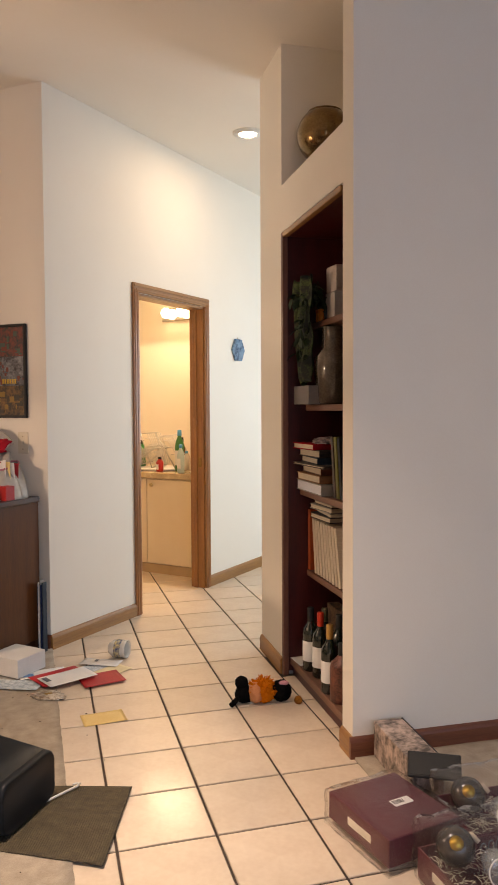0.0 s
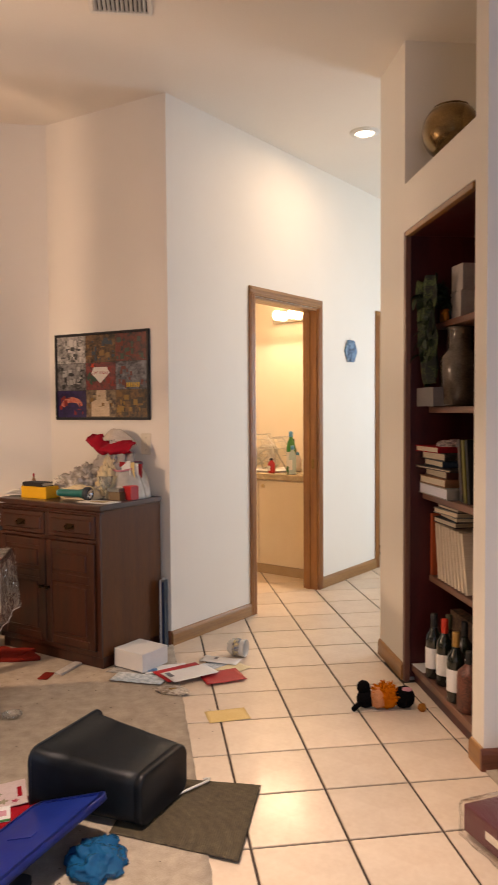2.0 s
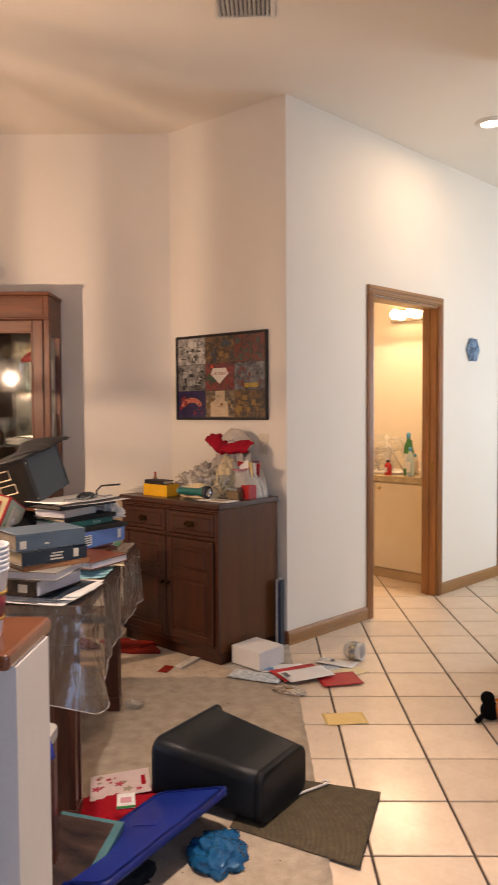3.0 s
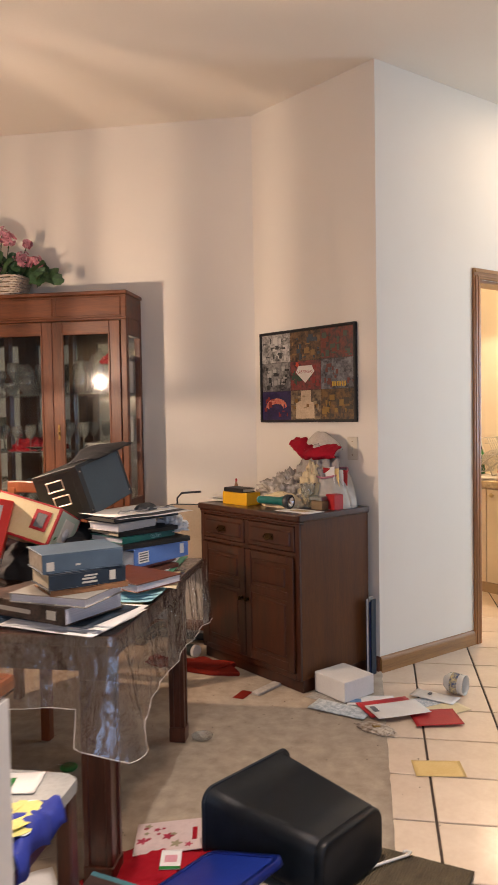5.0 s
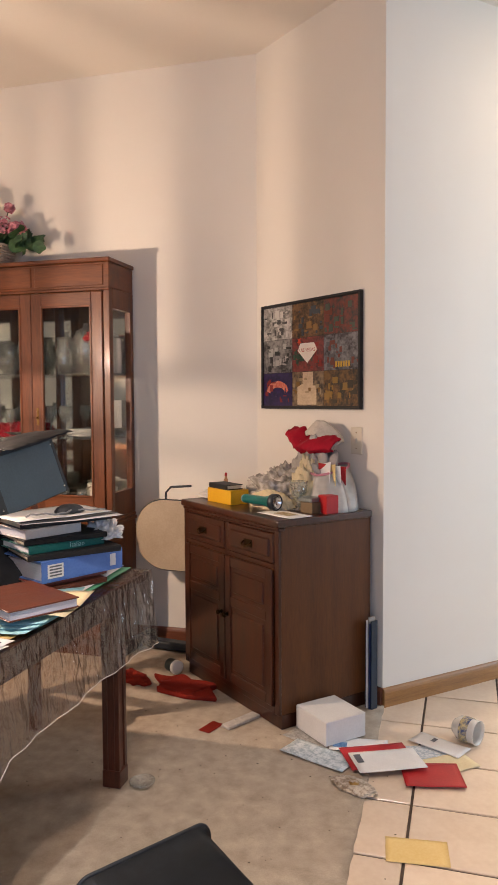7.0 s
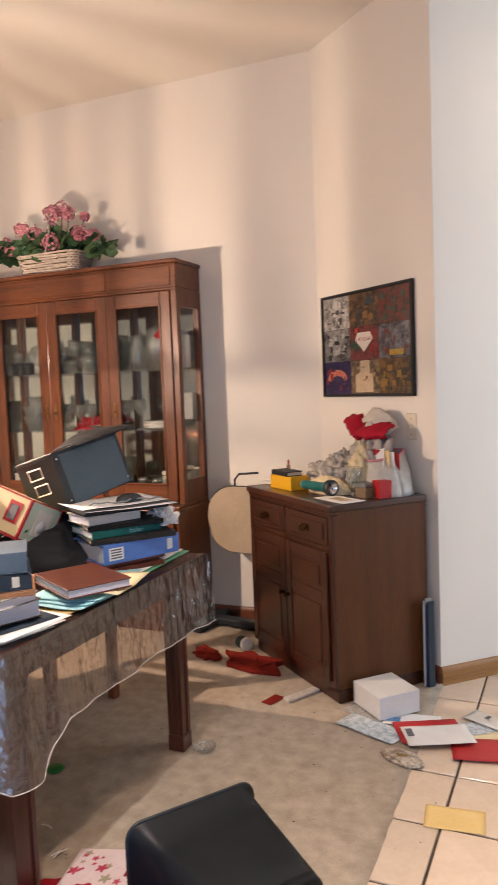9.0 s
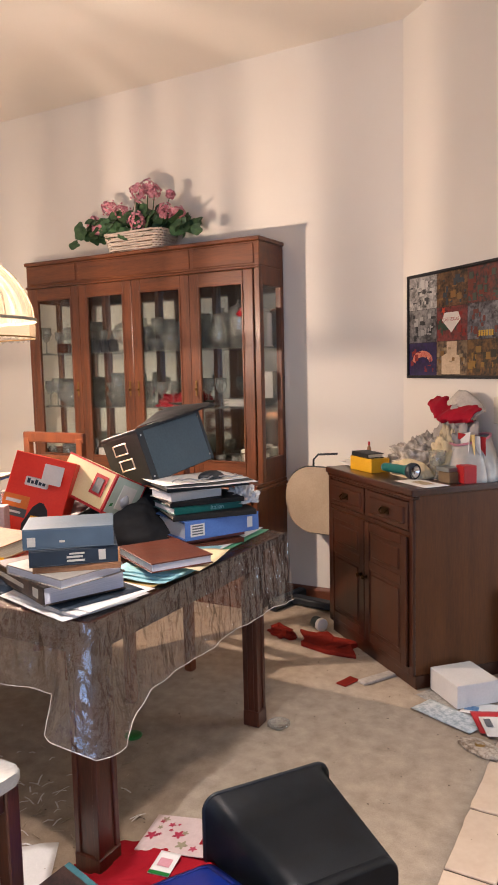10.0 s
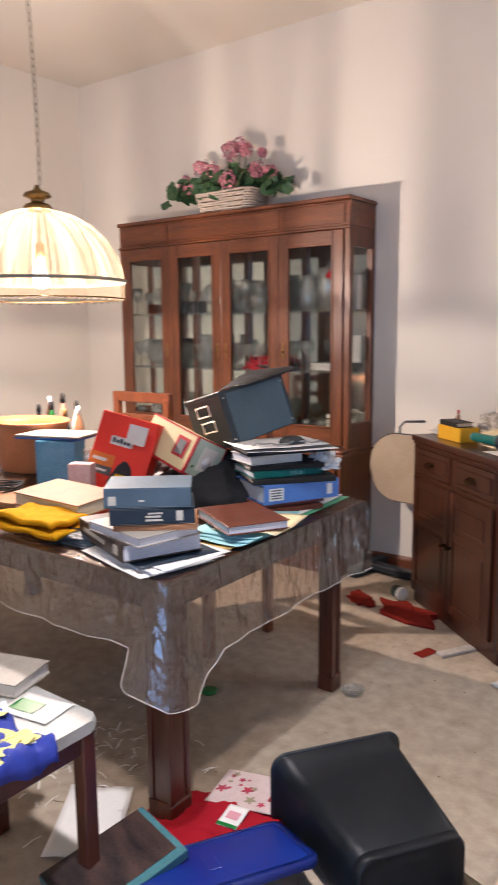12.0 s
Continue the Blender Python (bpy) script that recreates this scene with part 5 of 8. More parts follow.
def bottle(label, m, glass, capsule, paper_label, h=0.30, r=0.038, name="wine_bottle", category="bottle", group="wine bottles on the shelf", plain=False):
    t = thing(name, label, category, m, group)
    k = h / 0.30
    part("glass", lathe([(0, 0.004), (r - 0.006, 0), (r, 0.006), (r, 0.175 * k), (r * 0.92, 0.2 * k), (r * 0.5, 0.222 * k), (0.0145, 0.24 * k), (0.0145, 0.295 * k), (0, 0.295 * k)], 20), glass, t)
    part("capsule", lathe([(0.0152, 0.236 * k), (0.0158, 0.24 * k), (0.0158, 0.296 * k), (0.014, 0.3 * k), (0, 0.3 * k)], 16), capsule, t)
    if not plain:
        bm = bmesh.new()
        for i in range(16):
            a0, a1 = radians(120 + i * 8), radians(128 + i * 8)
            q = [bm.verts.new(((r + 0.0006) * math.cos(a), (r + 0.0006) * math.sin(a), z * k)) for a, z in ((a0, 0.05), (a1, 0.05), (a1, 0.145), (a0, 0.145))]
            bm.faces.new(q)
        part("bottle_label", bm, paper_label, t, "paper label")
    return t


GREENGLASS = mat("dark_bottle_glass", "#0c120c", "#141c12", 0.12, scale=5, bump=0.0, coat=0.5)
PURPLE = mat("violet_foil", "#2c1d4a", "#3a2a60", 0.35)
bottle("dark wine bottle with black capsule and white label", pose(1.285, 3.45, 0.086, 0, 0, 40), GREENGLASS, BLACK, PAPER)
bottle("dark wine bottle with red capsule", pose(1.30, 3.355, 0.086, 0, 0, 30), GREENGLASS, mat("red_foil", "#b32a14", "#c93a1e", 0.35), PAPER)
bottle("dark wine bottle with green capsule", pose(1.345, 3.42, 0.086, 0, 0, 35), GREENGLASS, mat("olive_foil", "#3d3a24", "#55513a", 0.4), mat("cream_label", "#b9b29c", "#ccc5b0", 0.6))
bottle("dark wine bottle with gold capsule and plain label", pose(1.275, 3.165, 0.086, 0, 0, 30), GREENGLASS, mat("gold_foil", "#a37a3c", "#bd9450", 0.35, 0.4), PAPER)
bottle("dark wine bottle standing at the back of the shelf", pose(1.37, 3.30, 0.086, 0, 0, 30), GREENGLASS, BLACK, PAPER)
bottle("brown liquor bottle in a mottled sleeve", pose(1.29, 3.06, 0.086), mat("amber_sleeve", "#4d2a20", "#7d4a3a", 0.35, scale=30, contrast=(0.4, 0.6)), BLACK, PAPER, 0.25, 0.05, plain=True)
carton("gift_carton", "dark patterned carton at the back of the bottle shelf", "box", pose(1.43, 3.33, 0.086), 0.06, 0.29, 0.27, mat("patterned_carton", "#3a2c24", "#75604c", 0.6, scale=30, contrast=(0.42, 0.58)))
paper("white card on the bottom board", pose(1.25, 3.50, 0.088, 0, 0, 5), 0.10, 0.13, PAPER, "card", 0.001)

rnd = random.Random(8)
# magazines leaning on the second shelf
MAG = mat("magazine_edges", "#c8b69d", "#e2d4bf", 0.6, scale=8, stretch=(1, 60, 1), bump=0.3, fine=30)
for k in range(9):
    book("pale-spined magazine leaning in a row on the shelf", MAG, Matrix.Translation((1.335, 3.535 - k * 0.04, 0.527)) @ pose(0, 0, 0, 90 - 9 - k * 0.6, 0, 0) @ pose(0, 0, 0, 0, 0, 0), 0.21, 0.265, 0.026, MAG, "x-", None, "magazine", "magazine", "row of magazines")
book("orange hardback standing on the shelf", mat("orange_cover", "#a0441a", "#b5562a", 0.45), pose(1.335, 3.638, 0.527, 90, 0, 0), 0.22, 0.30, 0.03, PAGES, "x-")
for k, (w, h, c) in enumerate(((0.20, 0.026, DARKCOVER), (0.20, 0.022, NAVY), (0.19, 0.024, GREYCOVER), (0.19, 0.018, DARKCOVER))):
    z = 0.805 + sum((0.026, 0.022, 0.024, 0.018)[:k]) - 0.005
    book("small hardback lying on top of the magazines", c, pose(1.33, 3.32 - 0.01 * k, z, 0, 0, (3, -4, 5, 1)[k]), 0.17, 0.235, h, PAGES, "x+", group="books lying on the magazines")
# third shelf: stacked books
z = 0.932
for k, (l, h, c, pg) in enumerate(((0.36, 0.05, GREYCOVER, PAGES_COOL), (0.30, 0.036, TAN, PAGES), (0.30, 0.036, BROWNLEATHER, PAGES), (0.38, 0.012, DARKCOVER, PAGES), (0.28, 0.03, NAVY, PAGES), (0.27, 0.034, DARKCOVER, PAGES), (0.25, 0.028, REDCLOTH, PAGES))):
    book(("thick grey hardback lying on the shelf", "tan hardback in a stack", "brown hardback in a stack", "thin dark folder in a stack", "navy hardback in a stack", "dark hardback in a stack", "small red hardback on top of the stack")[k], c, pose(1.275 + 0.01 * (k % 3), 3.635 - l - 0.01 * (k % 2), z, 0, 0, (0, 2, -2, 3, -3, 2, 4)[k]), 0.2, l, h, pg, "y-", group="stacked books in the bookcase")
    z += h + 0.0005
for k in range(3):
    book("tall thin book leaning at the end of the shelf", (DARKCOVER, mat("olive_cover", "#5d5a1c", "#77732c", 0.5), BLACK)[k], Matrix.Translation((1.31, 3.215 - 0.04 * k, 0.932)) @ pose(0, 0, 0, 82, 0, 0), 0.2, 0.27, 0.026, PAGES, "x-", group="leaning books")
crumpled("fabric_scrap", "pale patterned cloth scrap on the book stack", "cloth", pose(1.37, 3.45, z), 0.07, 0.09, 0.03, mat("patterned_scrap", "#5a4a55", "#b8a8a0", 0.8, scale=40, contrast=(0.4, 0.6)), 3.1)


# fourth shelf: lidded glass jar and grey box
def jar(label, m, h, r, material=None):
    t = thing("glass_jar", label, "jar", m)
    part("jar_glass", lathe([(0, 0.004), (r * 0.8, 0), (r * 0.9, 0.01), (r, h * 0.45), (r * 0.98, h * 0.62), (r * 0.62, h * 0.72), (r * 0.6, h * 0.95), (r * 0.68, h), (r * 0.64, h), (r * 0.56, h * 0.95), (r * 0.56, h * 0.74), (r * 0.9, h * 0.6), (r * 0.82, 0.015), (0, 0.012)], 8), material or SOLIDGLASS, t)
    part("jar_filling", lathe([(0, 0.014), (r * 0.8, 0.016), (r * 0.86, h * 0.4), (r * 0.5, h * 0.5), (0, h * 0.5)], 8), mat("jar_filling", "#6a5f52", "#8c8070", 0.6, scale=40), t, "pale filling")
    return t


jar("large smoked faceted glass jar on the bookcase shelf", pose(1.40, 3.44, 1.346, 0, 0, 20), 0.36, 0.095, mat("smoked_glass", "#3b3128", "#6b5f50", 0.14, scale=9, contrast=(0.3, 0.7), bump=0.05, coat=0.6))
carton("grey_box", "small grey cardboard box beside the jar", "box", pose(1.268, 3.43, 1.346, 0, 0, 2), 0.10, 0.20, 0.088, mat("grey_card", "#6d6866", "#817c79", 0.7))
carton("white_carton", "small white printed carton on the upper shelf", "box", pose(1.40, 3.44, 1.746), 0.1, 0.12, 0.13, mat("white_print_carton", "#b4aca8", "#c6bfba", 0.6, scale=30))
carton("white_carton", "second white carton stacked on another", "box", pose(1.405, 3.43, 1.877, 0, 0, 4), 0.095, 0.11, 0.12, mat("white_print_carton_b", "#b4aca8", "#c6bfba", 0.6, scale=30))
for k in range(2):
    solo("pill_bottle", lathe([(0, 0), (0.014, 0), (0.015, 0.004), (0.015, 0.038), (0.012, 0.042), (0.016, 0.044), (0.016, 0.058), (0, 0.06)], 14), mat("amber_plastic", "#b86a14", "#cf8326", 0.3), "small amber plastic bottle on the shelf", "bottle", pose(1.378, 3.56 + 0.035 * k, 1.746), "amber bottles")


def green_cloth():
    def fn(u, v):
        y = 3.455 + 0.165 * u + 0.03 * math.sin(v * 4) - 0.04 * v * (u - 0.4)
        z = 1.95 - 0.50 * v - 0.03 * noise.noise((u * 4, v * 3, 2))
        return (1.285 + 0.025 * math.sin(u * 11 + v * 3) + 0.025 * noise.noise((u * 5, v * 4, 7)), y, z)
    solo("green_scarf", sheet(30, 30, fn, 0.003), mat("dark_green_fabric", "#0e160b", "#4a5a26", 0.7, scale=16, contrast=(0.45, 0.62), bump=0.4), "dark green leafy scarf hanging over the shelf edge", "scarf")


green_cloth()


def trailing_plant():
    """Artificial trailing plant: a small pot on the upper shelf with leafy stems spilling over the edge."""
    t = thing("artificial_plant", "dark green artificial plant trailing over the shelf edge", "artificial plant", pose(1.42, 3.575, 1.747))
    part("pot", lathe([(0, 0), (0.035, 0), (0.045, 0.07), (0.041, 0.07), (0.033, 0.005), (0, 0.005)], 18), BLACKPL, t)
    green = mat("dark_foliage", "#12200f", "#33481f", 0.55, scale=30, contrast=(0.42, 0.6), bump=0.3)
    rr = random.Random(63)
    for s in range(11):
        dx, dy = -0.135 - rr.uniform(0, 0.04), rr.uniform(-0.13, 0.05)
        drop = rr.uniform(-0.06, 0.10) if s % 2 else rr.uniform(-0.28, -0.05)
        pts = [Vector((0, 0, 0.06)), Vector((dx * 0.5, dy * 0.5, 0.16 + rr.uniform(-0.02, 0.04))), Vector((dx * 0.9, dy * 0.9, 0.10 + drop * 0.3)), Vector((dx, dy, drop + 0.03))]
        part("stem", tube(pts, 0.002, 5), green, t)
        for k in range(9):
            u = k / 8 * 2.999
            i = int(u)
            p = pts[i].lerp(pts[i + 1], u - i)
            ln, w = rr.uniform(0.04, 0.07), rr.uniform(0.011, 0.018)
            bm = bmesh.new()
            side = [[bm.verts.new((q * w * math.sin(math.pi * f) ** 0.7 if 0 < f < 1 else 0.0005 * q, ln * f, 0.25 * w * abs(q) - 0.4 * ln * f * f)) for q in (-1, 0, 1)] for f in (0.0, 0.25, 0.5, 0.75, 1.0)]
            for a, b in zip(side, side[1:]):
                for j in range(2):
                    bm.faces.new((a[j], a[j + 1], b[j + 1], b[j])).smooth = True
            part("leaf", bm, green, t, m=pose(p.x, p.y, p.z, rr.uniform(-70, 20), rr.uniform(-30, 30), rr.uniform(0, 360)))


trailing_plant()

# ---- hall: tile plaque, downlight and ceiling vent ----
def plaque():
    t = thing("wall_plaque", "blue and white hexagonal tile plaque on the hall wall", "wall plaque", HALL @ Matrix.Translation((2.075, 0, 1.79)))
    hexa = [(0.085 * x, 0.085 * y) for x, y in ((-0.55, -1), (0.55, -1), (1.1, 0), (0.55, 1), (-0.55, 1), (-1.1, 0))]
    part("tile_body", prism(hexa, 0.0, 0.018, 0.002), mat("delft_glaze", "#1a3a5c", "#6f95b5", 0.2, scale=26, contrast=(0.42, 0.58), coat=0.5), t, m=pose(0, 0, 0, 90))
    part("hanger", tube([(-0.01, -0.004, 0.082), (0, -0.004, 0.098), (0.01, -0.004, 0.082)], 0.0015, 5), BRASS, t)


plaque()


def downlight(x, y):
    t = thing("downlight", "lit recessed ceiling downlight with white trim ring", "ceiling light", pose(x, y, H))
    part("trim_ring", lathe([(0.062, -0.012), (0.066, -0.004), (0.092, -0.006), (0.096, -0.001), (0.096, 0.0), (0.062, 0.0)], 32), WHITEPL, t)
    part("lamp_face", lathe([(0, -0.004), (0.062, -0.004), (0.062, -0.001), (0, -0.001)], 32), glowing("lit_downlight", (1.0, 0.86, 0.66), 9), t, "glowing lamp face")


downlight(1.33, 4.81)
# made-up fixture, out of view, where the added fill hangs
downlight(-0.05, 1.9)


def vent():
    t = thing("ceiling_vent", "white slatted air vent in the ceiling", "vent", pose(-0.115, 3.36, H))
    # no opening is cut: the plate's black stands for shade inside the duct
    part("vent_backing", boxes((-0.12, 0.12, -0.17, 0.17, -0.004, -0.001)), BLACK, t, "black plate painting the shade of the duct")
    for sp in ((-0.135, 0.135, -0.185, -0.165, -0.012, -0.001), (-0.135, 0.135, 0.165, 0.185, -0.012, -0.001), (-0.135, -0.115, -0.165, 0.165, -0.012, -0.001), (0.115, 0.135, -0.165, 0.165, -0.012, -0.001)):
        part("vent_frame", boxes(sp, bevel=0.002), WHITEPL, t)
    for k in range(12):
        part("slat", boxes((-0.0012, 0.0012, -0.165, 0.165, -0.011, 0.007)), WHITEPL, t, m=pose(-0.105 + 0.019 * k, 0, -0.008, 0, 35, 0))


vent()


# ---- bathroom ----
def vanity():
    t = thing("vanity_cabinet", "cream bathroom vanity with two doors", "vanity", HALL @ Matrix.Translation((1.81, 0.13, 0)))
    cream = mat("cream_laminate", "#d9c4a2", "#e0ceb0", 0.4, scale=3, bump=0.03)
    part("vanity_body", boxes((0.02, 0.55, 0, 1.5, 0.0, 0.77)), cream, t)
    part("toe_kick", boxes((0.008, 0.02, 0, 1.5, 0.0, 0.075)), mat("toe_kick_tan", "#a58a66", "#b59a76", 0.5), t, "tan toe kick")
    for a in (0.004, 0.576):
        d = part("vanity_door", boxes((0.0, 0.02, a, a + 0.566, 0.08, 0.762), bevel=0.003), cream, t)
        part("door_knob", lathe([(0, 0), (0.008, 0.002), (0.007, 0.012), (0.017, 0.02), (0.014, 0.03), (0, 0.032)], 14), mat("wood_knob", "#c9ab74", "#d8bd8a", 0.4), d, m=pose(0, a + (0.51 if a < 0.1 else 0.06), 0.72, 0, -90))
    solo("bathroom_counter", boxes((1.79, 2.365, 0.128, 1.64, 0.771, 0.82), bevel=0.006, seg=2), mat("vanity_marble", "#8f7658", "#c9b48c", 0.25, scale=9, contrast=(0.3, 0.7), coat=0.3), "tan marbled bathroom counter top", "counter top", HALL)
    solo("sink_basin", lathe([(0.2, 0.0), (0.215, 0.012), (0.2, 0.018), (0.185, 0.01), (0.15, -0.0), (0, 0.001)], 36), WHITEPL, "cream oval sink basin rim in the bathroom counter", "sink", HALL @ pose(2.08, 0.75, 0.8205) @ Matrix.Diagonal((0.9, 1.1, 1, 1)))


vanity()


def dish_rack():
    t = thing("wire_rack", "tangled white wire dish racks on the bathroom counter", "wire rack", HALL @ pose(1.95, 0.55, 0.84))
    wire = mat("rack_wire", "#b5b0a6", "#cfcac0", 0.35, 0.2)
    for tilt, z, y in ((58, 0.0, 0.0), (-35, 0.16, 0.22), (70, 0.0, 0.24), (40, 0.02, 0.38)):
        m = pose(0.05, y, z, tilt, 0, 8)
        bm = tube([(0, 0, 0), (0.26, 0, 0), (0.26, 0.3, 0), (0, 0.3, 0)], 0.006, 6, closed=True)
        part("rack_rim", bm, wire, t, m=m)
        for k in range(8):
            part("rack_wire", tube([(0.02 + k * 0.032, 0, 0), (0.02 + k * 0.032, 0.01, 0.05), (0.02 + k * 0.032, 0.15, 0.06), (0.02 + k * 0.032, 0.29, 0.05), (0.02 + k * 0.032, 0.3, 0)], 0.0032, 4), wire, t, m=m)
        for k in range(4):
            part("rack_wire", tube([(0, 0.05 + k * 0.066, 0.03), (0.26, 0.05 + k * 0.066, 0.03)], 0.0032, 4), wire, t, m=m)


dish_rack()


def squeeze(label, m, h, r, body, cap):
    t = thing("cleaner_bottle", label, "bottle", m, "bottles on the bathroom counter")
    part("bottle_body", lathe([(0, 0), (r * 0.9, 0), (r, 0.008), (r, h * 0.6), (r * 0.8, h * 0.72), (r * 0.42, h * 0.82), (r * 0.42, h * 0.86), (0, h * 0.86)], 16), body, t)
    part("bottle_cap", lathe([(0, h * 0.855), (r * 0.5, h * 0.855), (r * 0.45, h * 0.98), (0, h)], 14), cap, t)
    part("bottle_label", boxes((-r - 0.001, -r * 0.8, -r * 0.5, r * 0.5, h * 0.15, h * 0.5), bevel=0.001), PAPER, t)


GREENPL = mat("green_plastic", "#1d6a2c", "#2c8540", 0.3)
SKYPL = mat("sky_plastic", "#3d8fbf", "#5aa8d2", 0.3)
REDPL = mat("red_plastic", "#b01a1a", "#c42a26", 0.3)
squeeze("green cleaner bottle with blue cap", HALL @ pose(1.99, 0.50, 0.821), 0.34, 0.038, GREENPL, SKYPL)
squeeze("pale bottle with sky-blue cap", HALL @ pose(1.86, 0.40, 0.821), 0.23, 0.03, mat("pale_plastic", "#a8c0c0", "#c0d2d0", 0.3), SKYPL)
squeeze("red plastic detergent bottle on the counter", HALL @ pose(2.10, 0.40, 0.821), 0.30, 0.042, REDPL, REDPL)
squeeze("white lotion bottle on the counter", HALL @ pose(1.90, 0.30, 0.821), 0.17, 0.03, WHITEPL, WHITEPL)
squeeze("small clear blue bottle", HALL @ pose(1.95, 0.98, 0.821), 0.15, 0.03, mat("glassy_blue", "#8fa5c0", "#a9bcd2", 0.2), WHITEPL)
squeeze("tall brown bottle by the wall", HALL @ pose(2.2, 0.62, 0.821), 0.27, 0.03, BROWNLEATHER, BLACK)


rb = random.Random(9)
for k, (x, y, h, r, c) in enumerate(((2.0, 0.24, 0.2, 0.03, SKYPL), (2.12, 0.52, 0.16, 0.028, WHITEPL), (1.88, 0.62, 0.12, 0.03, REDPL), (2.16, 0.82, 0.22, 0.03, WHITEPL), (1.9, 1.08, 0.13, 0.026, TAN), (2.2, 1.04, 0.24, 0.03, GREENPL), (1.9, 1.2, 0.17, 0.028, PAPER))):
    squeeze("toiletry bottle on the crowded bathroom counter", HALL @ pose(x, y, 0.821, 0, 0, rb.uniform(-20, 20)), h, r, c, (WHITEPL, SKYPL, BLACK)[k % 3])


def bath_light():
    t = thing("vanity_light", "lit three-bulb vanity light bar on the bathroom wall", "wall light", HALL @ Matrix.Translation((2.37, 0.45, 2.15)))
    part("light_bar", boxes((-0.03, 0, 0.0, 0.47, -0.055, 0.055), bevel=0.006), CHROME, t)
    for k in range(3):
        y = 0.08 + k * 0.155
        b = part("bulb", lathe([(0, -0.045), (0.025, -0.038), (0.043, -0.015), (0.045, 0.005), (0.035, 0.03), (0.018, 0.045), (0, 0.048)], 20), glowing("lit_vanity_bulb", (1.0, 0.78, 0.45), 9), t, "glowing round bulb", m=pose(-0.075, y, 0.01))
        part("bulb_socket", lathe([(0, 0), (0.022, 0), (0.018, 0.03), (0, 0.03)], 12), CHROME, t, m=pose(-0.03, y, 0.01, 0, -90))
        b.visible_shadow = False


bath_light()
lamp("vanity_light_glow", "AREA", 38, (1.0, 0.79, 0.52), HALL @ pose(2.24, 0.75, 2.16, 0, 60, 0), 0.1, 0.6)


# ---- things heaped on the dining table ----
ZT = 0.742
for k in range(5):
    paper("loose white printed sheet at the table edge", pose(-0.945 + 0.008 * k, 2.452 + 0.004 * k, ZT + 0.0035 * k, 0, 0, -8 + (k * 7 % 5) * 2.2 - 4), 0.325, 0.235, PAPER, "paper_sheet", 0.004)
paper("dark navy folder under the books", pose(-1.0, 2.50, ZT + 0.016, 0, 0, -15), 0.36, 0.25, NAVY, "folder", 0.002, "folder")
book("large dark photo-covered hardback under a book stack", DARKCOVER, pose(-1.043, 2.524, 0.763, 0, 0, -20), 0.352, 0.236, 0.05, PAGES_COOL, "y-", [(0.12, 0.62, 0.35, 0.6), (0.8, 0.9, 0.25, 0.75)])
book("grey paperback lying in a stack", GREYCOVER, pose(-0.90, 2.447, 0.8135, 0, 0, -9), 0.25, 0.2, 0.027, PAGES_COOL, "x-")
book("tan paperback lying in a stack", TAN, pose(-0.755, 2.41, 0.841, 0, 0, 43), 0.225, 0.165, 0.017, PAGES, "y-")
book("navy cloth hardback with pale spine lettering", NAVY, pose(-0.755, 2.40, 0.8585, 0, 0, 45), 0.225, 0.16, 0.045, PAGES, "y-", [(0.42, 0.62, 0.2, 0.32), (0.42, 0.6, 0.42, 0.54), (0.45, 0.62, 0.62, 0.72), (0.78, 0.86, 0.2, 0.8)])
book("thick grey-blue hardback on top of the stack", GREYBLUE, pose(-0.77, 2.395, 0.904, 0, 0, 42), 0.23, 0.165, 0.054, mat("speckled_pages", "#8f8679", "#b3a99a", 0.8, scale=40), "y-", [(0.05, 0.14, 0.15, 0.6), (0.4, 0.46, 0.3, 0.4)])
paper("manila folder edge under teal papers", pose(-0.80, 2.70, ZT, 0, 0, 2), 0.19, 0.33, mat("manila", "#a88b4a", "#bfa264", 0.6), "folder", 0.003, "folder")
for k in range(3):
    paper("teal paper sheets in a loose pile", pose(-0.80 + 0.01 * k, 2.715 + 0.012 * k, ZT + 0.006 + 0.005 * k, 0, 0, 4 + 5 * k), 0.22, 0.35, TEALPAPER, "paper_sheet", 0.010)
paper("cream paper curling over the teal sheets", pose(-0.735, 2.78, ZT + 0.022, 0, 0, 14), 0.21, 0.27, CREAMPAPER, "paper_sheet", 0.016)
book("brown leather notebook lying on teal papers", BROWNLEATHER, pose(-0.856, 2.845, 0.778, 0, 0, -27), 0.26, 0.20, 0.028, PAGES_COOL, "x-")
paper("white sheets in a green folder at the table end", pose(-0.90, 3.08, ZT, 0, 0, 5), 0.25, 0.40, mat("green_folder", "#4f9a72", "#6bb28a", 0.6), "folder", 0.003, "folder")
paper("white printed sheet on the green folder", pose(-0.895, 3.10, ZT + 0.005, 0, 0, 7), 0.23, 0.37, PAPER, "paper_sheet", 0.004)
for k, c in enumerate((BROWNLEATHER, mat("rose_cover", "#7a3a34", "#8f4d44", 0.5))):
    book("worn brown paperback under the blue binder", c, pose(-0.78, 3.05 + 0.03 * k, ZT + 0.006 + k * 0.016, 0, 0, 62 + 6 * k), 0.26, 0.19, 0.0155, PAGES, "y-")


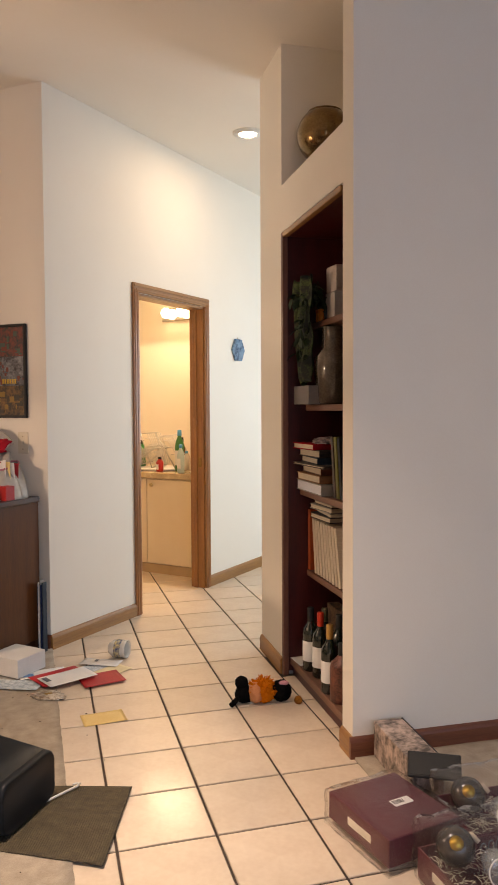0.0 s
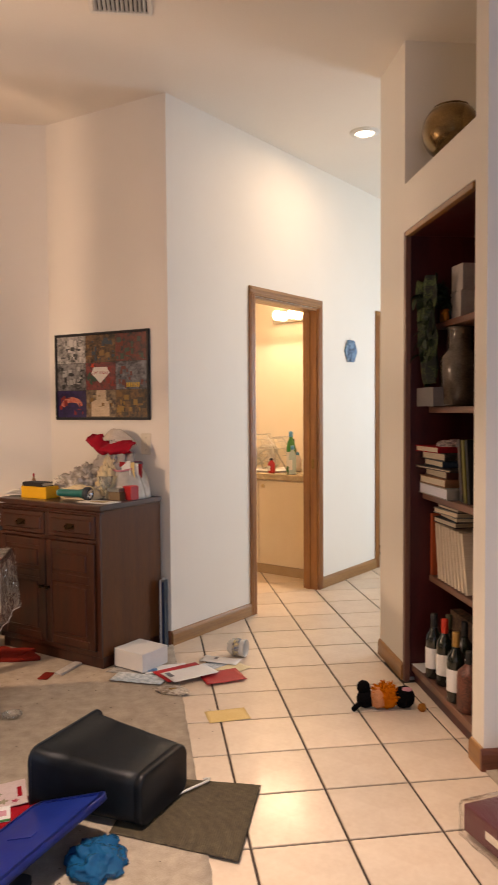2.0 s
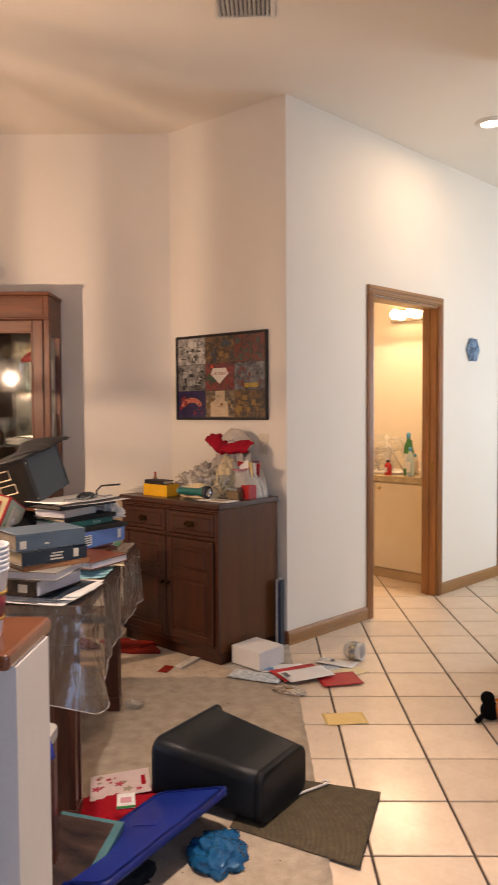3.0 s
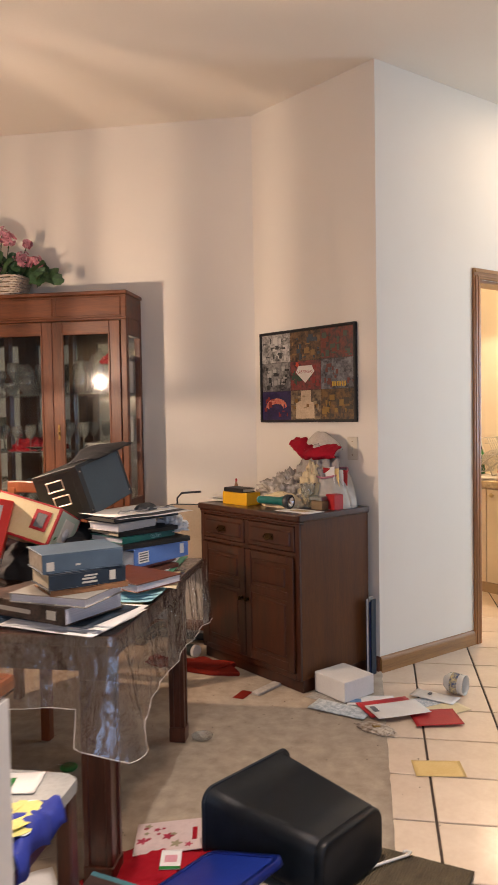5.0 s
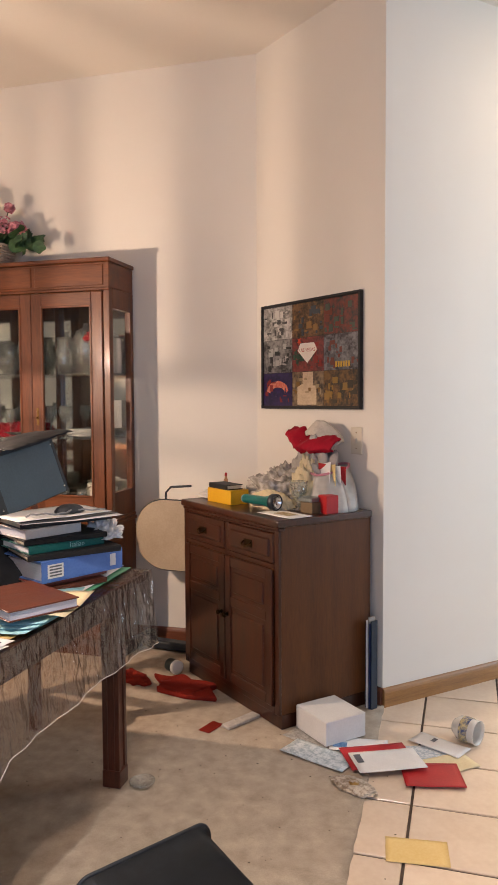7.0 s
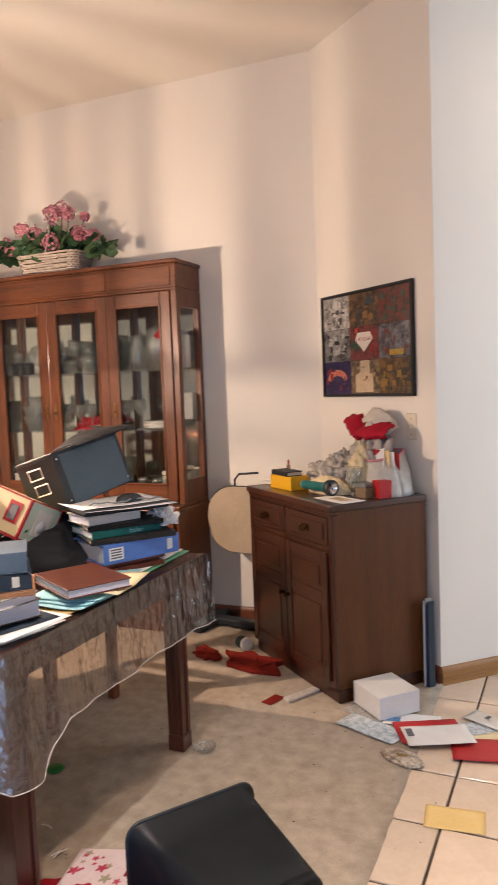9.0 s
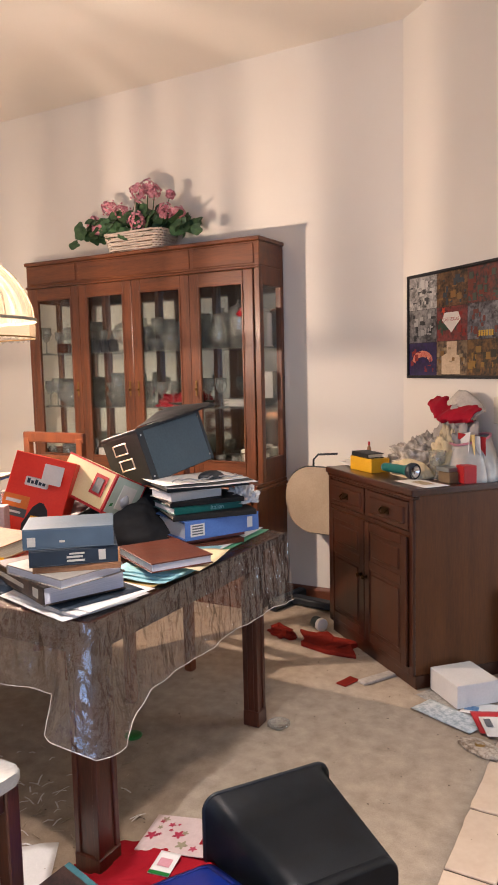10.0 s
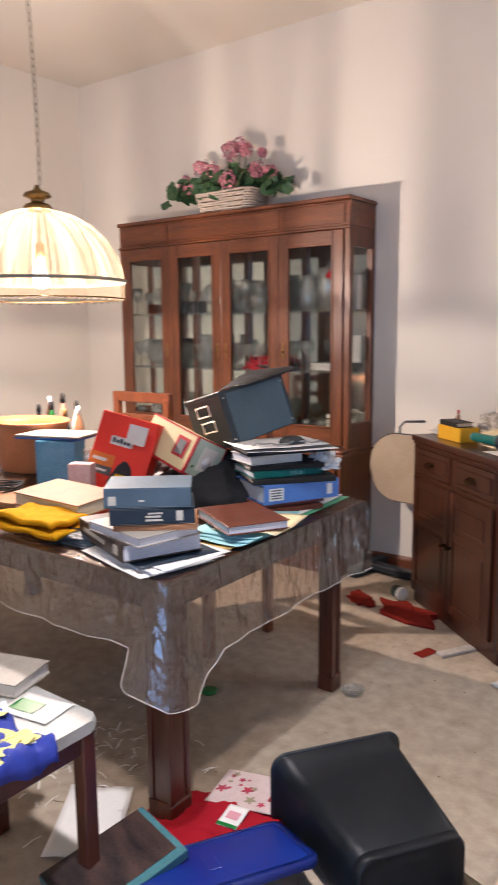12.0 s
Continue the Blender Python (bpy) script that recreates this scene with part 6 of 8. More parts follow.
def binder():
    t = thing("ring_binder", "cornflower-blue ring binder lying flat with a spine label", "binder", pose(-0.762, 3.075, 0.7805, 0, 0, 66))
    w, l, h = 0.30, 0.27, 0.066
    part("binder_cover", boxes((0, w, 0, l, 0, 0.004), (0, w, 0, l, h - 0.004, h), (0, w, 0, 0.004, 0.004, h - 0.004), bevel=0.001), BLUE, t)
    part("page_block", boxes((0.01, w - 0.01, 0.004, l - 0.01, 0.004, h - 0.012)), PAGES_COOL, t)
    lb = part("spine_label", boxes((0.02, 0.075, -0.001, 0.0, 0.012, 0.054)), PAPER, t)
    for k in range(4):
        part("label_print", boxes((0.026, 0.068, -0.0016, -0.001, 0.018 + 0.009 * k, 0.0225 + 0.009 * k)), INK, lb)
    part("spine_tag", boxes((0.25, 0.272, -0.001, 0.0, 0.014, 0.052)), PAPER, t)


binder()
PM = pose(-0.80, 3.06, 0, 0, 0, 58)
z = 0.8475
spec = [("black ring notebook on the binder", BLACK, 0.30, 0.22, 0.018), ("teal language course book with a titled spine", TEAL, 0.26, 0.19, 0.024), ("black paperback in the pile", BLACK, 0.27, 0.2, 0.016), ("white boxed pad in the pile", WHITECARD, 0.2, 0.16, 0.03), ("black document case on the pile", BLACKPL, 0.31, 0.23, 0.02)]
for k, (lb, c, w, l, h) in enumerate(spec):
    o = book(lb, c, Matrix.Translation((0, 0, z)) @ PM @ pose(0.01 * (k % 2), 0.012 * k, 0, 0, 0, (-6, 3, -4, 8, 0)[k]), w, l, h, PAGES_COOL if k in (1, 3) else PAGES, "y-")
    if k == 1:
        cu = bpy.data.curves.new("spine_title", "FONT")
        cu.body, cu.size, cu.align_x, cu.align_y = "Italian", 0.022, "CENTER", "CENTER"
        cu.materials.append(mat("title_white", "#9fd0cc", None, 0.5))
        q = new("spine_title", cu)
        q.parent, q.matrix_basis = o, pose(w * 0.62, -0.0008, h / 2, 90)
    z += h + 0.0008
for k in range(3):
    paper("loose sheet sticking out of the pile", Matrix.Translation((0, 0, z + 0.003 * k)) @ PM @ pose(-0.02, -0.02 + 0.015 * k, 0, 0, 0, 4 * k - 5), 0.32, 0.23, PAPER if k != 1 else mat("dark_sheet", "#3a3a3a", "#4a4a4a", 0.5), "paper_sheet", 0.006)
crumpled("black_charger", "small black charger and cable on the pile", "charger", Matrix.Translation((0, 0, z + 0.012)) @ PM @ pose(0.18, 0.09, 0), 0.05, 0.03, 0.025, BLACKPL, 5.5, 3, 0.1)
solo("grey_cable", tube([(0.02 + 0.26 * k / 12, 0.05 + 0.02 * math.sin(k), 0.004 + 0.004 * (k % 2)) for k in range(13)], 0.003, 6), mat("grey_rubber", "#8a8a88", "#9c9c9a", 0.5), "thin grey cable across the papers", "cable", Matrix.Translation((0, 0, z + 0.012)) @ PM)
crumpled("paper_wad", "crumpled white paper stuck at the end of the pile", "paper", Matrix.Translation((0, 0, 0.88)) @ PM @ pose(0.30, 0.08, 0), 0.045, 0.07, 0.05, PAPER, 7.7, 9, 0.5)

# black bags under the tilted boxes
BAG = mat("black_nylon", "#0b0c10", "#171a20", 0.75, scale=9, bump=0.6, fine=60)
crumpled("black_bag", "slumped black nylon bag on the table", "bag", pose(-1.10, 3.20, ZT), 0.24, 0.22, 0.17, BAG, 1.5, 2.5, 0.22)
crumpled("black_bag", "second dark bag slumped on the table", "bag", pose(-1.52, 3.27, ZT), 0.26, 0.2, 0.15, mat("maroon_bag", "#1f0d12", "#33161d", 0.45, scale=9, bump=0.5), 2.5, 4, 0.3)


def file_box():
    t = thing("file_box", "slate-grey card file box tipped over on the heap", "box", Matrix.Translation((-0.951, 3.150, 0.957)) @ pose(0, 0, 0, 0, 0, -6) @ pose(0, 0, 0, 9, 0, 0) @ pose(0, 0, 0, 0, -15, 0))
    slate = mat("slate_card", "#34454e", "#41535c", 0.45, scale=5, bump=0.1)
    dark = mat("dark_card", "#14181a", "#20262a", 0.5, scale=5)
    w, l, h = 0.20, 0.335, 0.20
    part("box_side", boxes((-w, -0.003, 0.003, l, 0, h), bevel=0.002), dark, t)
    part("slate_panel", boxes((-0.002, 0, 0.03, l - 0.012, 0.003, h - 0.012), bevel=0.0008), slate, t, "slate-coloured side panel")
    part("front_panel", boxes((-w, 0, 0, 0.002, 0, h)), dark, t)
    for y in (0.014, l - 0.016):
        for z0 in (0.022, h - 0.025):
            part("rivet", lathe([(0, 0), (0.0045, 0), (0.0035, 0.002), (0, 0.0025)], 8), CHROME, t, m=pose(0.001, y, z0, 0, 90))
    for z0, x0 in ((0.125, -0.15), (0.065, -0.14)):
        for sp in ((x0, x0 + 0.075, -0.003, 0, z0, z0 + 0.005), (x0, x0 + 0.075, -0.003, 0, z0 + 0.037, z0 + 0.042), (x0, x0 + 0.005, -0.003, 0, z0 + 0.005, z0 + 0.037), (x0 + 0.07, x0 + 0.075, -0.003, 0, z0 + 0.005, z0 + 0.037)):
            part("label_holder", boxes(sp, bevel=0.001), mat("pale_metal", "#b8a894", "#c9bba8", 0.35, 0.5), t, "pale metal label holder")
    part("corner_strip", boxes((-0.03, 0.0015, -0.0015, 0.03, 0, h), bevel=0.001), dark, t)
    part("edge_strip", boxes((-0.02, 0.0015, l - 0.012, l + 0.0015, 0, h), bevel=0.001), dark, t)
    part("lid", boxes((-w - 0.002, 0.002, -0.002, l + 0.002, h - 0.012, h + 0.002), bevel=0.002), dark, t)
    part("torn_liner", sheet(20, 10, lambda u, v: (-0.10 + 0.14 * v + 0.012 * math.sin(u * 9), 0.10 + 0.30 * u, h + 0.005 + 0.034 * math.sin(u * 2.6) * (1 - v) + 0.010 * noise.noise((u * 6, v * 5, 1)) ** 2 - 0.035 * max(0, v - 0.72) ** 0.8), 0.003), BAG, t, "loose black liner")


file_box()


def red_box():
    """Box of bags, leaning back against the heap; its printed names are plain shapes."""
    t = thing("trash_bag_box", "red cardboard box of trash bags leaning on the heap", "box", Matrix.Translation((-1.455, 2.835, ZT + 0.008)) @ pose(0, 0, 0, -16, 0, 24) @ pose(0, 0, 0, 0, 13, 0))
    w, l, h = 0.235, 0.075, 0.35
    red = mat("red_box_card", "#d82a16", "#e63c24", 0.35, scale=6, bump=0.05, coat=0.2)
    part("box_body", boxes((0, w, 0, l, 0, h), bevel=0.002), red, t)
    part("brand_patch", boxes((0.065, 0.155, -0.0012, 0, 0.235, 0.268), bevel=0.004), WHITECARD, t, "white name patch")
    part("brand_bars", boxes(*[(0.072 + 0.015 * k, 0.083 + 0.015 * k, -0.002, -0.0012, 0.244, 0.262 - 0.006 * (k % 2)) for k in range(5)]), NAVY, t)
    part("orange_band", boxes((0.0, 0.10, -0.0012, 0, 0.15, 0.195)), mat("orange_ink", "#d2641a", "#dc7a2a", 0.4), t, "orange band")
    part("grey_band", boxes((0.0, 0.10, -0.0014, 0, 0.118, 0.149)), mat("grey_ink", "#4a4a48", "#5a5a58", 0.4), t, "grey band")
    for sp in ((0.012, 0.07, -0.002, -0.0012, 0.166, 0.178), (0.012, 0.08, -0.002, -0.0014, 0.129, 0.137), (0.01, 0.035, -0.0012, 0, 0.012, 0.028)):
        part("text_bar", boxes(sp), WHITECARD, t)
    bagshape = [(0.10, 0.05), (0.19, 0.05), (0.2, 0.1), (0.175, 0.165), (0.155, 0.185), (0.14, 0.185), (0.12, 0.165), (0.095, 0.1)]
    part("bag_picture", prism(bagshape, 0.0, 0.0022), mat("black_ink", "#1c1a1c", "#2c2a2c", 0.3), t, "printed picture of a tied black bag", m=pose(0, 0, 0, 90))
    part("bag_badge", boxes((0.12, 0.17, -0.003, -0.0022, 0.105, 0.135), bevel=0.003), mat("yellow_ink", "#c9961e", "#d8aa30", 0.4), t)
    part("side_patch", boxes((w, w + 0.0012, 0.015, 0.06, 0.05, 0.14)), WHITECARD, t)
    part("torn_flap", boxes((0.13, 0.205, -0.004, -0.002, 0.255, 0.325)), WHITECARD, t, "torn white flap", m=pose(0, 0, 0, 3, 0, 0))
    part("shield_print", prism([(0.03, 0.05), (0.05, 0.062), (0.05, 0.095), (0.01, 0.095), (0.01, 0.062)], 0.0, 0.0016), mat("coral_ink", "#d04a38", "#d85a48", 0.4), t, m=pose(0, 0, 0, 90))


red_box()


def ornament_box():
    right, inward, up = Vector((0.503, 0.724, -0.47)), Vector((-0.82, 0.57, 0)), Vector((0.267, 0.385, 0.883))
    h, w, l = 0.145, 0.15, 0.28
    base = Vector((-1.022, 3.045, 0.998)) - up * h
    m = Matrix.Translation(base) @ Matrix((right, inward, up)).transposed().to_4x4() @ pose(0, 0, 0, 0, 0, 28)
    t = thing("ornament_box", "cream and red gift box with a window, tipped on the heap", "gift box", m)
    cream = mat("cream_print_card", "#d2c08e", "#dccba0", 0.5, scale=6)
    red = mat("deep_red_card", "#a1141c", "#b3222a", 0.45, scale=6)
    mint = mat("mint_card", "#b3c4b4", "#c2d0c0", 0.5, scale=6)
    part("box_body", boxes((0, w, 0, l, 0, h), bevel=0.002), cream, t)
    for sp in ((-0.0012, 0.008, -0.0012, 0.008, 0, h), (w - 0.006, w + 0.0012, -0.0012, 0.006, 0, h), (-0.0012, w, -0.0014, 0.008, -0.0012, 0.008), (-0.0012, w, -0.0014, 0.004, h - 0.004, h + 0.0012), (-0.0014, 0.004, 0.008, l, -0.0012, 0.008), (-0.0014, 0.004, 0.008, l, h - 0.005, h + 0.001)):
        part("red_edging", boxes(sp), red, t, "red card edging")
    part("end_panel", boxes((0.008, w - 0.006, -0.0022, 0, 0.008, h - 0.005)), mint, t, "mint end panel with a window")
    part("window_tray", boxes((0.045, 0.115, -0.0045, -0.002, 0.03, 0.12), bevel=0.001), WHITEPL, t, "white inner tray")
    part("ornament", lathe([(0, -0.03), (0.02, -0.024), (0.03, 0), (0.02, 0.024), (0.006, 0.03), (0, 0.03)], 18), mat("white_ornament", "#b9bcc4", "#cfd2d8", 0.2, 0.2), t, "white ball ornament", m=pose(0.08, 0.015, 0.065))
    for x, z0 in ((0.02, 0.03), (0.12, 0.018)):
        part("holly_print", prism([(x, z0), (x + 0.012, z0 + 0.006), (x + 0.014, z0 + 0.016), (x + 0.002, z0 + 0.012)], 0.0024, 0.003), GREENPL, t, m=pose(0, 0, 0, 90))
    part("printed_window", boxes((-0.0026, 0, 0.03, 0.10, 0.045, 0.12), bevel=0.001), red, t, "red printed panel")
    part("printed_ornament", boxes((-0.0036, -0.0026, 0.045, 0.085, 0.055, 0.108), bevel=0.002), INK, t)


ornament_box()

# left end of the table
book("thick pale hardback lying at the table edge", TAN, pose(-1.43, 2.555, 0.79, 3, 2, 5), 0.31, 0.2, 0.045, PAGES, "y+")


def folded_knit():
    """A knit cloth folded over on itself, the fold a fat round loop."""
    def fn(u, v):
        if u < 0.42:
            x, z = 0.15 - 0.27 * u / 0.42, 0.014
        elif u < 0.6:
            a = (u - 0.42) / 0.18 * math.pi
            x, z = -0.12 - 0.026 * math.sin(a), 0.040 - 0.026 * math.cos(a)
        else:
            x, z = -0.12 + 0.25 * (u - 0.6) / 0.4, 0.066 - 0.012 * (u - 0.6)
        n = noise.noise((u * 7, v * 3, 4))
        return (x + 0.01 * n, -0.075 + 0.15 * v + 0.012 * noise.noise((u * 4, 2, 1)), max(z + 0.008 * n + 0.004 * math.sin(v * 9), 0.012))
    solo("yellow_cloth", sheet(60, 20, fn, 0.016), YELLOWCLOTH, "folded mustard-yellow knit cloth at the table edge", "cloth", pose(-1.20, 2.50, ZT, 0, 0, 5))


folded_knit()
crumpled("navy_cloth", "dark navy cloth beneath the yellow knit", "cloth", pose(-1.02, 2.52, ZT), 0.12, 0.06, 0.03, NAVY, 6.6, 4, 0.3)
carton("pink_carton", "small pink and white medicine carton standing on the table", "box", pose(-1.44, 2.79, ZT, 0, 0, 30), 0.085, 0.055, 0.15, mat("pink_print_card", "#c7a3a0", "#d9c2bd", 0.5, scale=30))
carton("tissue_box", "sky-blue printed tissue box on the table", "box", pose(-1.82, 2.92, ZT, 0, 0, 28), 0.17, 0.11, 0.185, mat("sky_print_card", "#3f8db8", "#7ab8d2", 0.4, scale=9))
for k in range(2):
    book("thin magazine lying across the tissue box", (BLUE, GREYCOVER)[k], pose(-1.93, 2.90, ZT + 0.187 + 0.009 * k, 0, 0, 24 - 4 * k), 0.30, 0.2, 0.008, PAPER, "x-", None, "magazine", "magazine")
solo("orange_tub", lathe([(0, 0.0), (0.13, 0.0), (0.14, 0.01), (0.17, 0.2), (0.185, 0.225), (0.178, 0.23), (0.165, 0.2), (0.132, 0.014), (0, 0.012)], 36), CLAY, "orange plastic tub crowded with toiletries", "tub", pose(-2.16, 3.13, ZT) @ Matrix.Diagonal((1.15, 0.9, 1, 1)))
for k in range(7):
    squeeze("small toiletry bottle standing behind the tub", pose(-2.38 + 0.052 * k, 3.34 + 0.03 * (k % 2), ZT), (0.27, 0.31, 0.29, 0.33, 0.26, 0.30, 0.28)[k], 0.024, (BLACK, BROWNLEATHER, GREENPL, mat("peach_plastic", "#c08a70", "#cf9d84", 0.35), BLACKPL, WHITEPL, TAN)[k], (BLACK, WHITEPL, BLACK, BLACK, BRASS, BLACK, WHITEPL)[k])
bm = bmesh.new()
for k in range(6):
    r = 0.05 + 0.006 * k
    tube([(r * math.cos(a) + 0.01 * math.sin(k * 3), r * math.sin(a) * 0.8, 0.005 + 0.008 * k + 0.004 * math.sin(3 * a + k)) for a in [math.tau * i / 28 for i in range(28)]], 0.0035, 5, bm, True)
solo("cable_coil", bm, BLACKPL, "coiled black cable on the table", "cable", pose(-1.78, 2.74, ZT))
book("tan notebook at the far end of the table", TAN, pose(-1.75, 2.58, ZT, 0, 0, 12), 0.22, 0.15, 0.02, PAGES, "y-")
paper("orange leaflet at the end of the table", pose(-1.60, 2.62, ZT + 0.003, 0, 0, 30), 0.15, 0.1, CLAY, "leaflet", 0.006)
jar("small glass jar behind the pink carton", pose(-1.60, 3.02, ZT), 0.16, 0.045)


# ---- chair with the pale cover by the half wall ----
near_chair = chair("dark wooden dining chair with a pale covered seat", pose(-0.79, 1.985, 0.0085, 0, 0, 92), True, TABLEWOOD)
book("grey spiral notebook on the chair seat", GREYCOVER, pose(-1.0, 2.06, 0.4665, 0, 0, 20), 0.2, 0.15, 0.035, PAPER, "x-")
paper("green and white card on the chair seat", pose(-0.80, 2.07, 0.466, 0, 0, 12), 0.15, 0.1, PAPER, "card", 0.002, "card", [(0.1, 0.6, 0.2, 0.7, GREENPL)])


def blue_cloth():
    def fn(u, v):
        x = -0.80 + 0.245 * v
        over = max(0, x + 0.575)
        return (min(x, -0.566 + 0.008 * math.sin(u * 14)), 1.86 + 0.2 * u + 0.012 * math.sin(v * 9), 0.472 + 0.03 * abs(noise.noise((u * 5, v * 5, 3))) + 0.012 * math.sin(u * 9 + v * 4) - over * 2.4 * (1 if over else 0))
    t = solo("floral_scarf", sheet(26, 26, fn, 0.003), mat("royal_floral_fabric", "#1a2c86", "#24399c", 0.7, scale=12, bump=0.3), "royal blue scarf with white and yellow flowers on the seat", "scarf")
    rr = random.Random(4)
    white, yel = mat("scarf_white", "#c9d2de", "#dfe5ec", 0.7), mat("scarf_yellow", "#c9c36a", "#dad48a", 0.7)
    for k in range(24):
        u, v = rr.uniform(0.06, 0.94), rr.uniform(0.1, 0.9)
        p = Vector(fn(u, v))
        pts = [(p.x + rr.uniform(0.013, 0.036) * math.cos(math.tau * i / 9), p.y + rr.uniform(0.014, 0.04) * math.sin(math.tau * i / 9)) for i in range(9)]
        part("flower_print", prism(pts, p.z + 0.0045, p.z + 0.006), (white, yel)[k % 2], t)


blue_cloth()

# ---- things on the carpet by the waste bin ----
def floral_bag():
    t = thing("floral_folder", "white gift folder printed with red flowers on the carpet", "folder", pose(-0.605, 2.585, 0.03, 0, -4, 14))
    part("folder_card", boxes((0, 0.205, 0, 0.165, 0, 0.004), bevel=0.001), mat("pinkish_white_card", "#c6b0ac", "#d6c4c0", 0.5, scale=14), t)
    rr = random.Random(12)
    inks = mat("rose_ink", "#9a1d38", "#b83a52", 0.5, scale=60), mat("leaf_ink", "#8a8064", "#a39a7c", 0.5)
    for k in range(13):
        x, y, s = rr.uniform(0.02, 0.18), rr.uniform(0.02, 0.145), rr.uniform(0.006, 0.015) if k > 2 else 0.02
        if k == 0:
            x, y = 0.1, 0.08
        pts = [(x + s * (0.7 + 0.3 * math.cos(5 * a)) * math.cos(a), y + s * (0.7 + 0.3 * math.cos(5 * a)) * math.sin(a)) for a in [math.tau * i / 20 for i in range(20)]]
        part("flower_print", prism(pts, 0.004, 0.0048), inks[0 if k % 3 == 0 else (1 if k % 3 == 1 else 0)], t)
    part("hand_slot", boxes((0.175, 0.19, 0.05, 0.115, 0.004, 0.005)), REDCLOTH, t)


crumpled("red_cloth", "crumpled dark red cloth on the carpet", "cloth", pose(-0.52, 2.56, 0.009, 0, 0, 40), 0.20, 0.13, 0.032, REDCLOTH, 3.3, 5, 0.25)
floral_bag()
paper("small printed card with a green edge on the red cloth", pose(-0.50, 2.515, 0.045, 4, 0, 12), 0.06, 0.085, PAPER, "card", 0.001, "card", [(0.0, 1.0, 0.0, 0.14, GREENPL), (0.2, 0.8, 0.35, 0.7, mat("pink_card_ink", "#c98a94", "#d8a0a8", 0.6))])


def blue_lid():
    t = thing("storage_lid", "royal-blue plastic storage lid tilted on other things", "lid", Matrix.Translation((-0.375, 2.626, 0.045)) @ pose(0, 0, 0, 0, 0, -33.5) @ pose(0, 0, 0, 3, -20, 0))
    out = [(x + 0.16, y - 0.275) for x, y in rounded(0.32, 0.55, 0.035, 6)]
    inn = [(x + 0.16, y - 0.275) for x, y in rounded(0.285, 0.515, 0.03, 6)]
    part("lid_plate", prism(inn, 0.0, 0.004, 0.001), ROYAL, t)
    bm = bmesh.new()
    n = len(out)
    levels = [(inn, 0.002), (inn, 0.009), (out, 0.006), (out, -0.012)]
    rings = [[bm.verts.new((x, y, zz)) for x, y in o] for o, zz in levels]
    for a, b in zip(rings, rings[1:]):
        for i in range(n):
            bm.faces.new((a[i], a[(i + 1) % n], b[(i + 1) % n], b[i])).smooth = True
    bmesh.ops.solidify(bm, geom=list(bm.faces), thickness=0.002)
    part("lid_rim", bm, ROYAL, t)
    part("lid_rib", boxes((0.11, 0.21, -0.24, -0.21, 0.004, 0.007), bevel=0.002), ROYAL, t)


blue_lid()
crumpled("cyan_bag", "shiny cyan plastic bag crumpled under the blue lid", "bag", pose(-0.155, 2.33, 0.009), 0.085, 0.10, 0.055, CYANBAG, 4.4, 6, 0.3)
crumpled("cyan_bag", "second cyan plastic bag with white contents", "bag", pose(-0.07, 2.03, 0.009), 0.17, 0.10, 0.055, CYANBAG, 8.4, 7, 0.35)
crumpled("white_tissue", "white tissue wad spilling from the cyan bag", "tissue", pose(0.0, 2.01, 0.045), 0.09, 0.06, 0.04, PAPER, 2.2, 7, 0.4)


def canvas():
    t = thing("canvas_print", "dark canvas print with a teal edge lying on the floor heap", "picture", Matrix.Translation((-0.635, 2.375, 0.105)) @ pose(0, 0, 0, 0, 0, -9) @ pose(0, 0, 0, 8, 4, 0))
    part("canvas_face", boxes((0.002, 0.176, -0.298, -0.018, 0.014, 0.0155)), mat("dark_painting", "#16141a", "#4d3a34", 0.35, scale=7, stretch=(1, 3, 1), contrast=(0.4, 0.65), coat=0.3), t)
    part("canvas_edge", boxes((0, 0.2, -0.3, 0, -0.012, 0.014), bevel=0.002), mat("teal_canvas", "#2f5f68", "#437780", 0.5, scale=10), t, "teal canvas edge")


canvas()
crumpled("dark_cloth", "dark cloth heap holding up the canvas", "cloth", pose(-0.50, 2.22, 0.009), 0.15, 0.13, 0.06, BAG, 5.8, 4, 0.3)
paper("large white sheet on the carpet under the chair", pose(-0.80, 2.165, 0.011, 0, 0, 37), 0.19, 0.30, PAPER, "paper_sheet", 0.012)


def litter():
    rr = random.Random(21)
    bm = bmesh.new()
    for k in range(70):
        x, y, a, l = rr.gauss(-0.95, 0.14), rr.gauss(2.62, 0.16), rr.uniform(0, 6.3), rr.uniform(0.012, 0.04)
        tube([(x, y, 0.011), (x + l * math.cos(a), y + l * math.sin(a), 0.0125)], 0.0013, 4, bm)
    tagged(solo("wood_splinters", bm, mat("pale_splinters", "#a99a84", "#cabda8", 0.8), "pale splinters scattered on the carpet", "litter", kind="stuff"))
    bm = bmesh.new()
    for k in range(150):
        x, y = rr.uniform(-1.3, 0.35), rr.uniform(1.9, 4.3)
        s = rr.uniform(0.001, 0.003)
        zf = 0.0095 if x < 0.115 else 0.0004
        box(bm, x, x + s * rr.uniform(1, 3), y, y + s, zf, zf + 0.0015)
    solo("crumbs", bm, mat("dark_crumbs", "#2c241d", "#6b5a48", 0.9), "small dark crumbs scattered on the floor", "litter", kind="stuff")


litter()
crumpled("rust_felt_scrap", "small rust-red felt scrap on the carpet", "felt", pose(-1.08, 4.28, 0.009, 0, 0, -30), 0.10, 0.05, 0.04, RUSTCLOTH, 1.9, 4, 0.35)


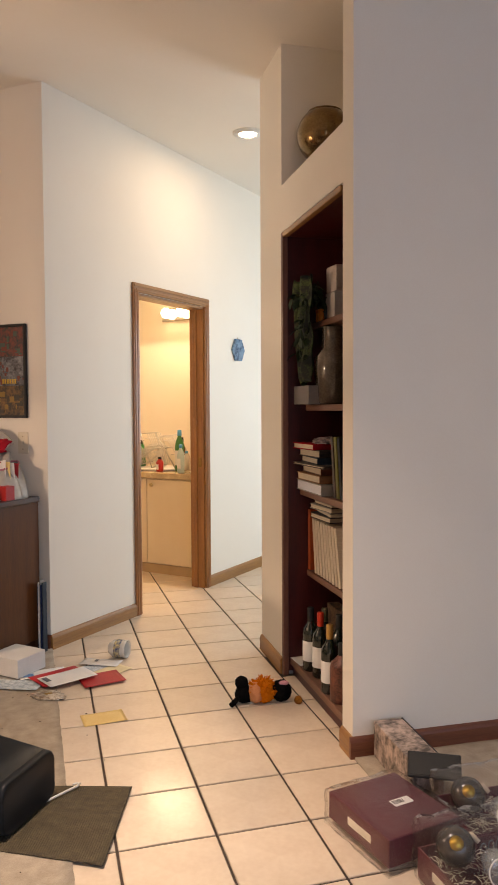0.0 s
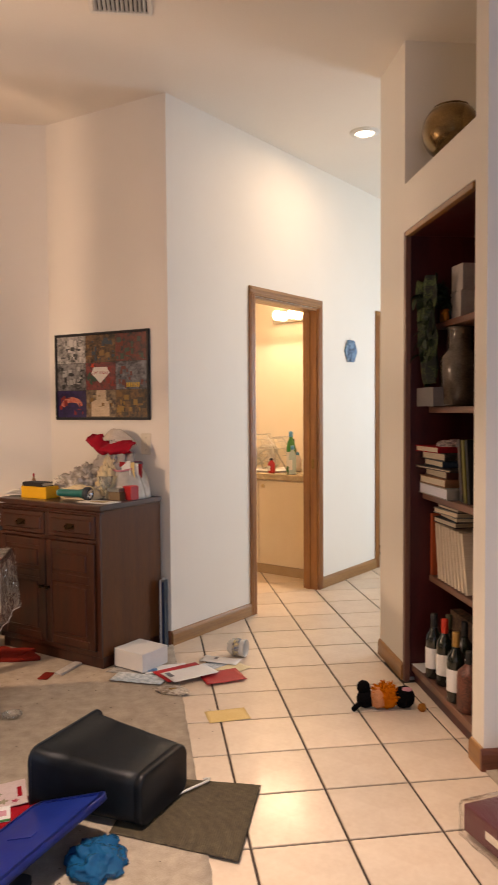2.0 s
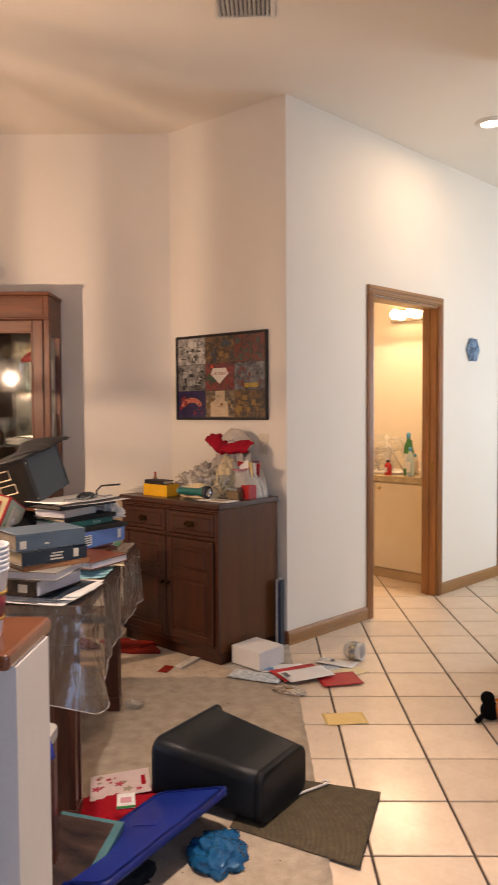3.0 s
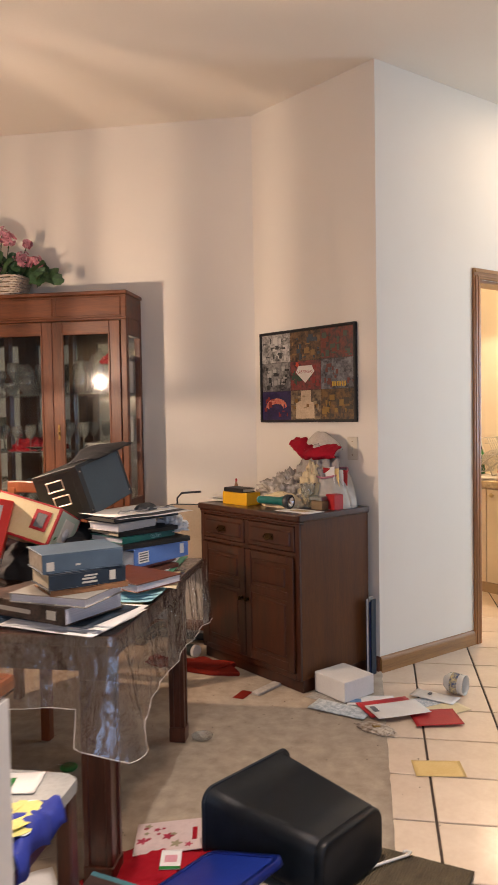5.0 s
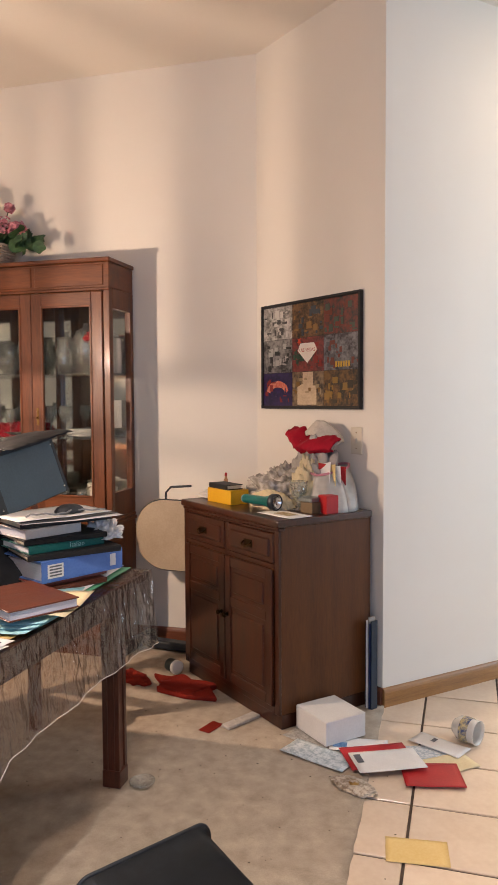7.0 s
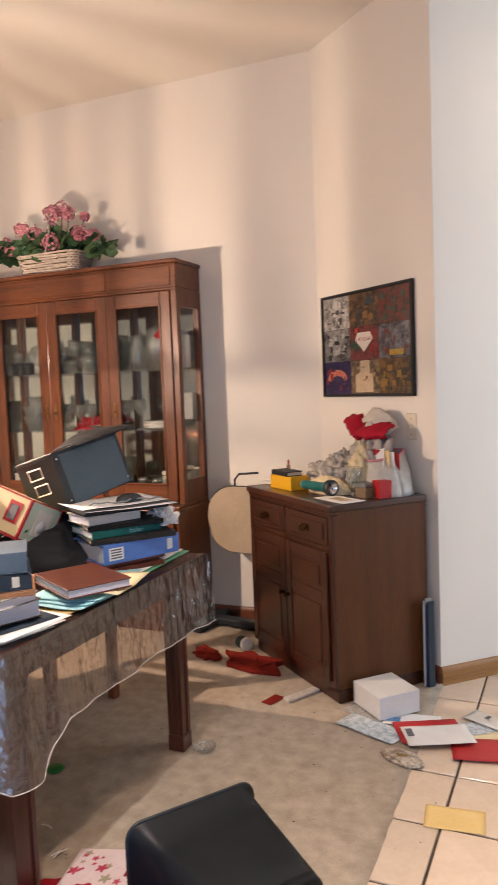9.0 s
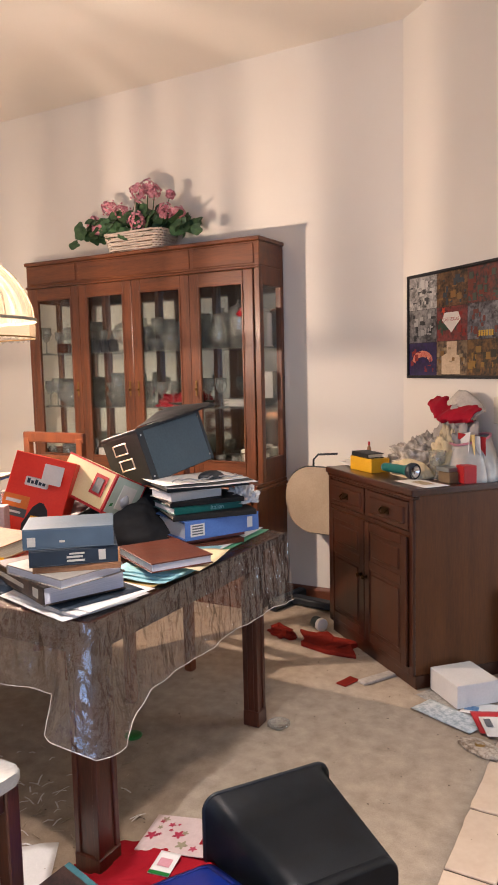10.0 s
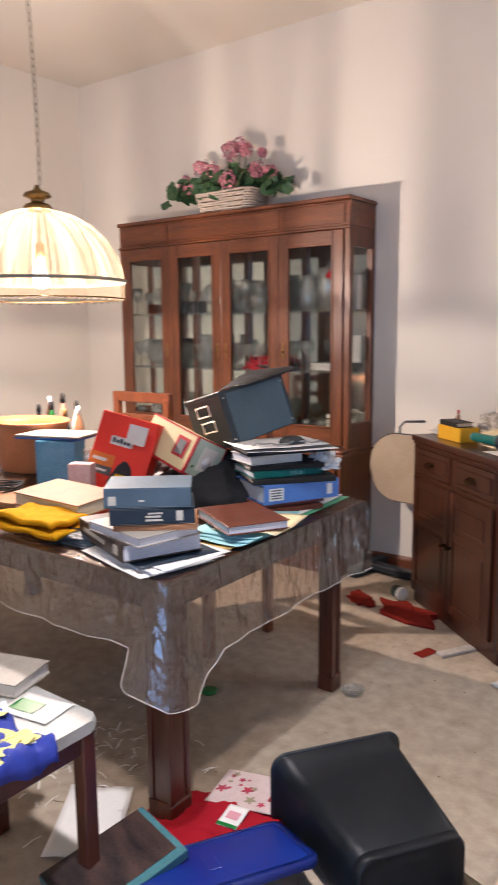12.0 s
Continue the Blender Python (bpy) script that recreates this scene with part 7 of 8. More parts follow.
def star_cloth():
    pts = [(-0.22, 0.04), (-0.12, -0.02), (-0.1, -0.09), (0.06, -0.09), (0.2, -0.04), (0.1, 0.03), (0.12, 0.1), (-0.02, 0.06), (-0.1, 0.11), (-0.12, 0.05)]
    bm = prism(pts, 0.0, 0.02, 0.006)
    bmesh.ops.triangulate(bm, faces=list(bm.faces))
    bmesh.ops.subdivide_edges(bm, edges=list(bm.edges), cuts=3)
    for v in bm.verts:
        if v.co.z > 0.004:
            v.co.z += 0.018 * abs(noise.noise((v.co.x * 16, v.co.y * 16, 2)))
    solo("felt_stocking", bm, RUSTCLOTH, "rust-red felt stocking crumpled on the carpet by the buffet", "stocking", pose(-0.80, 4.24, 0.009, 0, 0, -14))


star_cloth()


def tin():
    t = thing("tin_can", "small dark tin with a pale lid lying on the carpet", "tin", pose(-0.94, 4.42, 0.042, 90, 0, 60))
    part("tin_body", lathe([(0, -0.035), (0.03, -0.035), (0.031, -0.03), (0.031, 0.025), (0, 0.025)]), mat("green_tin", "#172420", "#2c3a34", 0.35, scale=40), t)
    part("tin_lid", lathe([(0.031, 0.012), (0.033, 0.014), (0.033, 0.033), (0.03, 0.035), (0, 0.035)]), WHITEPL, t, "pale lid")


tin()
paper("small red card on the carpet", pose(-0.54, 3.86, FZ, 0, 0, 75), 0.10, 0.055, RUSTCLOTH, "card", 0.001, "card")
carton("flat_packet", "narrow white printed packet on the carpet", "packet", pose(-0.475, 3.91, FZ, 0, 0, 62), 0.175, 0.045, 0.012, mat("white_print_packet", "#a59f98", "#ccc6be", 0.5, scale=40))
solo("clear_dish", lathe([(0, 0.0), (0.03, 0.0), (0.042, 0.008), (0.044, 0.016), (0.041, 0.016), (0.03, 0.004), (0, 0.003)]), SOLIDGLASS, "small clear plastic dish on the carpet", "dish", pose(-0.62, 3.43, FZ))
solo("plastic_saucer", lathe([(0, 0.0), (0.03, 0.0), (0.034, 0.008), (0.028, 0.012), (0, 0.01)]), GREENPL, "green plastic saucer under the table", "saucer", pose(-1.05, 3.1, FZ))

# ---- folded board and its black stand behind the buffet ----
def folding_table():
    t = thing("folding_table", "beige tilt-top table folded upright behind the buffet", "table", pose(-1.0, 4.655, 0.0085, 0, 0, -6))
    part("tabletop", prism(rounded(0.56, 0.36, 0.17, 10), -0.011, 0.011, 0.004), mat("beige_laminate", "#a18f78", "#b3a28b", 0.5, scale=4, bump=0.04), t, m=pose(0.02, 0, 0.625, 90))
    part("edge_band", tube([(x + 0.02, 0.0, 0.625 + y) for x, y in rounded(0.562, 0.362, 0.17, 10)], 0.006, 5, closed=True), BLACKPL, t)
    part("post", boxes((0.2, 0.24, 0.03, 0.06, 0.05, 0.62), bevel=0.004), BLACKPL, t)
    part("foot", boxes((-0.30, 0.3, 0.01, 0.075, 0.012, 0.055), bevel=0.01, seg=2), BLACKPL, t)
    part("cross_foot", boxes((-0.31, -0.25, -0.14, 0.2, 0.0, 0.06), bevel=0.015, seg=2), BLACKPL, t)
    part("handle_rod", tube([(-0.10, 0.03, 0.76), (-0.10, 0.03, 0.84), (-0.07, 0.03, 0.87), (0.05, 0.03, 0.88)], 0.006, 6), BLACKPL, t)


folding_table()

# ---- things on the buffet ----
def on_buffet(x, y, a=0.0, dz=0.0):
    return BUFFET @ pose(x, y, BH + dz, 0, 0, a)


carton("yellow_box", "bright yellow printed box on the buffet", "box", on_buffet(0.12, 0.06, 3), 0.19, 0.10, 0.065, mat("yellow_card", "#d29a0a", "#dfac1c", 0.4, scale=6))
book("black boxed game lying on the yellow box", BLACK, on_buffet(0.125, 0.065, 0, 0.0655), 0.16, 0.085, 0.022, PAGES, "y-")
squeeze("slim red-capped bottle at the end of the buffet", on_buffet(0.09, 0.18), 0.125, 0.012, TAN, REDPL)
for k in range(3):
    paper("white papers hanging over the end of the buffet", on_buffet(-0.09 + 0.01 * k, 0.10 + 0.02 * k, 10 * k - 6, 0.004 + 0.010 * k), 0.19, 0.2, PAPER, "paper_sheet", 0.008)
crumpled("cream_pouch", "soft cream cloth pouch on the buffet", "pouch", on_buffet(0.45, 0.19, 4), 0.13, 0.06, 0.075, CREAMCLOTH, 2.9, 3, 0.2)


def flashlight():
    t = thing("flashlight", "teal plastic flashlight lying on the buffet", "flashlight", on_buffet(0.375, 0.10, 10, 0.037) @ pose(0, 0, 0, 0, 90, 0))
    part("barrel", lathe([(0, 0.0), (0.018, 0.002), (0.02, 0.01), (0.02, 0.13), (0.03, 0.17), (0.033, 0.175)], 20), TEAL, t)
    part("bezel", lathe([(0.033, 0.172), (0.036, 0.176), (0.036, 0.2), (0.031, 0.205), (0.03, 0.198)], 20), BLACKPL, t, "black bezel")
    part("reflector", lathe([(0.031, 0.199), (0.02, 0.185), (0, 0.18)], 20), CHROME, t)
    part("tail_cap", lathe([(0, -0.006), (0.017, -0.004), (0.019, 0.004)], 16), mat("pale_teal", "#6a8f94", "#7ea2a6", 0.4), t)


flashlight()


def goblet():
    t = thing("glass_goblet", "footed ribbed glass goblet on the buffet", "goblet", on_buffet(0.60, 0.23))
    part("bowl", lathe([(0.01, 0.035), (0.022, 0.045), (0.034, 0.075), (0.04, 0.125), (0.037, 0.125), (0.031, 0.078), (0.01, 0.048)], 16), SOLIDGLASS, t)
    part("stem_foot", lathe([(0, 0.0), (0.03, 0.0), (0.03, 0.004), (0.008, 0.012), (0.01, 0.035), (0, 0.035)], 16), SOLIDGLASS, t)


goblet()
carton("kraft_box", "small brown kraft box on the buffet", "box", on_buffet(0.645, 0.205, 2), 0.075, 0.06, 0.045, mat("kraft_card", "#6d583d", "#806a4c", 0.7))
carton("silver_tin", "flat grey tin on the kraft box", "tin", on_buffet(0.635, 0.20, 6, 0.046), 0.08, 0.06, 0.018, mat("grey_tin", "#7d8280", "#949a98", 0.35, 0.6))
carton("red_box_small", "small red box on the buffet", "box", on_buffet(0.70, 0.255, -4), 0.062, 0.06, 0.075, mat("red_card", "#a8161a", "#bc2424", 0.45))
paper("white printed card at the front of the buffet", on_buffet(0.56, 0.04, 3, 0.001), 0.22, 0.12, PAPER, "card", 0.001, "card", [(0.3, 0.75, 0.3, 0.75, mat("floral_print", "#8a7a52", "#c9b79a", 0.6, scale=60))])
crumpled("clear_plastic_bag", "crumpled clear plastic bag of odds and ends", "bag", on_buffet(0.38, 0.32, 10), 0.21, 0.13, 0.15, mat("milky_poly", "#8d857a", "#c4bdb2", 0.13, scale=26, contrast=(0.42, 0.6), bump=1.0, fine=50), 3.7, 9, 0.42)
crumpled("cream_glove_bundle", "bunched cream knitted gloves on the buffet heap", "gloves", on_buffet(0.555, 0.33, 0), 0.10, 0.09, 0.20, CREAMCLOTH, 5.2, 11, 0.3)


def white_bag():
    def fn(u, v):
        a = math.tau * u
        r = 1.0 + 0.12 * noise.noise((math.cos(a) * 2, math.sin(a) * 2, v * 2)) - 0.25 * v
        lean = 0.05 * v
        return (0.085 * r * math.cos(a) - lean, 0.12 * r * math.sin(a) + 0.02 * v, 0.17 * v + 0.02 * v * math.sin(a))
    t = thing("shopping_bag", "white paper shopping bag with a pink edge, full of papers", "bag", on_buffet(0.685, 0.36, 0))
    part("bag_body", sheet(32, 8, fn, 0.002), mat("white_bag_paper", "#aaa69d", "#c2beb5", 0.5, scale=14, bump=0.6, fine=30), t)
    part("pink_edge", tube([Vector(fn(k / 32, 1.0)) for k in range(32)], 0.006, 5, closed=True), mat("pink_trim", "#c9808c", "#d695a0", 0.5), t, "pink edge")
    for k, c in enumerate((PAPER, YELLOWPAPER, PAPER, REDPAPER)):
        part("paper_inside", boxes((-0.06, 0.07, -0.05 + 0.03 * k, -0.048 + 0.03 * k, 0.05, 0.19)), c, t, m=pose(-0.03, -0.02, 0.0, -14 + 9 * k, 6 * k - 12, 8 * k))


white_bag()


def red_shirt():
    m = on_buffet(0.50, 0.385, 0, 0.235)

    def band(u, v):
        x = -0.17 + 0.335 * u
        crease = 0.012 * noise.noise((u * 5, v * 2.2, 1.7)) + 0.009 * noise.noise((u * 12, v * 5, 6))
        wide = 0.55 + 0.45 * math.sin(u * 3.1)
        dip = -0.03 * math.exp(-((u - 0.40) / 0.12) ** 2) * (1 - v)
        return (x, 0.03 - 0.09 * math.sin(v * 2.2) * wide + crease, 0.112 - 0.045 * u - 0.085 * v * wide + crease + dip)

    def lining(u, v):
        return (-0.11 + 0.25 * u, 0.055 - 0.055 * v + 0.012 * math.sin(u * 9), 0.03 + 0.125 * math.sin(0.5 + u * 2.2) * (1 - 0.5 * v * v) - 0.035 * u + 0.012 * noise.noise((u * 6, v * 3, 2)))

    solo("red_garment", sheet(60, 18, band, 0.004), mat("bright_red_cloth", "#8c0c20", "#ae152c", 0.7, scale=14, bump=0.4, fine=300, spec=0.2), "bright red crumpled garment draped on top of the heap", "garment", m)
    solo("white_lining", sheet(30, 12, lining, 0.004), mat("white_lining_cloth", "#b5aca0", "#cfc7bc", 0.8, scale=18, bump=0.4), "white cloth lining rising from the red garment", "cloth", m)
    crumpled("grey_cloth", "light grey cloth folded under the red garment", "cloth", on_buffet(0.53, 0.385, 0), 0.17, 0.09, 0.27, mat("pale_grey_cloth", "#9a938c", "#b5aea6", 0.8, scale=12, bump=0.5), 6.9, 7, 0.25)


red_shirt()


# ---- folders slipped between buffet and wall corner ----
for k, (c, lb) in enumerate(((NAVY, "navy folder leaning between buffet and wall"), (PAPER, "white magazine leaning between buffet and wall"), (GREYCOVER, "grey magazine leaning between buffet and wall"), (mat("blue_folder", "#14264e", "#1d3566", 0.5), "blue magazine leaning between buffet and wall"), (NAVY, "navy magazine leaning between buffet and wall"))):
    solo("leaning_magazine", boxes((0, 0.006, 0, 0.035, 0, 0.37 + 0.012 * (k % 3)), bevel=0.001), c, lb, "magazine", BUFFET @ pose(BW + 0.016 + 0.008 * k, 0.442 - 0.004 * (k % 2), 0.009), "magazines beside the buffet")


# ---- china cabinet contents ----
def china_at(x, y, z, a=0.0):
    return CHINA_AT @ pose(x, y, z + 0.0005, 0, 0, a)


def glassware(label, m, prof, name="glass_vessel", n=18, material=None):
    return solo(name, lathe(prof, n), material or SOLIDGLASS, label, "glassware", m, "glassware in the cabinet")


def wineglass(m, s=1.0):
    return glassware("stemmed clear glass in the china cabinet", m, [(0, 0), (0.03 * s, 0), (0.03 * s, 0.003), (0.005, 0.01), (0.004, 0.07 * s), (0.02 * s, 0.085 * s), (0.034 * s, 0.12 * s), (0.03 * s, 0.16 * s), (0.028 * s, 0.16 * s), (0.031 * s, 0.12 * s), (0.004, 0.082 * s)], "wine_glass")


def bowl(m, r, h, label="clear glass bowl in the china cabinet", material=None):
    return glassware(label, m, [(0, 0.0), (r * 0.4, 0.0), (r * 0.45, 0.006), (r * 0.85, h * 0.55), (r, h), (r - 0.004, h), (r * 0.8, h * 0.55), (0, 0.008)], "bowl", 22, material)


def lidded(m, r, h, material=None, label="lidded clear glass canister in the china cabinet"):
    t = thing("canister", label, "canister", m, "canisters in the cabinet")
    part("canister_body", lathe([(0, 0.0), (r, 0.0), (r, h * 0.75), (r * 0.8, h * 0.8), (r * 0.74, h * 0.8), (r * 0.94, h * 0.74), (r * 0.94, 0.006), (0, 0.006)], 20), material or SOLIDGLASS, t)
    part("canister_lid", lathe([(r * 0.85, h * 0.8), (r * 0.85, h * 0.84), (r * 0.3, h * 0.9), (r * 0.16, h * 0.93), (r * 0.2, h), (0, h)], 20), material or SOLIDGLASS, t)


def plates(label, m, n, r, material):
    for k in range(n):
        solo("plate", lathe([(0, 0.002), (r * 0.55, 0.0), (r * 0.62, 0.004), (r, 0.014), (r, 0.017), (r * 0.6, 0.008), (0, 0.006)], 28), material, label, "plate", m @ Matrix.Translation((0, 0, 0.008 * k)), "stack of plates")


PORCELAIN = mat("white_porcelain", "#c9c7c0", "#d6d4ce", 0.15, scale=6, bump=0.0, coat=0.4)
S1, S2, S0 = 1.13, 1.47, 0.721
# right bay
lidded(china_at(1.36, -0.10, S2), 0.055, 0.23)
lidded(china_at(1.49, -0.13, S2), 0.065, 0.27)
lidded(china_at(1.62, -0.14, S2), 0.075, 0.24, PORCELAIN, "white porcelain canister with a red bow")
crumpled("red_bow", "red ribbon bow on the porcelain canister", "ribbon", china_at(1.57, -0.2, S2 + 0.17), 0.05, 0.03, 0.05, REDCLOTH, 2.2, 9, 0.5)
plates("white plate in a stack in the china cabinet", china_at(1.50, -0.13, S1), 5, 0.115, PORCELAIN)
for k in range(3):
    solo("pillar_candle", lathe([(0, 0), (0.026, 0), (0.027, 0.003), (0.027, 0.165 - 0.01 * k), (0.02, 0.168 - 0.01 * k), (0, 0.163 - 0.01 * k)], 16), mat("candle_wax", "#cfc9ba", "#dad5c8", 0.45), "white pillar candle in the china cabinet", "candle", china_at(1.53 + 0.06 * k, -0.16 + 0.03 * (k % 2), S0), "pillar candles")
for k in range(3):
    bowl(china_at(1.36 + 0.02 * k, -0.13, S0 + 0.001 + 0.03 * k), 0.085, 0.06, "dark bowl stacked in the china cabinet", mat("dark_glaze", "#26221f", "#3a3430", 0.25))
carton("white_card_box", "white printed card standing at the cabinet side", "card", china_at(1.60, -0.12, S1 + 0.05, 20), 0.08, 0.02, 0.15, WHITECARD)
# middle bays
for k in range(4):
    wineglass(china_at(0.93 + 0.085 * k, -0.10 - 0.05 * (k % 2), S2), 1.15)
bowl(china_at(1.06, -0.19, S2), 0.075, 0.09)
bowl(china_at(0.95, -0.2, S2), 0.06, 0.07)
wineglass(china_at(1.20, -0.20, S2), 1.3)
crumpled("red_bag", "crumpled red and clear package in the china cabinet", "package", china_at(1.04, -0.15, S1 - 0.02 + 0.021), 0.11, 0.07, 0.075, REDCLOTH, 4.7, 7, 0.4)
for k in range(3):
    wineglass(china_at(0.95 + 0.1 * k, -0.12, S0), 1.4)
glassware("domed glass cake stand in the china cabinet", china_at(0.66, -0.12, S2), [(0, 0), (0.06, 0), (0.02, 0.015), (0.015, 0.05), (0.095, 0.07), (0.1, 0.075), (0.09, 0.12), (0.06, 0.165), (0.02, 0.185), (0.015, 0.2), (0.02, 0.215), (0, 0.22)], "cake_stand", 24)
for k in range(3):
    solo("black_mug", lathe([(0, 0), (0.027, 0), (0.029, 0.004), (0.03, 0.075), (0.027, 0.075), (0.026, 0.008), (0, 0.006)], 16), BLACKPL, "small black mug in the china cabinet", "mug", china_at(0.50 + 0.068 * k, -0.21, S2), "black mugs")
bowl(china_at(0.62, -0.13, S1 + 0.0), 0.1, 0.09)
bowl(china_at(0.62, -0.13, S1 + 0.06), 0.1, 0.09, "stacked clear glass bowl in the china cabinet")
wineglass(china_at(0.76, -0.12, S1), 1.3)
carton("white_appliance_box", "white flat box with papers in the china cabinet", "box", china_at(0.48, -0.22, S0 + 0.0, 2), 0.30, 0.18, 0.15, WHITECARD)
plates("clear glass plate in a stack in the cabinet", china_at(0.60, -0.12, S0 + 0.152), 4, 0.09, SOLIDGLASS)
# left bay
solo("copper_pot", lathe([(0, 0), (0.04, 0), (0.048, 0.01), (0.046, 0.06), (0.05, 0.066), (0.045, 0.064), (0.04, 0.012), (0, 0.01)], 20), mat("copper", "#6a3420", "#8a4a2e", 0.3, 0.7), "small copper pot with utensils in the china cabinet", "pot", china_at(0.17, -0.15, S2))
solo("spoon", tube([(0.17, -0.15, S2 + 0.02), (0.13, -0.16, S2 + 0.16)], 0.004, 6), TAN, "wooden spoon standing in the copper pot", "spoon", CHINA_AT)
solo("small_cup", lathe([(0, 0), (0.022, 0), (0.03, 0.05), (0.027, 0.05), (0.02, 0.005), (0, 0.005)], 16), PORCELAIN, "small white cup in the china cabinet", "cup", china_at(0.30, -0.16, S2))
for k in range(3):
    bowl(china_at(0.22, -0.13, S1 + 0.0005 + 0.02 * k), 0.11, 0.07)
plates("clear glass platter stacked in the cabinet", china_at(0.24, -0.13, S1 + 0.12), 3, 0.12, SOLIDGLASS)
lidded(china_at(0.16, -0.13, S0), 0.05, 0.2)
wineglass(china_at(0.30, -0.14, S0), 1.4)
solo("dark_figurine", lathe([(0, 0), (0.03, 0), (0.02, 0.02), (0.028, 0.05), (0.015, 0.08), (0.018, 0.1), (0, 0.115)], 14), BLACKPL, "small dark figurine in the china cabinet", "figurine", china_at(0.24, -0.2, S0))


def pitcher(m, s=1.0):
    t = thing("glass_pitcher", "clear glass pitcher in the china cabinet", "glassware", m, "glassware in the cabinet")
    part("pitcher_body", lathe([(0, 0), (0.04 * s, 0), (0.055 * s, 0.05 * s), (0.05 * s, 0.11 * s), (0.034 * s, 0.15 * s), (0.042 * s, 0.19 * s), (0.039 * s, 0.19 * s), (0.031 * s, 0.15 * s), (0.046 * s, 0.11 * s), (0.05 * s, 0.05 * s), (0, 0.008)], 20), SOLIDGLASS, t)
    part("pitcher_handle", tube([(0.036 * s, 0, 0.165 * s), (0.075 * s, 0, 0.16 * s), (0.082 * s, 0, 0.11 * s), (0.052 * s, 0, 0.07 * s)], 0.005 * s, 6), SOLIDGLASS, t)


SILVER = mat("tarnished_silver", "#a9a59c", "#cbc8c0", 0.2, 1.0, scale=20, bump=0.05)
rg = random.Random(14)
for z, span in ((S2, ((0.08, 0.38), (0.46, 0.80), (0.90, 1.22))), (S1, ((0.08, 0.38), (0.66, 0.82), (0.90, 1.22), (1.32, 1.42))), (S0, ((0.08, 0.14), (0.90, 1.24), (1.32, 1.50)))):
    for x0, x1 in span:
        x = x0
        while x < x1:
            wineglass(china_at(x, rg.uniform(-0.22, -0.19), z), rg.uniform(0.75, 1.2))
            x += rg.uniform(0.075, 0.10)
pitcher(china_at(0.29, -0.08, S2), 1.1)
pitcher(china_at(1.14, -0.08, S2), 1.15)
pitcher(china_at(1.40, -0.20, S2), 1.0)
pitcher(china_at(0.55, -0.08, S1), 1.1)
for x, z, r in ((0.24, S1 + 0.15, 0.14), (0.66, S0 + 0.20, 0.15), (1.46, S0 + 0.12, 0.12), (1.08, S1, 0.13)):
    glassware("tarnished silver serving dish in the china cabinet", china_at(x, -0.13, z), [(0, 0.004), (r * 0.5, 0.0), (r * 0.6, 0.008), (r * 0.78, 0.026), (r * 0.8, 0.03), (r * 0.62, 0.014), (0, 0.010)], "serving_dish", 26, SILVER)


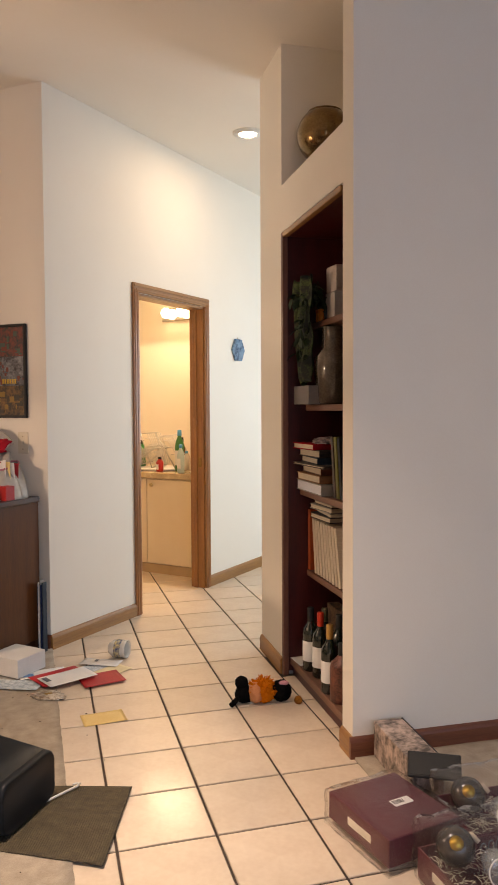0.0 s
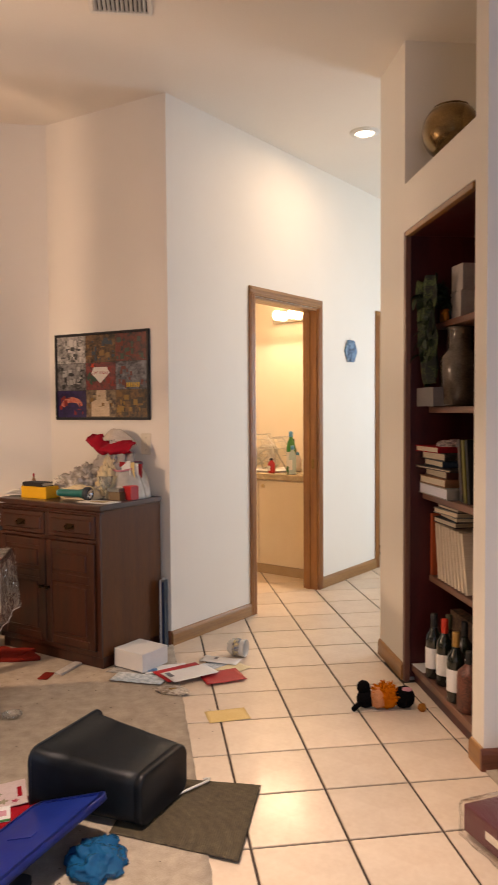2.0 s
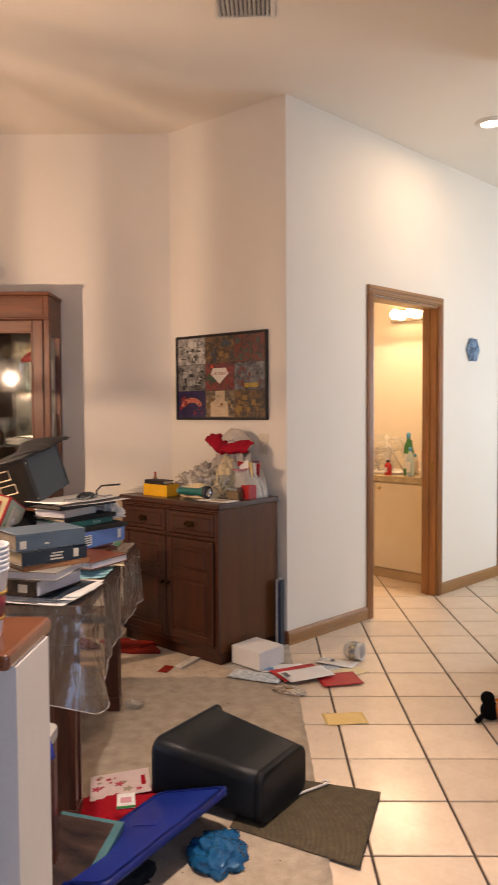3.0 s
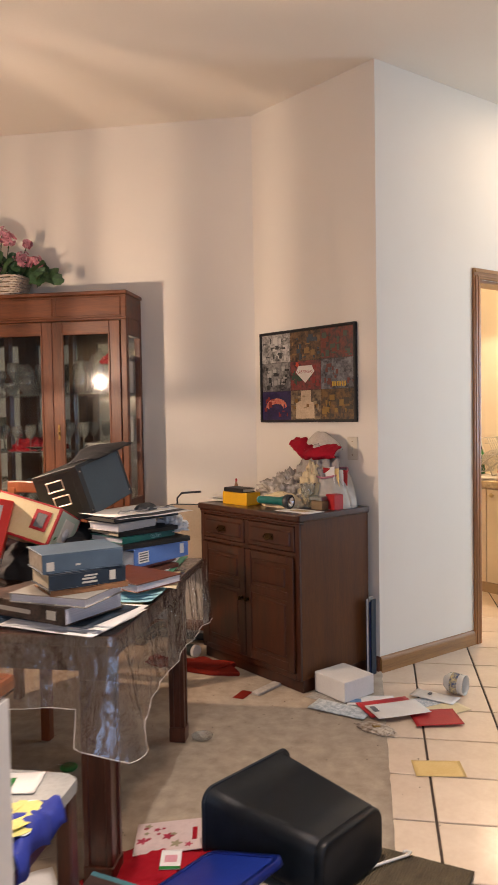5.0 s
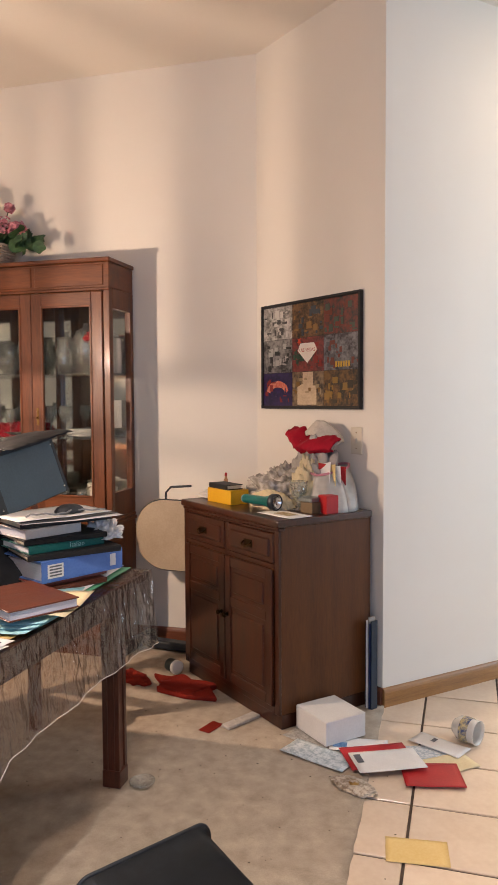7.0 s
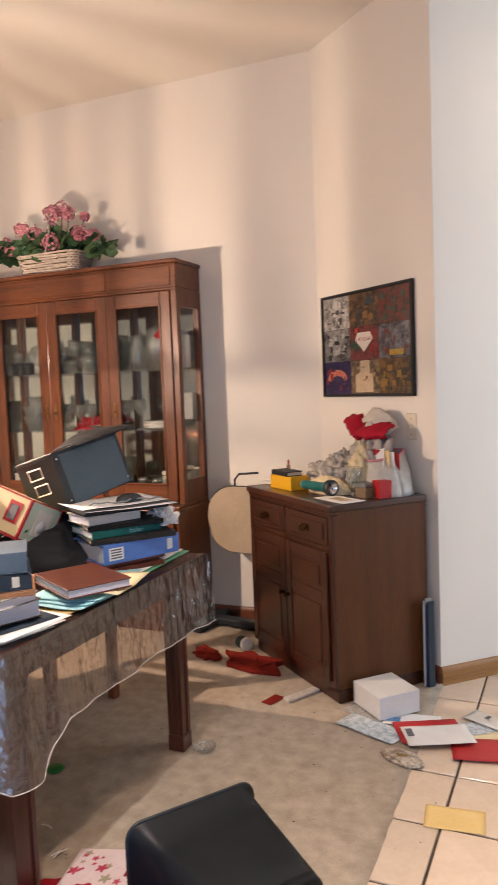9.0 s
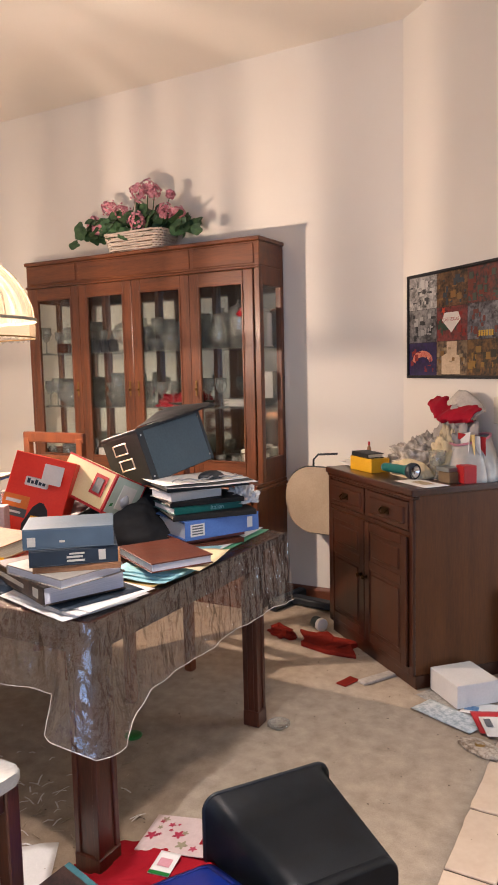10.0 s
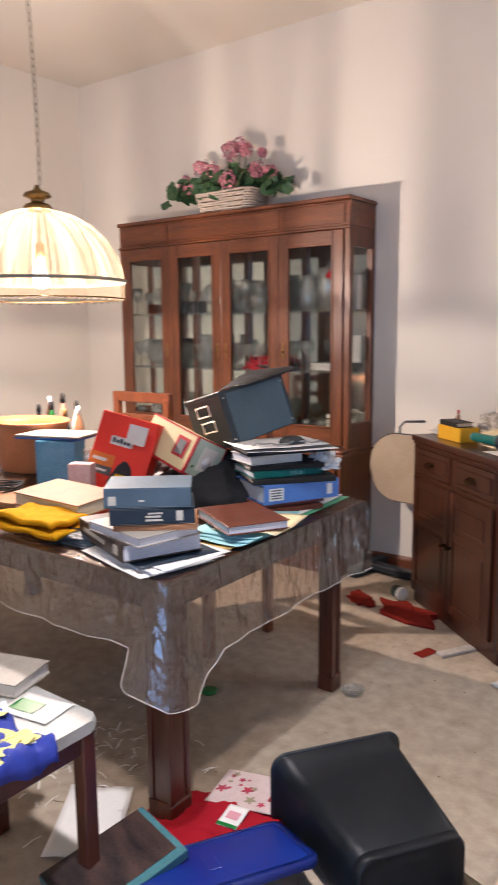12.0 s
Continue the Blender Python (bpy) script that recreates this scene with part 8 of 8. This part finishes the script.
# ---- basket of geraniums on the china cabinet ----
def basket():
    t = thing("flower_basket", "whitewashed wicker basket of pink artificial geraniums", "flower basket", china_at(0.83, -0.15, 2.052) @ Matrix.Diagonal((1.08, 1.05, 1.08, 1)))
    wick = mat("whitewashed_wicker", "#b3a390", "#d6cabb", 0.8, scale=30, bump=0.6, fine=150)
    part("basket_core", prism(rounded(0.35, 0.16, 0.05), 0.002, 0.105), mat("basket_inside", "#6d5a45", "#80694f", 0.9), t)
    for k in range(9):
        pts = rounded(0.355 + 0.006 * k, 0.165 + 0.005 * k, 0.05, 8)
        bm = tube([(x, y, 0.008 + 0.0125 * k + 0.003 * math.sin(i * 2.6 + k * math.pi)) for i, (x, y) in enumerate(pts)], 0.0068, 5, closed=True)
        part("wicker_strand", bm, wick, t)
    part("basket_handle", tube([(0.0 + 0.02 * math.sin(a * 3), 0.095 * math.cos(a), 0.10 + 0.20 * math.sin(a)) for a in [math.pi * k / 18 for k in range(19)]], 0.006, 6), wick, t, "slim wicker handle")
    leafm = mat("geranium_leaf", "#27442a", "#4d7044", 0.55, scale=30, bump=0.3)
    petal = mat("geranium_petal", "#c26f79", "#e2a9b1", 0.6, scale=60, bump=0.2)
    stem = mat("geranium_stem", "#2c4a22", "#3f5f30", 0.6)
    rr = random.Random(31)
    spots = [(-0.36, 0.10), (-0.42, 0.02), (-0.30, 0.04), (0.36, 0.07), (0.42, 0.02), (0.30, 0.03)]
    leaves = [(x, rr.uniform(-0.1, 0.06), 0.06 + z) for x, z in spots]
    for k in range(105):
        u = rr.uniform(-1, 1)
        leaves.append((u * 0.33, rr.uniform(-0.13, 0.09), 0.10 + rr.uniform(0, 0.16) * (1 - 0.6 * abs(u))))
    for p in leaves:
        bm = bmesh.new()
        r = rr.uniform(0.03, 0.048)
        c = bm.verts.new((0, 0, -0.008))
        ring = []
        for i in range(14):
            a = math.tau * i / 14
            q = r * (1 + 0.04 * math.sin(a * 6)) * (0.7 if i == 0 else 1)
            ring.append(bm.verts.new((q * math.cos(a), q * math.sin(a), 0.006 * math.sin(a * 3))))
        for i in range(14):
            bm.faces.new((c, ring[i], ring[(i + 1) % 14])).smooth = True
        part("leaf", bm, leafm, t, m=pose(*p, rr.uniform(20, 95), rr.uniform(-40, 40), rr.uniform(-50, 50)))
    heads = [(-0.30, -0.04, 0.20), (-0.20, -0.02, 0.30), (-0.08, -0.06, 0.25), (0.06, 0.0, 0.40), (0.03, -0.05, 0.36), (0.05, -0.10, 0.17), (0.22, -0.02, 0.33), (0.20, -0.05, 0.22), (0.27, -0.03, 0.20), (-0.24, -0.08, 0.16), (-0.33, 0.0, 0.13), (0.11, -0.01, 0.36)]
    for k, p in enumerate(heads):
        p = (p[0], p[1], 0.10 + (p[2] - 0.10) * 0.84)
        part("stem", tube([(p[0] * 0.6, p[1] * 0.3, 0.10), (p[0] * 0.85, p[1] * 0.7, 0.1 + (p[2] - 0.1) * 0.6), p], 0.0028, 5), stem, t)
        bm = bmesh.new()
        R = rr.uniform(0.04, 0.055) if k not in (6, 10) else 0.026
        for i in range(64):
            d = Vector((rr.gauss(0, 1), rr.gauss(0, 1), rr.gauss(0.2, 0.8))).normalized()
            o = Vector(p) + d * R * rr.uniform(0.6, 1)
            a, b = d.orthogonal().normalized(), d.cross(d.orthogonal()).normalized()
            s = rr.uniform(0.008, 0.014)
            w = [bm.verts.new(o + s * (math.cos(math.tau * q / 5) * a + math.sin(math.tau * q / 5) * b) + d * 0.004 * (q % 2)) for q in range(5)]
            cc = bm.verts.new(o - d * 0.004)
            for q in range(5):
                bm.faces.new((cc, w[q], w[(q + 1) % 5]))
        part("flower_head", bm, petal, t, "pink flower head")


basket()


# ---- stacks of cups on the half wall ----
def cups(label, m):
    t = thing("cup_stack", label, "cups", m, "stacks of cups")
    white = mat("cup_plastic", "#d9dce2", "#e4e6ea", 0.3, scale=6, bump=0.0)
    for k in range(6):
        z0 = 0.0085 * k
        pr = [(0, z0 + 0.0), (0.030, z0), (0.031, z0 + 0.004), (0.0435, z0 + 0.118), (0.0455, z0 + 0.119), (0.0455, z0 + 0.124), (0.042, z0 + 0.124), (0.029, z0 + 0.006), (0, z0 + 0.005)]
        if k:
            pr = [(0.040, z0 + 0.10), (0.0435, z0 + 0.118), (0.0455, z0 + 0.119), (0.0455, z0 + 0.124), (0.042, z0 + 0.124), (0.038, z0 + 0.10)]
        part("cup", lathe(pr, 30), white, t)
    part("maroon_band", lathe([(0.0345, 0.035), (0.0351, 0.035), (0.0396, 0.077), (0.039, 0.077)], 30), mat("maroon_ink", "#6a1f2c", "#7a2a38", 0.4, scale=30), t, "maroon printed band")
    for z0 in (0.030, 0.077):
        r = 0.031 + (z0 - 0.004) * 0.1096 + 0.0006
        part("gold_band", lathe([(r, z0), (r + 0.0008, z0), (r + 0.0012, z0 + 0.006), (r + 0.0004, z0 + 0.006)], 30), mat("gold_ink", "#b08a3c", "#c49d4c", 0.4), t, "gold printed band")
    for a, c in ((-108, "#c08a2c"), (-92, "#c08a2c"), (-60, "#3d4450")):
        part("printed_mark", boxes((-0.007, 0.007, -0.0398, -0.0365, 0.043, 0.069), bevel=0.002), mat("mark_ink", c, None, 0.4), t, m=pose(0, 0, 0, 0, 0, a + 90))


cups("stack of white plastic cups with maroon and gold bands", pose(-0.507, 1.505, 0.9255, 0, 0, 10))
cups("second stack of white plastic cups beside the first", pose(-0.618, 1.495, 0.9255, 0, 0, 25))


# ---- shredded paper strewn on the carpet by the near chair ----
def shreds():
    rr = random.Random(77)
    bm = bmesh.new()
    for k in range(90):
        x, y = SHRED_AT[0] + rr.gauss(0, 0.16), SHRED_AT[1] + rr.gauss(0, 0.20)
        a, ln, w = rr.uniform(0, math.tau), rr.uniform(0.015, 0.06), rr.uniform(0.0012, 0.003)
        c, s = math.cos(a), math.sin(a)
        z = 0.011 + rr.uniform(0, 0.003)
        vs = [bm.verts.new((x + c * p * ln - s * q * w, y + s * p * ln + c * q * w, z + 0.004 * (p == 0))) for p in (-0.5, 0, 0.5) for q in (-1, 1)]
        bm.faces.new((vs[0], vs[2], vs[3], vs[1]))
        bm.faces.new((vs[2], vs[4], vs[5], vs[3]))
    ob = solo("paper_shreds", bm, PAPER, "white paper shreds strewn on the carpet", "paper shreds", Matrix())
    tagged(ob, "white paper shreds strewn on the carpet", "paper shreds", kind="stuff")


SHRED_AT = (-1.11, 2.64)
shreds()
